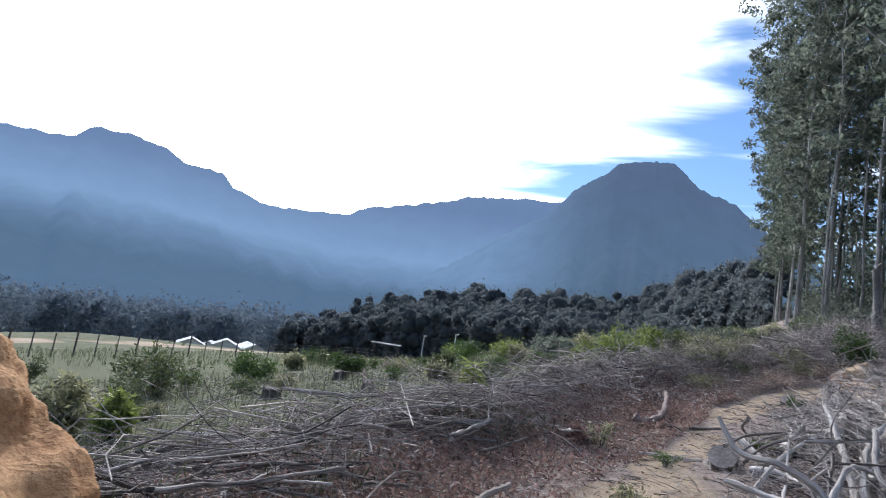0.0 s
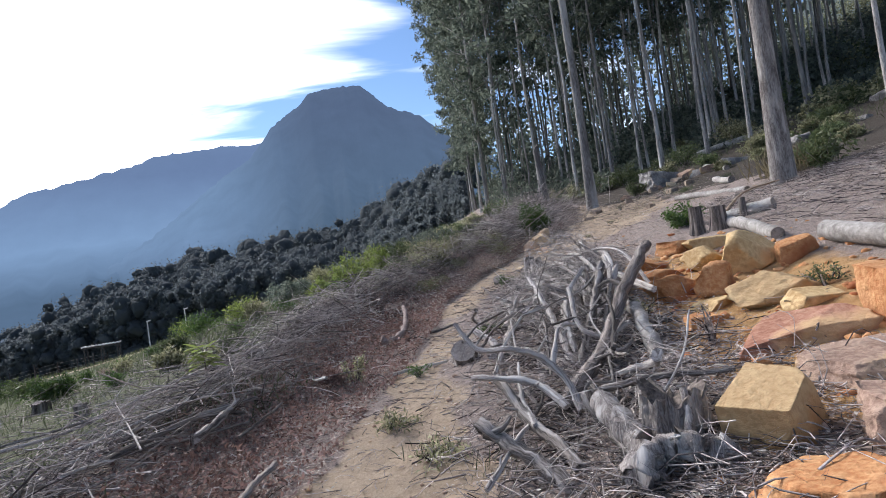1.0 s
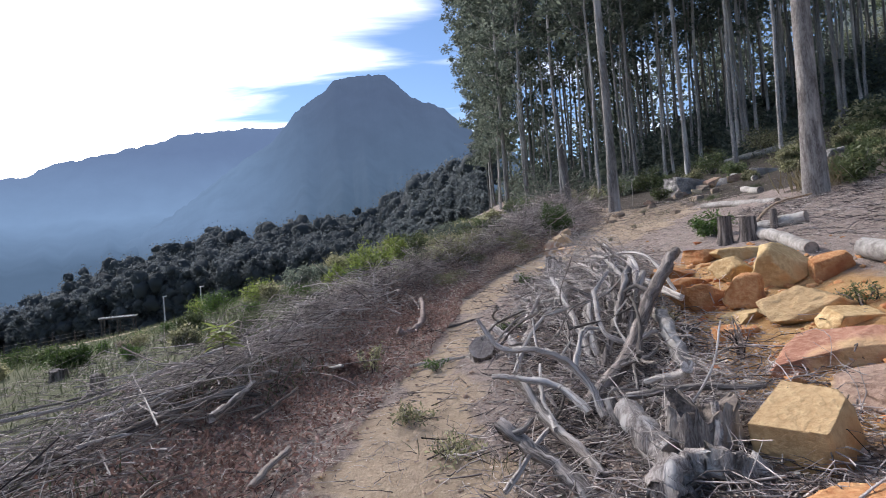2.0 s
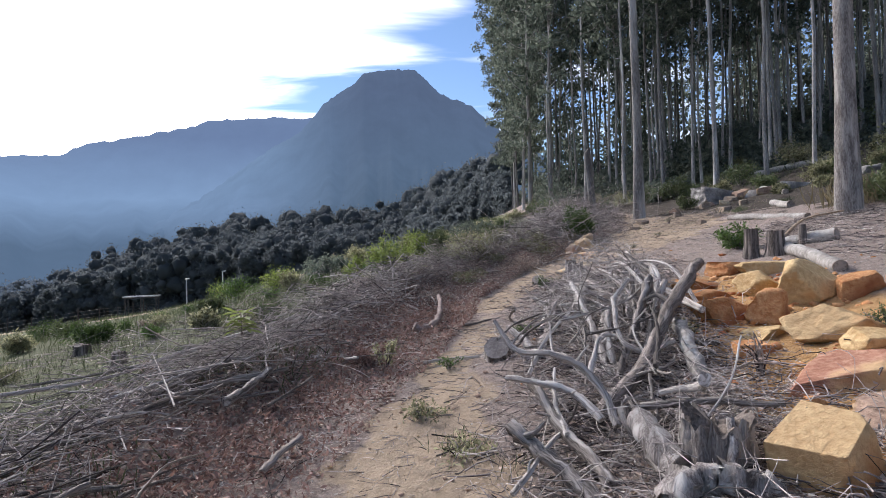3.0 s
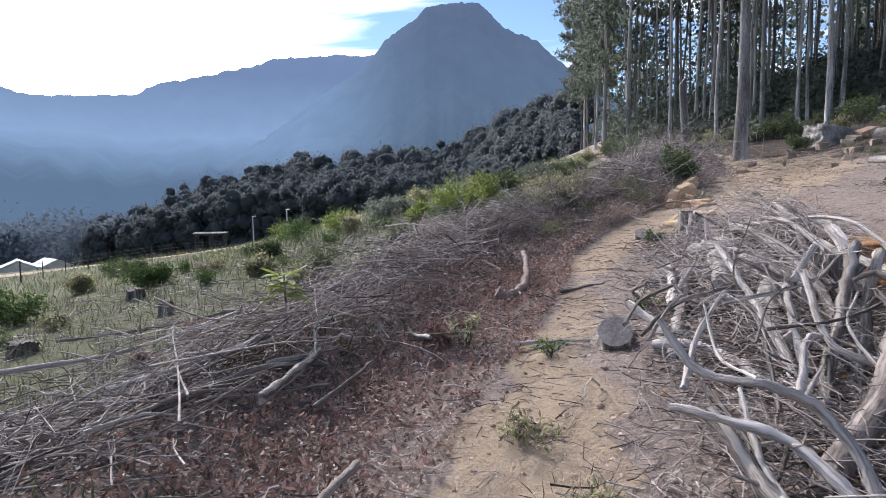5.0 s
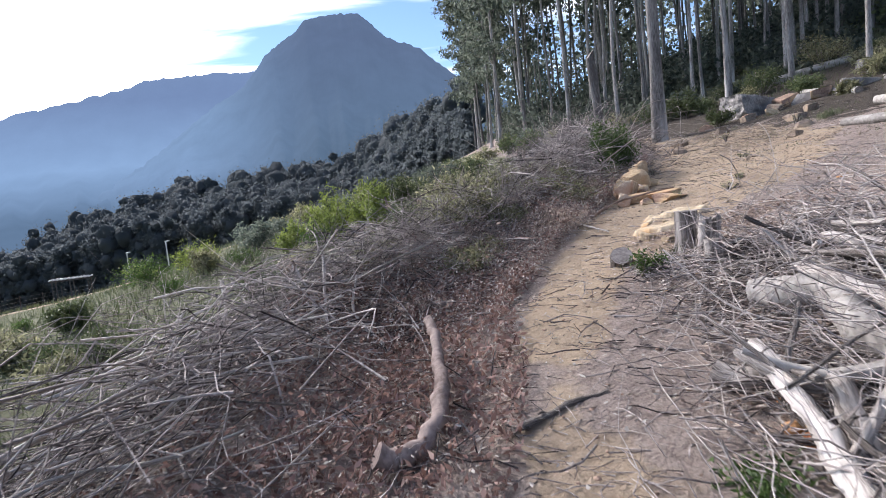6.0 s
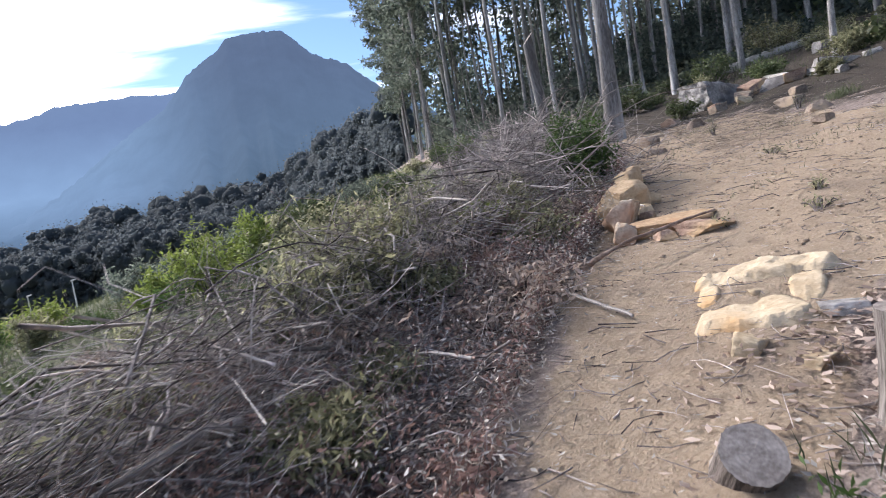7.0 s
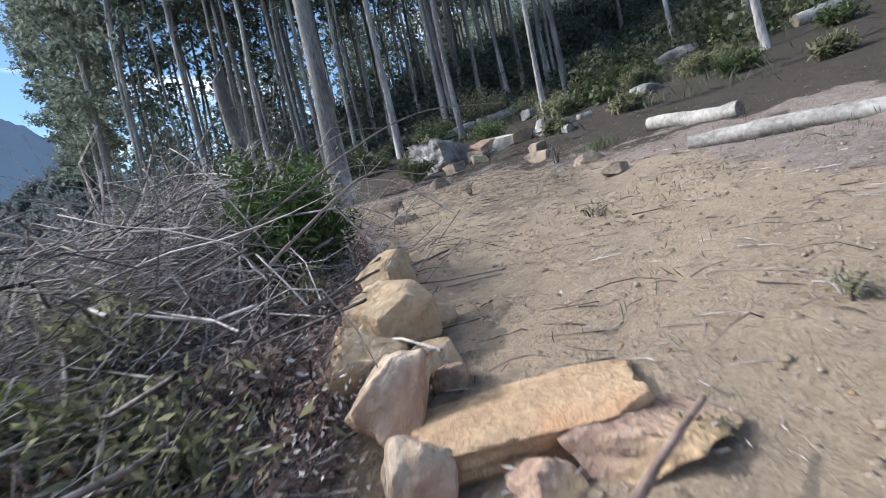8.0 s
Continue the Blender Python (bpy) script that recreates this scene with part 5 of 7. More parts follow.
# the side that faces up the track
branch([(1.58, 7.5, 0.74), (1.62, 6.5, 0.50), (1.50, 5.9, 0.36), (1.30, 5.35, 0.2)], 0.05, 0.062, PALE_WOOD, "long bleached limb on the wood pile", 20, 2, group=PILE)
branch([(0.43, 5.9, 0.36), (0.59, 5.62, 0.22), (0.60, 5.25, 0.12)], 0.028, 0.036, PALE_WOOD, PALE, 21, 0, group=PILE)
branch([(0.50, 5.36, 0.17), (0.76, 5.3, 0.18), (0.90, 5.05, 0.14), (1.05, 4.75, 0.10)], 0.036, 0.05, PALE_WOOD, PALE, 22, 1, group=PILE)
branch([(0.99, 6.5, 0.52), (0.89, 6.2, 0.36), (0.76, 5.8, 0.24), (0.62, 5.35, 0.10)], 0.03, 0.04, GREY_WOOD, GREY, 23, 2, group=PILE)
branch([(1.60, 6.3, 0.5), (1.42, 5.9, 0.36), (1.30, 5.5, 0.24), (1.2, 5.1, 0.2)], 0.065, 0.075, PALE_WOOD, "thick bleached limb with peeling bark", 24, 1, group=PILE)
branch([(0.88, 6.9, 0.52), (1.0, 6.62, 0.46), (1.43, 6.7, 0.50)], 0.022, 0.028, PALE_WOOD, PALE, 25, 1, group=PILE)
branch([(0.84, 7.06, 0.40), (1.14, 6.80, 0.45), (1.55, 6.5, 0.48)], 0.06, 0.055, GREY_WOOD, "grey log lying across the wood pile", 26, 0, 0.06, group=PILE)
branch([(1.36, 7.55, 0.62), (1.46, 7.2, 0.62), (1.34, 6.7, 0.58), (1.2, 6.2, 0.5)], 0.075, 0.06, BIRCH_LOG, "thick white peeled limb in the wood pile", 27, 1, group=PILE)
branch([(0.98, 6.95, 0.52), (0.90, 6.45, 0.42), (0.80, 6.1, 0.30)], 0.03, 0.04, PALE_WOOD, PALE, 28, 1, group=PILE)
branch([(1.85, 7.2, 0.8), (1.75, 6.4, 0.7), (1.6, 5.7, 0.5)], 0.04, 0.05, PALE_WOOD, PALE, 29, 2, group=PILE)
branch([(0.98, 6.3, 0.40), (1.06, 5.75, 0.30), (1.10, 5.25, 0.20)], 0.014, 0.02, GREY_WOOD, GREY, 31, 1, group=PILE)
branch([(1.62, 6.9, 0.62), (1.58, 6.2, 0.60), (1.50, 5.75, 0.48)], 0.045, 0.055, GREY_WOOD, "long grey limb on the wood pile", 32, 1, group=PILE)
branch([(2.0, 6.9, 0.75), (1.95, 6.2, 0.75), (1.75, 5.5, 0.55)], 0.035, 0.04, GREY_WOOD, GREY, 30, 2, group=PILE)
gb = np.random.default_rng(21)
for k in range(9):
    x0, x1 = gb.uniform(1.3, 2.3), gb.uniform(1.5, 2.3)
    y0, y1 = gb.uniform(6.7, 7.8), gb.uniform(4.9, 5.7)
    r = gb.uniform(0.02, 0.04)
    pts = over([(x0, y0, gb.uniform(0.25, 0.45)), ((x0 + x1) / 2 + gb.normal(0, 0.12), (y0 + y1) / 2, gb.uniform(0.32, 0.5)), (x1, y1, gb.uniform(0.1, 0.25))])
    branch(pts, r * 0.7, r, [PALE_WOOD, GREY_WOOD, PALE_WOOD][k % 3], ["long bleached limb on the wood pile", "long grey limb on the wood pile", "long bleached limb on the wood pile"][k % 3], 700 + k, 2, 0.08, group=PILE)
for k in range(60):
    y = gb.uniform(3.3, 7.6)
    x = np.interp(y, (3.3, 4.6, 6, 7.6), (0.95, 1.05, 1.3, 1.75)) + gb.normal(0, 0.42)
    x = max(x, float(np.interp(y, (3.3, 5, 7.6), (0.42, 0.4, 0.95))))
    top = np.interp(y, (3.3, 4.5, 6, 7.6), (0.22, 0.42, 0.5, 0.4)) * gb.uniform(0.2, 1.0)
    a = gb.normal(1.35, 0.55)
    ln = gb.uniform(0.35, 1.1)
    d = np.array([math.cos(a), math.sin(a), gb.normal(0.22, 0.25)]) * ln / 2
    c = np.array([x, y, float(slope_height(x, y)) + top])
    m = c + gb.normal(0, 0.06, 3)
    r = gb.choice([0.007, 0.010, 0.014, 0.019])
    lo, hi = c - d, c + d
    lo[2] = max(lo[2], float(slope_height(lo[0], lo[1])) + r)
    branch([lo, m, hi], r, r * gb.uniform(0.4, 0.8), [GREY_WOOD, PALE_WOOD, DARK_WOOD, GREY_WOOD][k % 4], [GREY, PALE, "dark dead branch in the wood pile", GREY][k % 4], 200 + k, int(gb.integers(0, 3)), group=PILE)
# fine dead twigs over it, thickest at its far end
n = 1500
yy = np.clip(np.where(gb.random(n) < 0.6, gb.normal(7.0, 0.9, n), gb.uniform(2.6, 6.5, n)), 2.6, 8.4)
xx = np.interp(yy, (3.3, 4.6, 6, 7.6), (1.1, 1.15, 1.35, 1.8)) + gb.normal(0, 0.42, n)
st = np.c_[xx, yy, slope_height(xx, yy) + 0.05 + gb.random(n) ** 1.4 * np.interp(yy, (3.3, 5, 6, 7.6), (0.2, 0.4, 0.75, 0.6)) * np.exp(-(((xx - np.interp(yy, (3.3, 6, 7.6), (1.1, 1.4, 1.8))) / 0.7) ** 2))]
aa = gb.normal(1.5, 0.7, n)
sticks("dead_twigs", st, np.c_[np.cos(aa), np.sin(aa), gb.normal(0.15, 0.35, n)], gb.uniform(0.2, 0.75, n), gb.uniform(0.0015, 0.0045, n), PALE_TWIG, "tangle of thin bleached twigs on the wood pile", 31, bend=0.3, seg=7)
n = 6500
yy = gb.uniform(2.0, 8.6, n)
xx = np.interp(yy, (2, 5, 8.6), (1.05, 1.25, 1.9)) + gb.normal(0, 0.48, n)
aa = gb.uniform(0, 6.28, n)
sticks("wood_litter", np.c_[xx, yy, slope_height(xx, yy) + gb.uniform(0, 0.09, n)], np.c_[np.cos(aa), np.sin(aa), gb.normal(0, 0.12, n)], gb.uniform(0.05, 0.38, n), gb.uniform(0.0015, 0.007, n), TWIG, "broken twigs and bark on the ground", 32, sides=3, bend=0.3, forks=1)

# ---- the long heap of cut brush ----
BRUSH = "branches of the brush heap"
gs = np.random.default_rng(33)


def crest(y):
    left, _ = trail_sides(y)
    return left - np.interp(y, (0, 4, 8, 12, 18, 24), (1.8, 1.65, 1.4, 1.1, 1.3, 2.0))


def heap(n, ymin, ymax, spread, high, turn, seed):
    g = np.random.default_rng(seed)
    y = g.uniform(ymin, ymax, n)
    x = crest(y) - 0.12 + g.normal(0, spread, n) * np.interp(y, (0, 8, 16, 24), (1.0, 0.8, 1.1, 1.8))
    x = np.where((x > crest(y) + 0.2) & (y < 11) & (y > 3.5) & (g.random(n) < 0.8), crest(y) - np.abs(x - crest(y)) * 0.8, x)
    z = ground_height(x, y) + g.random(n) ** 1.6 * high * np.exp(-(((x - crest(y)) / 1.0) ** 2)) + 0.01
    a = g.normal(math.radians(90 - 14), turn, n)
    keep = (g.random(n) < np.interp(y, (0, 3, 5.5, 7), (0.3, 0.35, 0.6, 1.0))) if high > 0.3 else g.random(n) < 2
    x, y, z, a, n = x[keep], y[keep], z[keep], a[keep], int(keep.sum())
    return np.c_[x, y, z], np.c_[np.cos(a), np.sin(a), g.normal(0.02, 0.16, n)], g


s, h, g = heap(4600, -0.5, 22, 0.5, 0.52, 1.05, 41)
sticks("brush_twigs", s, h + np.c_[np.zeros((len(s), 2)), g.normal(0.05, 0.2, len(s))], g.uniform(0.25, 1.15, len(s)), 0.0016 + 0.0062 * g.random(len(s)) ** 2, TWIG, "long heap of thin cut brown twigs", 42, seg=7, bend=0.36, forks=2)
s, h, g = heap(620, 0.0, 20, 0.4, 0.5, 0.5, 43)
sticks("brush_switches", s, h, g.uniform(0.5, 1.6, len(s)), g.uniform(0.003, 0.009, len(s)), PALE_TWIG, "pale straight switches lying along the brush heap", 44, seg=6, bend=0.14, forks=2)
s, h, g = heap(900, 12.5, 26, 0.75, 0.55, 0.7, 45)
sticks("tall_brush", s, h + np.c_[np.zeros((len(s), 2)), g.uniform(0, 0.6, len(s))], g.uniform(0.8, 2.2, len(s)), g.uniform(0.003, 0.008, len(s)), TWIG, "tall tangle of grey cut branches below the trees", 46, seg=8, bend=0.4, forks=2)
s, h, g = heap(3500, -1, 22, 0.8, 0.16, 1.6, 47)
sticks("brush_litter", s, h, g.uniform(0.05, 0.35, len(s)), g.uniform(0.0015, 0.005, len(s)), TWIG, "short broken twigs under the brush heap", 48, sides=3)
for k in range(34):
    y = gs.uniform(4.5, 19)
    x = float(crest(y)) + gs.normal(0, 0.38) - 0.32
    a = gs.normal(radians(72), 0.5)
    ln = gs.uniform(0.5, 1.5)
    z = float(ground_height(x, y)) + gs.uniform(0.02, 0.2)
    d = np.array([math.cos(a), math.sin(a), gs.normal(0.02, 0.1)]) * ln / 2
    c = np.array([x, y, z])
    r = gs.choice([0.005, 0.007, 0.009, 0.013])
    lo, hi = c - d, c + d
    for q in (lo, hi):
        q[2] = max(q[2], float(ground_height(q[0], q[1])) + r)
    branch([lo, c + gs.normal(0, 0.05, 3), hi], r, r * 0.5, [GREY_WOOD, DARK_WOOD, PALE_WOOD][k % 3], ["grey cut branch on the brush heap", "dark cut branch on the brush heap", "pale cut branch on the brush heap"][k % 3], 400 + k, int(gs.integers(0, 4)), 0.07, group=BRUSH)
for k in range(72):
    y = gs.uniform(1.6, 6.5)
    x = float(crest(y)) + gs.normal(-0.15, 0.5)
    a, ln, r = gs.normal(radians(66), 0.45), gs.uniform(0.4, 1.3), gs.choice([0.007, 0.010, 0.014, 0.019])
    c = np.array([x, y, float(ground_height(x, y)) + gs.uniform(0.03, 0.16)])
    d = np.array([math.cos(a), math.sin(a), gs.normal(0.05, 0.12)]) * ln / 2
    lo, hi = c - d, c + d
    for q in (lo, hi):
        q[2] = max(q[2], float(ground_height(q[0], q[1])) + r)
    branch([lo, c + gs.normal(0, 0.06, 3), hi], r, r * 0.5, [DRIFT_WOOD, GREY_WOOD, DARK_WOOD, PALE_WOOD][k % 4], ["pale brown cut branch on the brush heap", "grey cut branch on the brush heap", "dark cut branch on the brush heap", "pale cut branch on the brush heap"][k % 4], 1000 + k, int(gs.integers(1, 5)), 0.09, group=BRUSH)
for name, n, mat, label in (("brush_tangle", 3000, TWIG, "fine tangle of dead grey-brown twigs on the brush heap"), ("pale_tangle", 1900, PALE_TWIG, "fine tangle of bleached twigs on the brush heap")):
    y = gs.uniform(9.0, 14.6, n)
    x = crest(y) + gs.normal(0.1, 0.55, n)
    x = np.minimum(x, trail_sides(y)[0] - 0.12 * gs.random(n))
    aa = gs.normal(radians(60), 1.0, n)
    sticks(name, np.c_[x, y, ground_height(x, y) + gs.random(n) ** 1.5 * np.where(x > crest(y) + 0.6, 0.16, 0.4)], np.c_[np.cos(aa), np.sin(aa), gs.normal(0.2, 0.45, n)], gs.uniform(0.12, 0.7, n), 0.001 + 0.0035 * gs.random(n) ** 2, mat, label, 52 + n, bend=0.5, seg=6, sides=3, forks=2)
n = 2200
y = np.where(gs.random(n) < 0.5, gs.uniform(0.8, 10.5, n), gs.uniform(8.3, 12.5, n))
x = crest(y) + (trail_sides(y)[0] - crest(y)) * gs.random(n)
aa = gs.uniform(0, 6.28, n)
sticks("flank_twigs", np.c_[x, y, ground_height(x, y) + gs.uniform(0.005, 0.07, n)], np.c_[np.cos(aa), np.sin(aa), gs.normal(0.05, 0.2, n)], gs.uniform(0.08, 0.55, n), gs.uniform(0.0015, 0.006, n), TWIG, "broken twigs on the litter beside the heap", 49, bend=0.3, seg=5)
for k in range(30):
    # cut branches leaning up out of the far end of the heap
    y = gs.uniform(12.4, 15.2)
    x = float(np.interp(y, (12.4, 15.2), (1.5, 2.6))) + gs.normal(0, 0.5)
    a, e, ln, r = gs.normal(radians(40), 0.5), gs.uniform(0.1, 0.55), gs.uniform(0.7, 1.5), gs.choice([0.005, 0.007, 0.010, 0.014])
    lo = np.array([x, y, float(ground_height(x, y)) + 0.02])
    hi = lo + np.array([math.cos(a) * math.cos(e), math.sin(a) * math.cos(e), math.sin(e)]) * ln
    branch([lo, (lo + hi) / 2 + gs.normal(0, 0.07, 3), hi], r, r * 0.4, [GREY_WOOD, PALE_WOOD][k % 2], ["grey cut branch leaning out of the brush heap", "pale cut branch leaning out of the brush heap"][k % 2], 1200 + k, int(gs.integers(1, 5)), 0.07, group=BRUSH)
for k in range(26):
    # long curved pale boughs arching up the far end of the heap
    y = gs.uniform(12.6, 16.5)
    x = float(np.interp(y, (12.6, 16.5), (1.7, 3.2))) + gs.normal(0, 0.45)
    a, e, ln, r = gs.normal(radians(48), 0.35), gs.uniform(0.25, 0.75), gs.uniform(1.4, 2.3), gs.uniform(0.006, 0.011)
    lo = np.array([x, y, float(ground_height(x, y)) + 0.03])
    d = np.array([math.cos(a) * math.cos(e), math.sin(a) * math.cos(e), math.sin(e)]) * ln
    branch([lo, lo + d * 0.35 + (0, 0, 0.10), lo + d * 0.7 + (0, 0, 0.12), lo + d * (1, 1, 0.85)], r, r * 0.35, DRIFT_WOOD, "long bleached bough arching out of the brush heap", 1300 + k, 4, 0.06, group=BRUSH)
# the ones that stand out
branch([(-0.61, 6.88, 0.29), (-0.44, 6.95, 0.28), (-0.33, 7.20, 0.32), (-0.33, 7.62, 0.42), (-0.37, 8.10, 0.56)], 0.05, 0.028, material("rosy_bark", (0.15, 0.11, 0.095), (0.33, 0.26, 0.23), 4, 30), "curved brown limb with a sawn end", 60, 0, 0.05)
branch([(-1.30, 3.66, -0.22), (-1.25, 3.9, -0.17), (-1.19, 4.12, -0.15)], 0.024, 0.022, DRIFT_WOOD, "short pale stick beside the track", 61, 0, 0.04)
branch([(-3.9, 4.6, 0.06), (-3.29, 5.19, 0.08), (-2.7, 6.1, 0.26), (-2.1, 7.2, 0.42)], 0.018, 0.014, PALE_WOOD, "long straight pale pole on the brush heap", 62, 0, 0.03)
branch([(-5.75, 7.3, -0.42), (-4.5, 7.45, -0.25), (-3.18, 7.6, 0.05)], 0.02, 0.016, GREY_WOOD, "long straight pole in the dry grass", 63, 0, 0.03)
branch([(-1.9, 4.55, 0.0), (-1.78, 5.2, 0.12)], 0.038, 0.034, GREY_WOOD, "short grey log end in the brush heap", 64, 0, 0.05)
branch([(-2.6, 4.75, 0.02), (-2.2, 5.4, 0.2)], 0.034, 0.03, GREY_WOOD, "grey pole in the brush heap", 65, 0, 0.05)
branch([(-1.32, 8.87, 0.92), (-1.2, 8.78, 0.70), (-1.14, 8.5, 0.52), (-1.06, 8.32, 0.40)], 0.012, 0.009, PALE_WOOD, PALE, 66, 1, 0.04, group=BRUSH)
branch([(-1.6, 8.9, 0.66), (-0.85, 8.85, 0.78), (-0.58, 9.1, 0.86), (-0.30, 9.25, 0.95)], 0.011, 0.010, GREY_WOOD, "long grey branch over the brush heap", 67, 2, 0.04, group=BRUSH)
branch([(-0.86, 8.83, 0.80), (-0.88, 8.6, 0.58), (-0.66, 8.18, 0.42)], 0.009, 0.008, PALE_WOOD, PALE, 68, 0, 0.04, group=BRUSH)
branch([(1.1, 12.4, 1.15), (1.27, 11.0, 0.92), (1.34, 10.45, 0.86), (1.42, 10.1, 0.81)], 0.014, 0.008, PALE_WOOD, "long pale stick lying on the edge of the track", 69, 1, 0.03)
branch([(1.56, 11.0, 0.93), (1.86, 10.85, 1.08), (2.46, 10.95, 1.16)], 0.014, 0.008, material("brown_stick", (0.16, 0.11, 0.085), (0.34, 0.25, 0.20), 4, 30), "straight brown stick leaning over the slab", 70, 1, 0.08)
branch([(0.64, 8.40, 0.45), (0.87, 8.62, 0.52), (1.12, 8.9, 0.59)], 0.02, 0.034, material("root_wood", (0.17, 0.13, 0.11), (0.36, 0.29, 0.25), 5, 30, bump=0.8), "worn brown root lying in the track", 71, 0, 0.16)
branch([(-0.46, 5.80, 0.05), (-0.1, 5.76, 0.09), (0.12, 5.68, 0.12)], 0.016, 0.012, PALE_WOOD, "pale stick across the track", 72, 0, 0.04)
branch([(-0.05, 7.0, 0.27), (0.2, 7.12, 0.30), (0.42, 7.16, 0.33)], 0.018, 0.012, GREY_WOOD, "small grey stick on the track", 73, 2, 0.05)
branch([(3.35, 14.2, 1.5), (2.4, 13.6, 1.5), (1.5, 13.1, 1.45), (0.9, 12.7, 1.3)], 0.03, 0.02, GREY_WOOD, "pale bare limb on the brush heap", 74, 2, 0.05, group=BRUSH)
branch([(3.2, 14.6, 1.75), (2.6, 13.7, 1.6), (1.8, 12.9, 1.4)], 0.024, 0.016, PALE_WOOD, "pale bare limb on the brush heap", 75, 2, 0.05, group=BRUSH)

for k, (x0, y0, h0, x1, y1, h1) in enumerate(((-2.9, 8.2, 0.35, -0.7, 9.6, 0.55), (-2.5, 7.6, 0.30, -0.9, 8.3, 0.50), (-2.2, 7.0, 0.40, -1.0, 7.7, 0.35), (-1.75, 8.6, 0.75, -1.65, 7.9, 0.15), (-1.1, 8.9, 0.70, -1.0, 8.1, 0.12), (-2.1, 8.8, 0.6, -2.3, 7.6, 0.2), (-2.6, 6.4, 0.45, -1.5, 7.2, 0.5), (-1.9, 6.3, 0.5, -1.2, 7.1, 0.3), (-2.4, 5.2, 0.4, -1.5, 6.1, 0.4), (-2.7, 5.6, 0.3, -2.2, 6.9, 0.5))):
    p0, p1 = np.array(over([(x0, y0, h0)])[0]), np.array(over([(x1, y1, h1)])[0])
    q1, q2 = p0 + (p1 - p0) * 0.35 + gs.normal(0, 0.06, 3), p0 + (p1 - p0) * 0.7 + gs.normal(0, 0.06, 3)
    branch([p0, q1, q2, p1], 0.012, 0.007, PALE_WOOD, "long pale crooked branch lying over the brush heap", 1600 + k, 3, 0.05, group=BRUSH)

# slash thrown down to the left of the heap
n = 800
y = gs.uniform(1.5, 9.5, n)
x = crest(y) - 0.3 - np.abs(gs.normal(0, 1.5, n))
aa = gs.normal(radians(52), 1.1, n)
sticks("side_slash", np.c_[x, y, ground_height(x, y) + gs.uniform(0.0, 0.10, n)], np.c_[np.cos(aa), np.sin(aa), gs.normal(0.02, 0.1, n)], gs.uniform(0.15, 0.8, n), gs.uniform(0.002, 0.008, n), TWIG, "cut twigs scattered down the slope beside the heap", 51, seg=5, bend=0.22)
for k in range(34):
    y = gs.uniform(2.2, 9)
    x = float(crest(y)) - 0.4 - abs(gs.normal(0, 1.3))
    a, ln, r = gs.normal(radians(50), 0.35), gs.uniform(0.5, 1.5), gs.choice([0.009, 0.013, 0.018, 0.026])
    d = np.array([math.cos(a), math.sin(a), 0]) * ln / 2
    lo, c, hi = (np.array([x, y, 0]) + d * q for q in (-1, 0, 1))
    for q in (lo, c, hi):
        q[2] = float(ground_height(q[0], q[1])) + r + gs.uniform(0, 0.05)
    branch([lo, c, hi], r, r * 0.7, [GREY_WOOD, DARK_WOOD, PALE_WOOD][k % 3], ["grey cut pole lying beside the brush heap", "dark cut pole lying beside the brush heap", "pale cut pole lying beside the brush heap"][k % 3], 600 + k, int(gs.integers(0, 2)), 0.05, name="pole", group="poles beside the brush heap")

branch([(-0.86, 9.30, 0.66), (-0.64, 9.47, 0.76), (-0.50, 9.60, 0.82), (-0.27, 9.63, 0.84)], 0.032, 0.024, DRIFT_WOOD, "stout bent grey limb lying in the brush heap", 76, 1, 0.05, group=BRUSH)
branch([(1.95, 13.2, 1.25), (2.3, 13.5, 1.55), (2.75, 13.9, 1.85)], 0.022, 0.016, DRIFT_WOOD, "pale bare pole rising out of the brush heap", 77, 1, 0.04, group=BRUSH)
branch([(1.75, 12.9, 1.15), (2.2, 13.15, 1.35), (2.55, 13.35, 1.5)], 0.018, 0.012, DRIFT_WOOD, "pale bare pole rising out of the brush heap", 78, 1, 0.04, group=BRUSH)

branch(over([(4.65, 8.55, 0.03), (5.2, 8.95, 0.16), (6.0, 9.3, 0.14)]), 0.022, 0.014, material("tan_pole", (0.24, 0.165, 0.11), (0.42, 0.31, 0.22), 4, 30), "bent tan pole lying below the rough-barked tree", 79, 1, 0.05)

POLES = ("straight grey cut pole in the brush heap", "straight brown cut pole in the brush heap", "straight pale cut pole in the brush heap")
for k in range(30):
    y = gs.uniform(1.7, 5.0)
    x = float(crest(y)) + gs.uniform(-1.6, 0.5)
    a, ln, r = gs.normal(radians(50), 0.22), gs.uniform(0.6, 1.6), gs.uniform(0.011, 0.024)
    d = np.array([math.cos(a), math.sin(a), 0]) * ln / 2
    lo, c, hi = (np.array([x, y, 0]) + d * q for q in (-1, 0, 1))
    for q in (lo, c, hi):
        q[2] = float(ground_height(q[0], q[1])) + r + gs.uniform(0.02, 0.16)
    branch([lo, c, hi], r, r * 0.75, (GREY_WOOD, DARK_WOOD, PALE_WOOD)[k % 3], POLES[k % 3], 1400 + k, int(gs.integers(0, 3)), 0.05, name="pole", group=BRUSH)

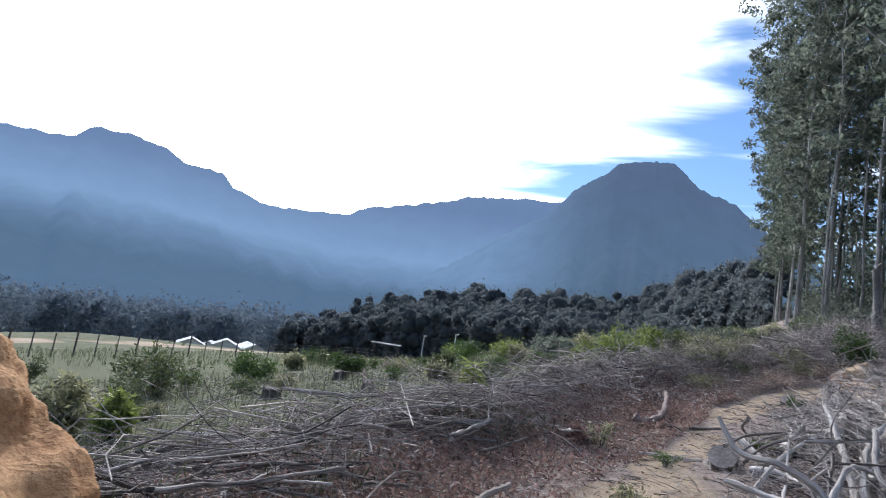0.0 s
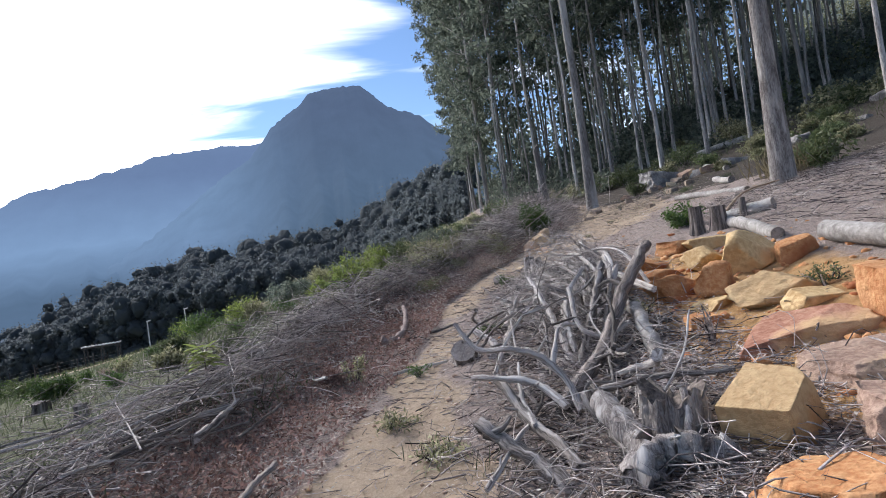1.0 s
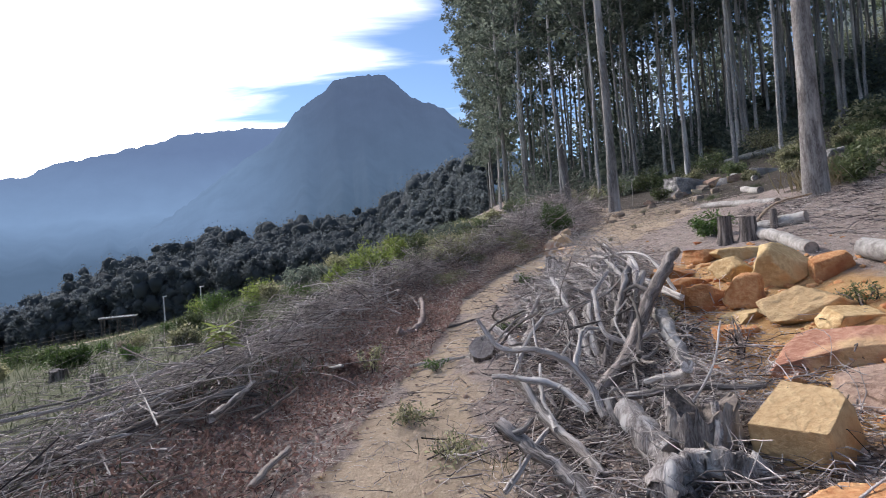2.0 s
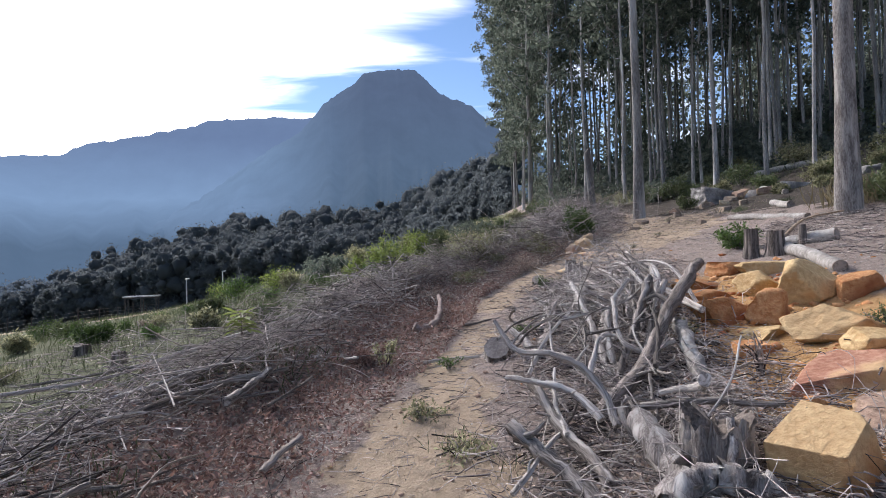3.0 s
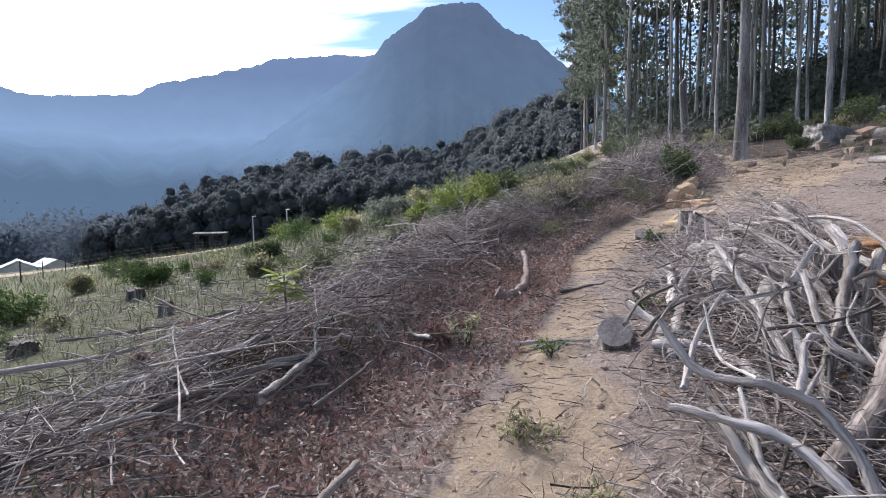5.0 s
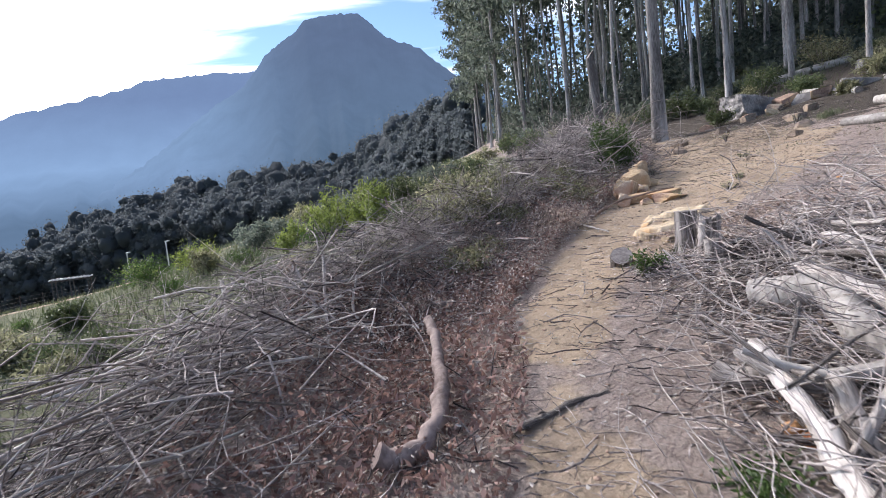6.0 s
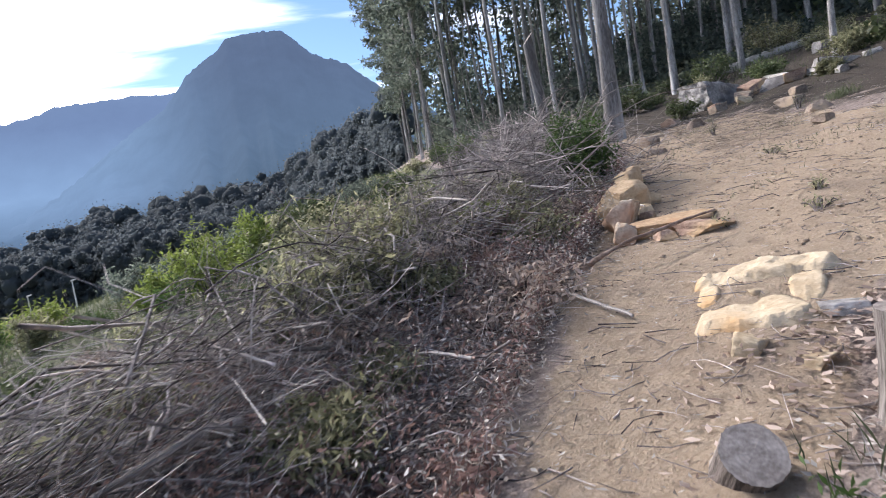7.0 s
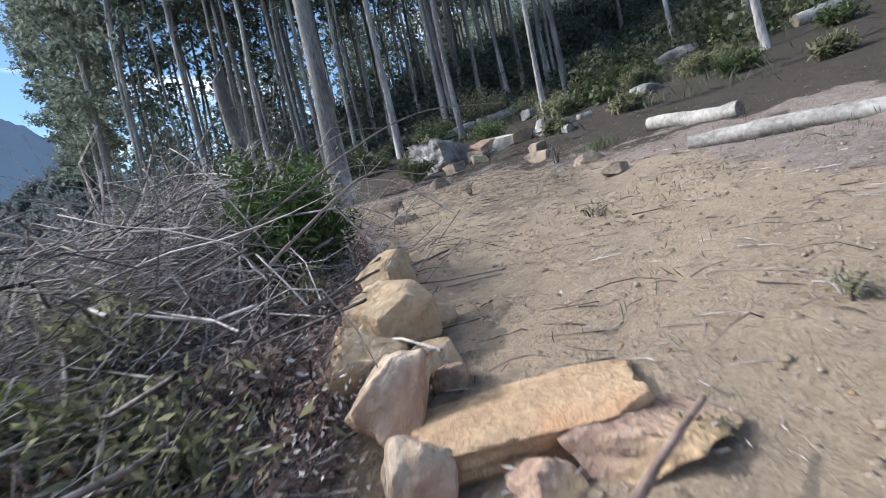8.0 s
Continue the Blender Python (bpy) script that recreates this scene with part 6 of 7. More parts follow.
# the nearest twigs of the heap, one by one
brush_heap = tagged(new("brush_heap"), "long heap of cut brush beside the track", "brush heap")
shapes = []
for k in range(14):
    ln = gs.uniform(0.5, 1.3)
    l = spline([(-ln / 2, 0, 0), (-ln / 6, gs.normal(0, 0.05), gs.normal(0, 0.03)), (ln / 5, gs.normal(0, 0.06), gs.normal(0, 0.03)), (ln / 2, gs.normal(0, 0.05), 0)], 7)
    pieces = [tube(l, (gs.uniform(0.005, 0.009), 0.002), 5)]
    for _ in range(2):
        i = int(gs.integers(2, 5))
        pieces.append(tube(spline([l[i], l[i] + (0.1, gs.normal(0, 0.06), gs.normal(0, 0.05)), l[i] + (0.24, gs.normal(0, 0.14), gs.normal(0, 0.1))], 4), (0.0035, 0.0015), 4))
    v, f = join(pieces)
    shapes.append(mesh("twig", v, f, (TWIG, PALE_TWIG)[k % 2]))
for k in range(300):
    y = gs.uniform(3, 12)
    x = float(crest(y)) - 0.3 + gs.normal(0, 0.34)
    ob = part("twig", shapes[k % 14], brush_heap)
    ob.matrix_basis = pose(x, y, float(ground_height(x, y)) + gs.uniform(0.03, 0.24), gs.uniform(0, 360), gs.normal(0, 9), 76 + gs.normal(0, 48))


# ---- shrubs, seedlings and grass ----
shrub(2.66, 13.6, 1.0, 1.0, GREEN_LEAF, "dense dark green shrub beside the track", 1, 34, 300, 0.05, dz=-0.15)
for k, (x, y, w, h, lf) in enumerate(((0.15, 11.3, 1.1, 0.8, OLIVE_LEAF), (0.05, 11.5, 0.8, 0.9, OLIVE_LEAF), (0.7, 12.2, 0.9, 0.65, OLIVE_LEAF), (-0.6, 12.1, 0.9, 0.7, SHRUB_LEAF), (-0.1, 10.6, 0.7, 0.45, OLIVE_LEAF), (-0.35, 12.3, 1.0, 0.6, OLIVE_LEAF), (-0.6, 10.9, 0.9, 0.45, SHRUB_LEAF),
                                      (0.3, 13.4, 1.2, 0.6, OLIVE_LEAF), (1.4, 13.2, 0.8, 0.45, OLIVE_LEAF), (-0.6, 14.2, 1.3, 0.6, SHRUB_LEAF), (-1.2, 9.6, 0.7, 0.35, SHRUB_LEAF), (1.22, 12.2, 0.4, 0.2, LIME_LEAF), (0.0, 9.75, 0.5, 0.16, OLIVE_LEAF), (0.25, 10.15, 0.4, 0.14, OLIVE_LEAF), (-0.75, 9.9, 0.7, 0.3, OLIVE_LEAF), (0.5, 11.5, 0.6, 0.4, OLIVE_LEAF), (0.2, 10.8, 0.6, 0.4, OLIVE_LEAF), (0.55, 10.9, 0.5, 0.25, OLIVE_LEAF))):
    shrub(x, y, w, h, lf, "wilting olive-green shrub growing through the brush heap", 10 + k if k < 11 else 800 + k, 26, 120, 0.052, 0.3)
for k in range(22):
    y = gs.uniform(8.6, 15.5)
    x = float(crest(y)) + gs.normal(0.15, 0.5)
    shrub(x, y, gs.uniform(0.5, 0.9), gs.uniform(0.14, 0.32), (OLIVE_LEAF, DRY_LEAF, OLIVE_LEAF, DRY_LEAF)[k % 4], ("wilted olive foliage lying on the brush heap", "withered brown foliage lying on the brush heap", "wilted olive foliage lying on the brush heap", "withered brown foliage lying on the brush heap")[k % 4], 150 + k, 16, 60, 0.05, 0.6)
for k in range(18):
    y = gs.uniform(10.6, 12.9)
    x = min(float(np.interp(y, (10.3, 12.9), (0.8, 1.35))) + gs.normal(0, 0.3), 1.5, float(trail_sides(y)[0]) - 0.4)
    w = gs.uniform(0.4, 0.75)
    shrub(x, y, w, gs.uniform(0.12, 0.28), (OLIVE_LEAF, DRY_LEAF, RED_LEAF, OLIVE_LEAF)[k % 4], ("wilted olive foliage on the brush heap", "withered brown foliage on the brush heap", "withered rust-brown foliage on the brush heap", "wilted olive foliage on the brush heap")[k % 4], 320 + k, 20, 40, 0.042, 0.4)
for k, (x, y, w, h) in enumerate(((-2.2, 16.8, 1.3, 1.2), (-3.3, 17.6, 0.8, 0.7), (-1.2, 15.6, 0.5, 1.2), (-1.6, 17.4, 1.0, 1.1))):
    shrub(x, y, w, h, LIME_LEAF, "bright green young shrub behind the brush heap", 30 + k, 20, 80, 0.10, -0.2)
for k, (x, y, w, h, lf) in enumerate(((-9.1, 7.45, 1.8, 0.95, SHRUB_LEAF), (-9.8, 10.6, 1.4, 0.75, GREEN_LEAF), (-8.7, 13.1, 1.1, 0.6, GREEN_LEAF), (-6.3, 3.97, 0.9, 0.8, OLIVE_LEAF), (-5.75, 4.2, 0.4, 0.5, LIME_LEAF), (-9.0, 22.5, 2.0, 1.0, GREEN_LEAF),
                                      (-6.6, 20.5, 1.5, 0.9, LIME_LEAF), (-5.6, 18.2, 0.9, 0.8, OLIVE_LEAF), (-13.5, 19.0, 1.2, 0.7, SHRUB_LEAF), (-11.5, 14.5, 0.8, 0.5, OLIVE_LEAF), (-6.3, 14.2, 0.8, 0.5, SHRUB_LEAF), (-14.5, 12.0, 1.0, 0.6, OLIVE_LEAF), (-16, 9.2, 1.2, 0.8, SHRUB_LEAF), (-5.2, 11.5, 0.7, 0.4, OLIVE_LEAF), (-18, 24, 1.6, 0.9, GREEN_LEAF), (-12, 28, 1.6, 1.0, LIME_LEAF))):
    shrub(x, y, w, h, lf, "low green shrub in the dry grass", 50 + k, 18, 90, 0.10, -0.1)
shrub(3.9, 8.35, 0.6, 0.38, GREEN_LEAF, "small green shrub on the bank", 80, 14, 90, 0.06)
shrub(7.65, 10.4, 1.3, 0.6, SHRUB_LEAF, "green shrub at the foot of the rough-barked tree", 81, 18, 90, 0.10)
for k, (x, y, w, h) in enumerate(((11.5, 24.0, 1.6, 1.1), (14.0, 24.5, 2.0, 1.3), (17.0, 21.5, 1.6, 1.0), (12.8, 18.0, 0.9, 0.5), (19.5, 19.0, 1.8, 1.2), (10.0, 22.6, 1.0, 0.7), (15.5, 17.2, 1.0, 0.6), (22.0, 22.0, 2.2, 1.4), (9.2, 24.8, 1.3, 1.0), (10.2, 16.4, 0.7, 0.3), (11.4, 15.0, 0.9, 0.35), (12.6, 16.4, 0.8, 0.4), (13.8, 14.4, 0.8, 0.35), (11.8, 19.4, 1.1, 0.5), (14.6, 19.6, 1.2, 0.6), (9.6, 17.6, 0.6, 0.25), (10.8, 20.8, 1.2, 0.6), (13.0, 20.6, 1.1, 0.5), (16.4, 15.4, 1.0, 0.45), (10.6, 13.4, 0.6, 0.25))):
    shrub(x, y, w, h, (SHRUB_LEAF, OLIVE_LEAF)[k % 2], ("green undergrowth shrub on the shaded slope", "olive undergrowth shrub on the shaded slope")[k % 2], 250 + k, 16, 90, 0.11)
shrub(7.4, 19.2, 0.8, 0.5, SHRUB_LEAF, "small green shrub on the bank", 82, 14, 80, 0.08)
shrub(1.16, 8.52, 0.32, 0.2, GREEN_LEAF, "low green weed beside the track", 83, 12, 60, 0.032)
shrub(-0.16, 5.60, 0.3, 0.10, GREEN_LEAF, "low green weed on the track", 84, 10, 30, 0.03)
shrub(0.62, 6.32, 0.4, 0.12, GREEN_LEAF, "low green weed beside the stump", 85, 10, 40, 0.035)
shrub(-0.05, 3.75, 0.5, 0.09, OLIVE_LEAF, "low dry weed on the track", 86, 12, 22, 0.045)
shrub(-0.35, 4.5, 0.5, 0.05, OLIVE_LEAF, "flat dry weed on the track", 87, 12, 22, 0.045)
shrub(-0.82, 5.84, 0.3, 0.4, OLIVE_LEAF, "thin green sapling in the leaf litter", 88, 8, 40, 0.04)
shrub(-1.08, 5.94, 0.27, 0.2, RED_LEAF, "rust-red dead shrub in the leaf litter", 89, 26, 90, 0.035)
shrub(1.85, 5.0, 0.3, 0.25, OLIVE_LEAF, "thin dry weed between the rocks", 90, 9, 16, 0.03)
shrub(1.98, 4.05, 0.3, 0.3, DRY_LEAF, "thin dry weed between the rocks", 91, 10, 14, 0.03)
shrub(3.0, 4.25, 0.4, 0.16, SHRUB_LEAF, "green weed between the rocks", 92, 10, 40, 0.03)
shrub(2.55, 2.7, 0.4, 0.12, SHRUB_LEAF, "green weed between the rocks", 93, 10, 40, 0.03)
for k, (x, y, h) in enumerate(((2.93, 10.65, 0.09), (3.2, 10.95, 0.07), (2.5, 11.02, 0.07), (4.2, 12.6, 0.07), (3.1, 13.1, 0.12), (6.6, 15.0, 0.25), (5.4, 15.2, 0.2))):
    shrub(x, y, 0.2, h, OLIVE_LEAF, "small green tuft on the bare track", 100 + k, 9, 12, 0.026)
for k in range(44):
    y = gs.uniform(5.0, 24.0)
    x = float(crest(y)) - 2.0 - 11 * gs.random() ** 1.3
    w = gs.uniform(0.3, 0.95)
    shrub(x, y, w, w * gs.uniform(0.4, 0.75), (SHRUB_LEAF, OLIVE_LEAF, GREEN_LEAF, DRY_LEAF)[k % 4], ("low green shrub in the dry grass", "low olive shrub in the dry grass", "low green shrub in the dry grass", "withered brown shrub in the dry grass")[k % 4], 240 + k, 13, 60, 0.06, -0.1)
for k in range(46):
    x, y = gs.uniform(-6.5, 4.6), gs.uniform(23, 44)
    shrub(x, y, gs.uniform(1.0, 2.2), gs.uniform(0.5, 1.1), (GUM_LEAF, SHRUB_LEAF, OLIVE_LEAF)[k % 3], ("dark scrub below the edge of the plantation", "green scrub on the brow of the slope", "dry olive scrub on the brow of the slope")[k % 3], 200 + k, 20, 90, 0.13)
gh = np.random.default_rng(77)
for k in range(26):
    x, y = gh.uniform(6.5, 17), gh.uniform(20.5, 33)
    w = gh.uniform(0.5, 1.3)
    shrub(x, y, w, w * gh.uniform(0.4, 0.8), (OLIVE_LEAF, SHRUB_LEAF)[k % 2], ("dull olive shrub on the forest floor", "dark green shrub on the forest floor")[k % 2], 400 + k, 14, 60, 0.08)
for name, count, leaf, label in (("hillside_scrub", 380, OLIVE_LEAF, "dull olive scrub on the hillside above the track"), ("hillside_bushes", 420, SHRUB_LEAF, "dark green bushes on the hillside above the track")):
    at, tall = [], []
    for k in range(count):
        az, d = radians(gh.uniform(32, 92)), 22 + 125 * gh.random() ** 1.4
        at.append((math.sin(az) * d, math.cos(az) * d)); tall.append(gh.uniform(0.5, 1.4) * (0.7 + d / 70))
    woods(name, at, tall, 260, 0.16, leaf, label, 70 + count, 0.15, 6, 0.55)


def seedling(x, y, high, label):
    """A single-stemmed seedling with a loose whorl of large leaves."""
    g = np.random.default_rng(8)
    base = new("seedling")
    l = spline([(0, 0, -0.05), (0.02, -0.01, high * 0.5), (0, 0, high)], 8)
    v, f = tube(l, (0.011, 0.006), 6)
    part("stem", mesh("stem", v, f, TWIG), base)
    for k in range(26):
        a, t = k * 2.4, 0.8 + 0.2 * k / 26
        at = np.array([0, 0, high * t])
        d = np.array([math.cos(a), math.sin(a), g.uniform(-0.45, 0.75)])
        ln = g.uniform(0.12, 0.2)
        s = np.array([-math.sin(a), math.cos(a), 0]) * ln * 0.24
        q = [at + d * 0.03, at + d * ln * 0.45 + s, at + d * ln * 0.8 + s * 0.8 - (0, 0, 0.01), at + d * ln * 1.1 - (0, 0, 0.035), at + d * ln * 0.8 - s * 0.8 - (0, 0, 0.01), at + d * ln * 0.45 - s, at + d * ln * 0.5 - (0, 0, 0.015)]
        part("leaf", mesh("leaf", q, [[0, 1, 6], [1, 2, 6], [2, 3, 6], [3, 4, 6], [4, 5, 6], [5, 0, 6]], LIME_LEAF), base)
    base.location = (x, y, float(slope_height(x, y)))
    return tagged(base, label, "seedling")


seedling(-2.15, 5.5, 0.85, "slender seedling with large yellow-green leaves")


def scatter(name, x, y, dz, size, mat, label, seed, droop=0.0, width=0.36, spread=1.0, flat=False, category="litter"):
    g = np.random.default_rng(seed)
    c = np.c_[x, y, ground_height(x, y) + dz]
    v, f = leaves(c, size, droop, spread, gen=g, width=width)
    if flat:
        q = v.reshape(-1, 4, 3)
        q[:, :, 2] = c[:, None, 2] + (q[:, :, 2] - c[:, None, 2]) * 0.4
        q[:, :, 2] = np.maximum(q[:, :, 2], c[:, None, 2] - 0.003)
        v = q.reshape(-1, 3)
    return tagged(new(name, mesh(name, v, f, mat, False)), label, category, kind="stuff")


gl = np.random.default_rng(55)
n = 36000
y = gl.uniform(-0.5, 16, n)
x = np.minimum(crest(y) + gl.normal(0.5, 0.75, n), trail_sides(y)[0] + 0.1 * gl.random(n))
scatter("leaf_litter", x, y, gl.uniform(0.004, 0.06, n), 0.034, DRY_LEAF, "dry brown leaves lying under the brush heap", 1, flat=True)
n = 20000
y = gl.uniform(2.0, 9.5, n)
x = np.minimum(crest(y) + gl.normal(0.85, 0.45, n), trail_sides(y)[0] + 0.15 * gl.random(n))
scatter("rust_leaves", x, y, 0.004 + 0.1 * gl.random(n) ** 1.5, 0.047, RED_LEAF, "rust-brown dead leaves on the flank of the brush heap", 2, flat=False)
n = 26000
y = gl.uniform(8.5, 14.5, n)
x = np.minimum(crest(y) + gl.normal(0.55, 0.6, n), trail_sides(y)[0] + 0.1 * gl.random(n))
scatter("brush_leaves", x, y, 0.01 + 0.22 * gl.random(n) ** 1.5, 0.027, RED_LEAF, "withered leaves among the cut brush", 13)
n = 9000
y = gl.uniform(8.0, 14.0, n)
x = np.minimum(crest(y) + gl.normal(0.8, 0.55, n), trail_sides(y)[0] + 0.2 * gl.random(n))
scatter("bleached_leaves", x, y, 0.01 + 0.24 * gl.random(n) ** 2, 0.025, PALE_LEAF, "bleached leaves among the cut brush", 14)
n = 18000
y = gl.uniform(1, 15, n)
x = crest(y) + gl.normal(0.45, 0.75, n)
scatter("pale_leaves", x, y, 0.01 + 0.1 * gl.random(n) ** 2, 0.038, PALE_LEAF, "bleached leaves and bark flakes on the brush heap", 3, flat=True)
n = 21000
y = gl.uniform(1.6, 9.5, n)
x = np.interp(y, (2, 5, 9.5), (1.15, 1.4, 2.3)) + gl.normal(0, 0.45, n)
scatter("bark_litter", x, y, gl.uniform(0.004, 0.04, n), 0.05, DRY_LEAF, "dry leaves and bark between wood pile and rocks", 4, flat=True, width=0.45)
n = 17000
y = gl.uniform(1.4, 9.0, n)
x = np.interp(y, (2, 5, 9.5), (1.3, 1.5, 2.2)) + gl.normal(0, 0.45, n)
scatter("bark_flakes", x, y, gl.uniform(0.006, 0.05, n), 0.04, PALE_LEAF, "bleached bark flakes round the wood pile", 12, flat=True)
n = 800
y = gl.uniform(1.8, 20, n)
a, b = trail_sides(y)
x = a + (b - a) * gl.random(n)
scatter("track_litter", x, y, gl.uniform(0.002, 0.006, n), 0.024, DRY_LEAF, "scattered dry leaves on the sandy track", 5, flat=True)
n = 1800
y = gl.uniform(1.8, 20, n)
a, b = trail_sides(y)
x = a + (b - a) * gl.random(n)
aa = gl.uniform(0, 6.28, n)
sticks("track_twigs", np.c_[x, y, ground_height(x, y) + 0.008], np.c_[np.cos(aa), np.sin(aa), 0 * aa], gl.uniform(0.04, 0.3, n), gl.uniform(0.0015, 0.004, n), TWIG, "small twigs scattered on the sandy track", 6, bend=0.2)
n = 5500
y = gl.uniform(4.2, 10.3, n)
x = 4.0 + gl.random(n) ** 0.8 * 6
aa = gl.uniform(0, 6.28, n)
sticks("slash", np.c_[x, y, ground_height(x, y) + gl.uniform(0, 0.07, n)], np.c_[np.cos(aa), np.sin(aa), gl.normal(0, 0.1, n)], gl.uniform(0.05, 0.38, n), 0.0015 + 0.007 * gl.random(n) ** 2, TWIG, "pale felling slash and chippings on the bank", 7, sides=3, seg=4, bend=0.15, forks=1)
n = 8000
y = gl.uniform(4.2, 10.6, n)
x = 3.6 + 5.5 * gl.random(n)
scatter("bank_chips", x, y, gl.uniform(0.003, 0.03, n), 0.036, PALE_LEAF, "bleached bark chips and leaves on the bank", 64, flat=True, width=0.4)
n = 3000
y = gl.uniform(13, 34, n)
x = 8 + gl.random(n) * 20
aa = gl.uniform(0, 6.28, n)
sticks("bank_slash", np.c_[x, y, ground_height(x, y) + gl.uniform(0, 0.12, n)], np.c_[np.cos(aa), np.sin(aa), gl.normal(0, 0.12, n)], gl.uniform(0.1, 0.5, n), 0.002 + 0.005 * gl.random(n) ** 2, DARK_WOOD, "felling slash on the bank below the trees", 8, sides=3, seg=5, bend=0.3)
n = 26000
y = gl.uniform(1.0, 30, n)
x = np.maximum(crest(y) - 0.9 - 13 * gl.random(n) ** 1.6, -22)
clump = 0.5 + 0.5 * wave(x, y, 1.7)
keep = gl.random(n) < 0.25 + 0.75 * clump
scatter("dry_grass", x[keep], y[keep], 0.0, 0.19, GRASS, "dry olive grass on the felled slope", 9, -2.6, 0.06, 0.6, category="grass")
n = 9000
y = gl.uniform(14, 30, n)
x = 9.5 + 22 * gl.random(n)
keep = wave(x, y, 0.5) + gl.normal(0, 0.5, n) > 0.0
scatter("slope_grass", x[keep], y[keep], 0.0, 0.22, GRASS, "thin green grass on the shaded slope below the trees", 17, -2.2, 0.09, 0.8, category="grass")
n = 4500
y = gl.uniform(0.8, 6.0, n)
x = crest(y) + gl.uniform(-2.2, 0.7, n)
keep = wave(x, y, 1.4) + gl.normal(0, 0.4, n) > 0.15
scatter("heap_grass", x[keep], y[keep], 0.0, 0.15, GRASS, "thin olive grass growing through the brush", 16, -2.2, 0.07, 0.8, category="grass")
n = 9000
y = gl.uniform(14, 60, n)
x = -4 - 34 * gl.random(n)
scatter("field_grass", x, y, 0.0, 0.32, GRASS, "rough grass on the lower slope", 10, -2.4, 0.08, 0.7, category="grass")
n = 5000
y = gl.uniform(1.5, 26, n)
x = crest(y) - 0.6 - 11 * gl.random(n)
aa = gl.uniform(0, 6.28, n)
sticks("field_slash", np.c_[x, y, ground_height(x, y) + gl.uniform(0, 0.05, n)], np.c_[np.cos(aa), np.sin(aa), gl.normal(0, 0.15, n)], gl.uniform(0.1, 0.8, n), gl.uniform(0.002, 0.009, n), TWIG, "felling slash scattered in the dry grass", 11, sides=3, seg=3)
for k, (cx, cy, m, h) in enumerate(((7.3, 10.9, 260, 0.5), (6.9, 14.6, 240, 0.13), (7.9, 14.4, 200, 0.13), (0.3, 3.4, 50, 0.1), (-0.1, 3.9, 60, 0.1), (1.35, 8.75, 26, 0.13))):
    scatter("grass_tuft", cx + gl.normal(0, 0.25 if h > 0.2 else 0.1, m), cy + gl.normal(0, 0.25 if h > 0.2 else 0.1, m), 0.0, h, STRAW if k < 1 else GRASS, "dry straw-coloured grass tuft" if k < 1 else "short olive grass tuft", 20 + k, -2.2, 0.05, 0.7, category="grass")
n = 1500
y = gl.uniform(8.5, 19, n)
x = np.interp(y, (8.5, 11, 19), (2, 3.4, 6)) + gl.normal(0, 1.8, n)
ok = x > trail_sides(y)[0] + 0.1
x, y = x[ok], y[ok]
n = len(x)
aa = gl.uniform(0, 6.28, n)
sticks("bank_twigs", np.c_[x, y, ground_height(x, y) + 0.006], np.c_[np.cos(aa), np.sin(aa), 0 * aa], gl.uniform(0.02, 0.22, n), gl.uniform(0.0012, 0.004, n), TWIG, "small dark twigs scattered on the bare dirt", 61, bend=0.25)
n = 18000
y = gl.uniform(8.5, 20, n)
x = np.maximum(np.interp(y, (8.5, 11, 19), (2, 3.4, 6)) + gl.normal(0, 1.8, n), trail_sides(y)[0] + 0.1)
scatter("bank_litter", x, y, gl.uniform(0.002, 0.01, n), 0.026, DRY_LEAF, "dry leaf crumbs on the bare dirt", 62, flat=True)
n = 7000
y = gl.uniform(11.5, 20, n)
x = np.interp(y, (11.5, 20), (4.6, 8.0)) + gl.normal(0, 1.5, n)
keep = (wave(x, y, 1.5) + gl.normal(0, 0.25, n) > 0.45) & (x > trail_sides(y)[0] + 0.5)
scatter("bank_grass", x[keep], y[keep], 0.0, 0.055, GRASS, "short sparse grass on the bare bank", 63, -2.0, 0.08, 0.9, category="grass")
# clods of dry dirt on the bare bank
n = 9000
y = gl.uniform(8.5, 17, n)
x = np.interp(y, (8.5, 11, 17), (2, 3.4, 5.6)) + gl.normal(0, 1.5, n)
ok = (x > trail_sides(y)[0] + 0.1) & (wave(x, y, 0.9) + gl.normal(0, 0.4, n) > 0.1)
x, y = x[ok], y[ok]
n = len(x)
v0, f0 = ico(1)
r = 0.004 + 0.013 * gl.random(n) ** 3
v = v0[None] * r[:, None, None] * gl.uniform(0.65, 1.35, (n, len(v0), 1)) * (1, 1, 0.6) + np.c_[x, y, ground_height(x, y)][:, None]
tagged(new("dirt_clods", mesh("dirt_clods", v.reshape(-1, 3), (f0[None] + (np.arange(n) * len(v0))[:, None, None]).reshape(-1, 3), material("dry_clod", (0.24, 0.185, 0.135), (0.42, 0.335, 0.25), 8, 40), False)), "dry clods of sandy dirt on the bank", "clods", kind="stuff")
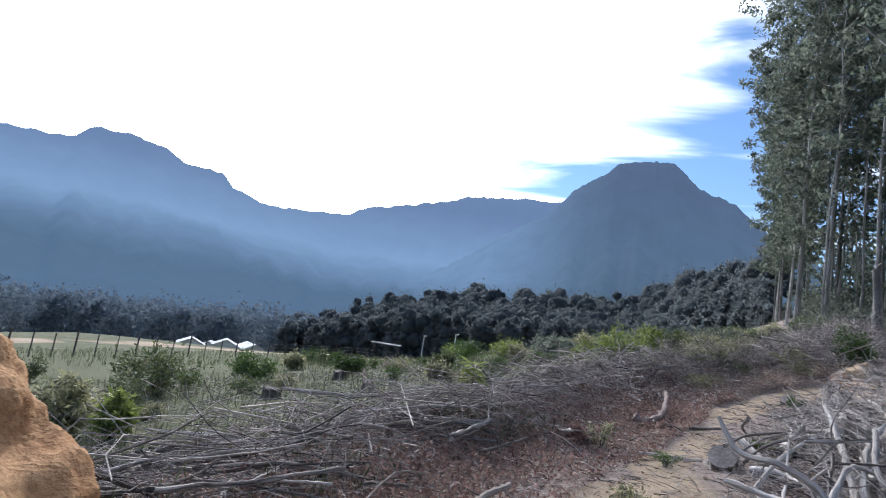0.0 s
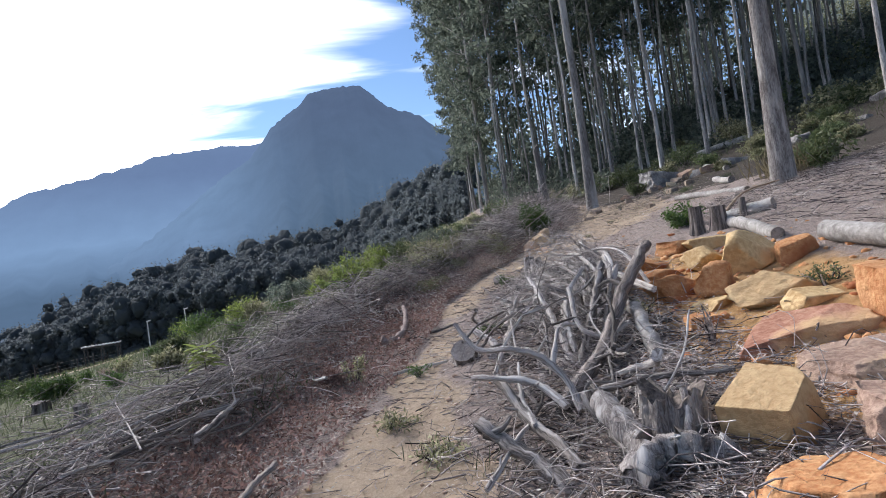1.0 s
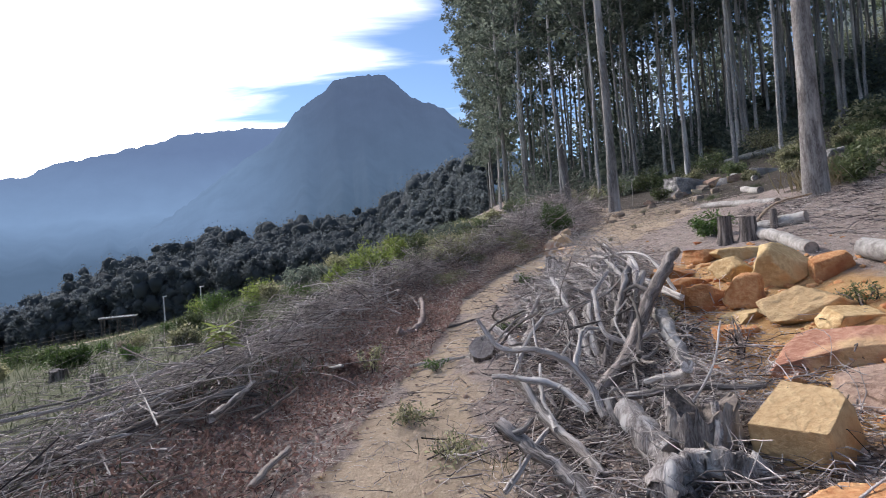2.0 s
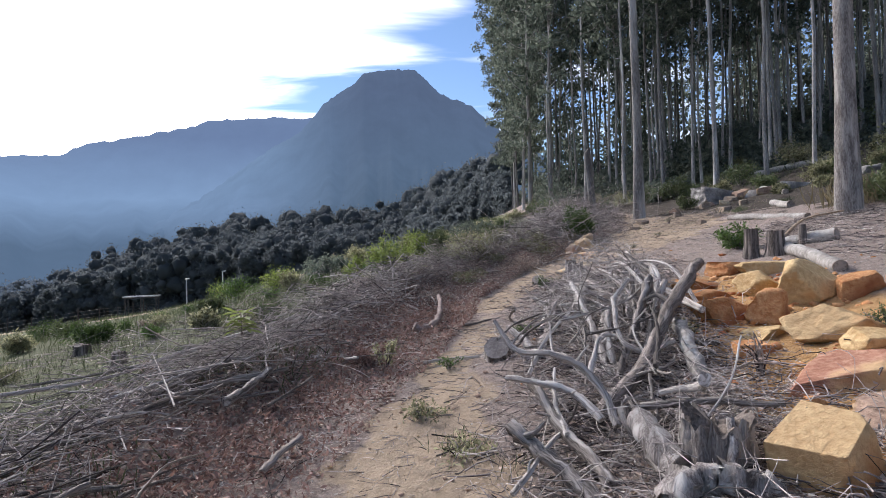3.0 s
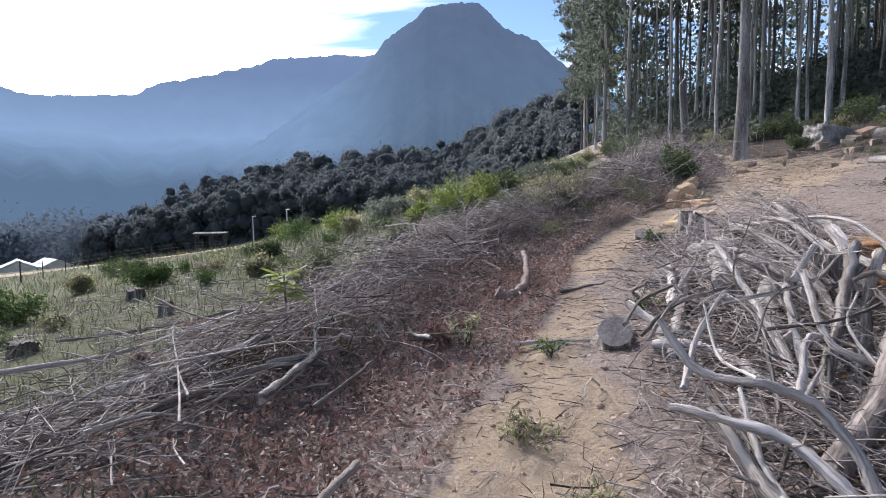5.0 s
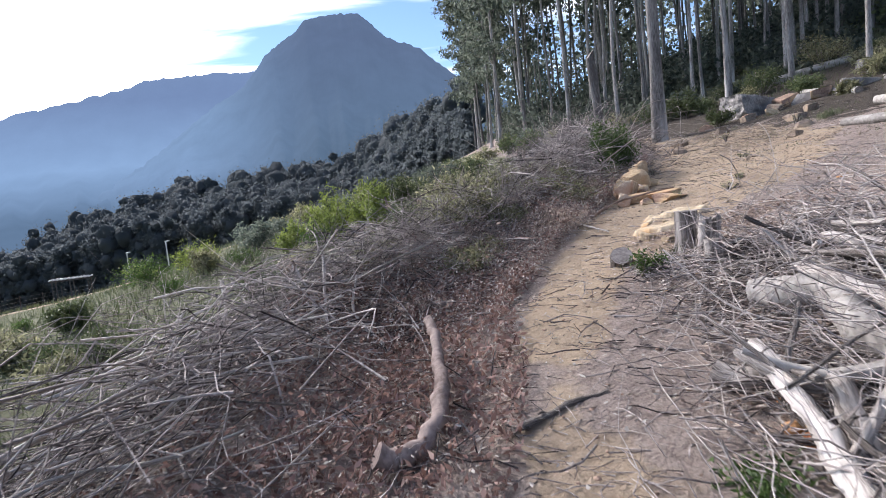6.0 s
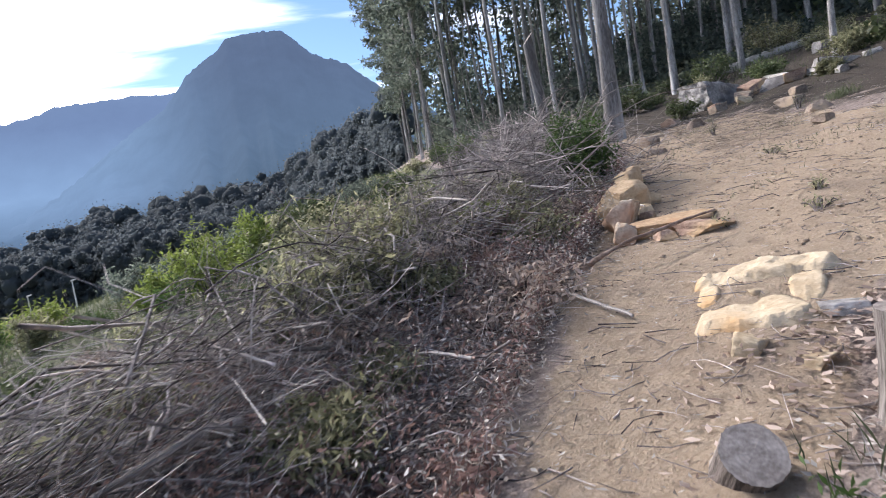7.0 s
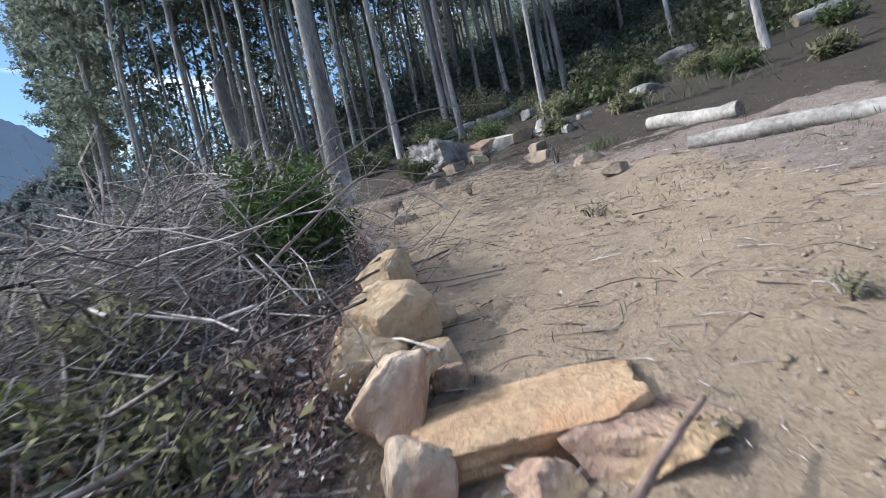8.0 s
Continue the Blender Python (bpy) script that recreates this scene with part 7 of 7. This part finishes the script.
# pebbles and crumbs of rock
n = 900
y = gl.uniform(2, 20, n)
a, b = trail_sides(y)
x = a - 0.2 + (b - a + 1.2) * gl.random(n)
v0, f0 = ico(1)
r = gl.uniform(0.004, 0.02, n) * np.where(gl.random(n) < 0.06, 2.0, 1) * np.where(y > 8.5, 0.5, 1)
v = v0[None] * r[:, None, None] * gl.uniform(0.7, 1.3, (n, len(v0), 1)) * (1, 1, 0.6) + np.c_[x, y, ground_height(x, y)][:, None]
tagged(new("pebbles", mesh("pebbles", v.reshape(-1, 3), (f0[None] + (np.arange(n) * len(v0))[:, None, None]).reshape(-1, 3), PINK_ROCK, False)), "small pinkish stones on the track", "pebbles", kind="stuff")
n = 500
x, y = 2.7 + gl.normal(0, 0.7, n), 5.0 + gl.normal(0, 1.3, n)
r = gl.uniform(0.008, 0.05, n) ** 1.0
v = v0[None] * r[:, None, None] * gl.uniform(0.6, 1.4, (n, len(v0), 1)) * (1, 1, 0.7) + np.c_[x, y, ground_height(x, y)][:, None]
tagged(new("rock_rubble", mesh("rock_rubble", v.reshape(-1, 3), (f0[None] + (np.arange(n) * len(v0))[:, None, None]).reshape(-1, 3), ORANGE_ROCK, False)), "orange sandstone rubble between the rocks", "rubble", kind="stuff")


# ---- the valley side: fence, lamps, pergola and houses ----
def bearing(az, d):
    return -math.sin(radians(az)) * d, math.cos(radians(az)) * d


fence = tagged(new("fence"), "dark post and wire fence across the slope", "fence")
tops = []
line = [bearing(a, d) for a, d in ((66, 31), (61, 32), (56, 34), (51, 37), (46.5, 42), (42, 48), (37, 55), (32, 62), (28.5, 70))]
fine = spline([(x, y, 0) for x, y in line], 27)
for k, (x, y, _) in enumerate(fine):
    z = float(slope_height(x, y))
    h = 1.15 if k % 3 else 1.35
    v, f = tube(np.array([(x, y, z - 0.2), (x + 0.02, y, z + h)]), (0.05 if k % 3 == 0 else 0.035, 0.045 if k % 3 == 0 else 0.03), 7, 0.03)
    part("post", mesh("post", v, f, POST), fence)
    tops.append((x, y, z))
for h in (0.4, 0.7, 1.0):
    v, f = tube(np.array([(x, y, z + h) for x, y, z in tops]), (0.008, 0.008), 4)
    part("wire", mesh("wire", v, f, WIRE), fence)


def lamp_post(x, y, high):
    base = tagged(new("street_lamp"), "slim pale lamp post on the valley road", "street lamp", "lamp posts on the valley road")
    z = float(slope_height(x, y))
    v, f = tube(np.array([(0, 0, -0.3), (0, 0, high)]), (0.11, 0.07), 8)
    part("pole", mesh("pole", v, f, LAMP_HEAD), base)
    v, f = tube(np.array([(-0.1, 0, high), (0.5, 0, high + 0.12)]), (0.1, 0.07), 6)
    part("lamp_head", mesh("lamp_head", v, f, LAMP_HEAD), base)
    base.location = (x, y, z)


for az, d in ((26.2, 92), (23.1, 86)):
    lamp_post(*bearing(az, d), 4.6)


def box_mesh(name, size, at, mat):
    x, y, z = (s / 2 for s in size)
    v = [(at[0] + i * x, at[1] + j * y, at[2] + k * z) for i in (-1, 1) for j in (-1, 1) for k in (-1, 1)]
    return mesh(name, v, [[0, 1, 3, 2], [4, 6, 7, 5], [0, 4, 5, 1], [2, 3, 7, 6], [0, 2, 6, 4], [1, 5, 7, 3]], mat, False)


def pergola(x, y, turn):
    base = tagged(new("pergola"), "small timber pergola beyond the fence", "pergola")
    for px in (-2, 0, 2):
        for py in (-1, 1):
            part("post", box_mesh("post", (0.14, 0.14, 2.6), (px, py, 1.2), POST), base)
    for py in (-1, 1):
        part("beam", box_mesh("beam", (4.6, 0.12, 0.2), (0, py, 2.58), POST), base)
    for k in range(11):
        part("slat", box_mesh("slat", (0.1, 2.8, 0.16), (-2.2 + k * 0.44, 0, 2.76), LAMP_HEAD), base)
    base.matrix_basis = pose(x, y, float(slope_height(x, y)), 0, 0, turn) @ Matrix.Scale(0.7, 4)


pergola(*bearing(29.8, 66), 20)


def house(x, y, turn, wide, deep, high, rise):
    """A low house with a pitched sheet roof, eaves, windows and a door."""
    base = tagged(new("house"), "low house with a white pitched sheet roof", "house", "houses in the valley")
    part("wall", box_mesh("wall", (wide, deep, high + 1), (0, 0, high / 2 - 0.5), HOUSE_WALL), base)
    e, t = 0.5, 0.18
    for s in (-1, 1):
        v = [(-wide / 2 - e, s * (deep / 2 + e), high - 0.15), (wide / 2 + e, s * (deep / 2 + e), high - 0.15), (wide / 2 + e, 0, high + rise), (-wide / 2 - e, 0, high + rise)]
        v += [(a, b, c + t) for a, b, c in v]
        part("roof", mesh("roof", v, [[0, 1, 2, 3], [4, 5, 6, 7], [0, 1, 5, 4], [1, 2, 6, 5], [2, 3, 7, 6], [3, 0, 4, 7]], ROOF, False), base)
    for s in (-1, 1):
        v = [(s * wide / 2, -deep / 2, high), (s * wide / 2, deep / 2, high), (s * wide / 2, 0, high + rise)]
        v += [(a - s * 0.2, b, c) for a, b, c in v]
        part("gable", mesh("gable", v, [[0, 1, 2], [3, 4, 5], [0, 1, 4, 3], [1, 2, 5, 4], [2, 0, 3, 5]], HOUSE_WALL, False), base)
    for px in (-wide * 0.3, wide * 0.28):
        w = part("window", box_mesh("window", (1.3, 0.1, 1.2), (px, -deep / 2 - 0.02, high * 0.55), ROOF), base)
        part("pane", box_mesh("pane", (1.1, 0.06, 1.0), (px, -deep / 2 - 0.06, high * 0.55), GLASS), w)
    part("door", box_mesh("door", (0.95, 0.1, 2.05), (0, -deep / 2 - 0.03, 1.02), POST), base)
    base.matrix_basis = pose(x, y, float(slope_height(x, y)), 0, 0, turn)


for az, d, turn, w in ((47.6, 160, -40, 5.5), (44.6, 156, -45, 6.0), (42.4, 176, -30, 8.0), (46.0, 186, -50, 6.0)):
    house(*bearing(az, d), turn, w, 6.0, 2.4, 1.5)
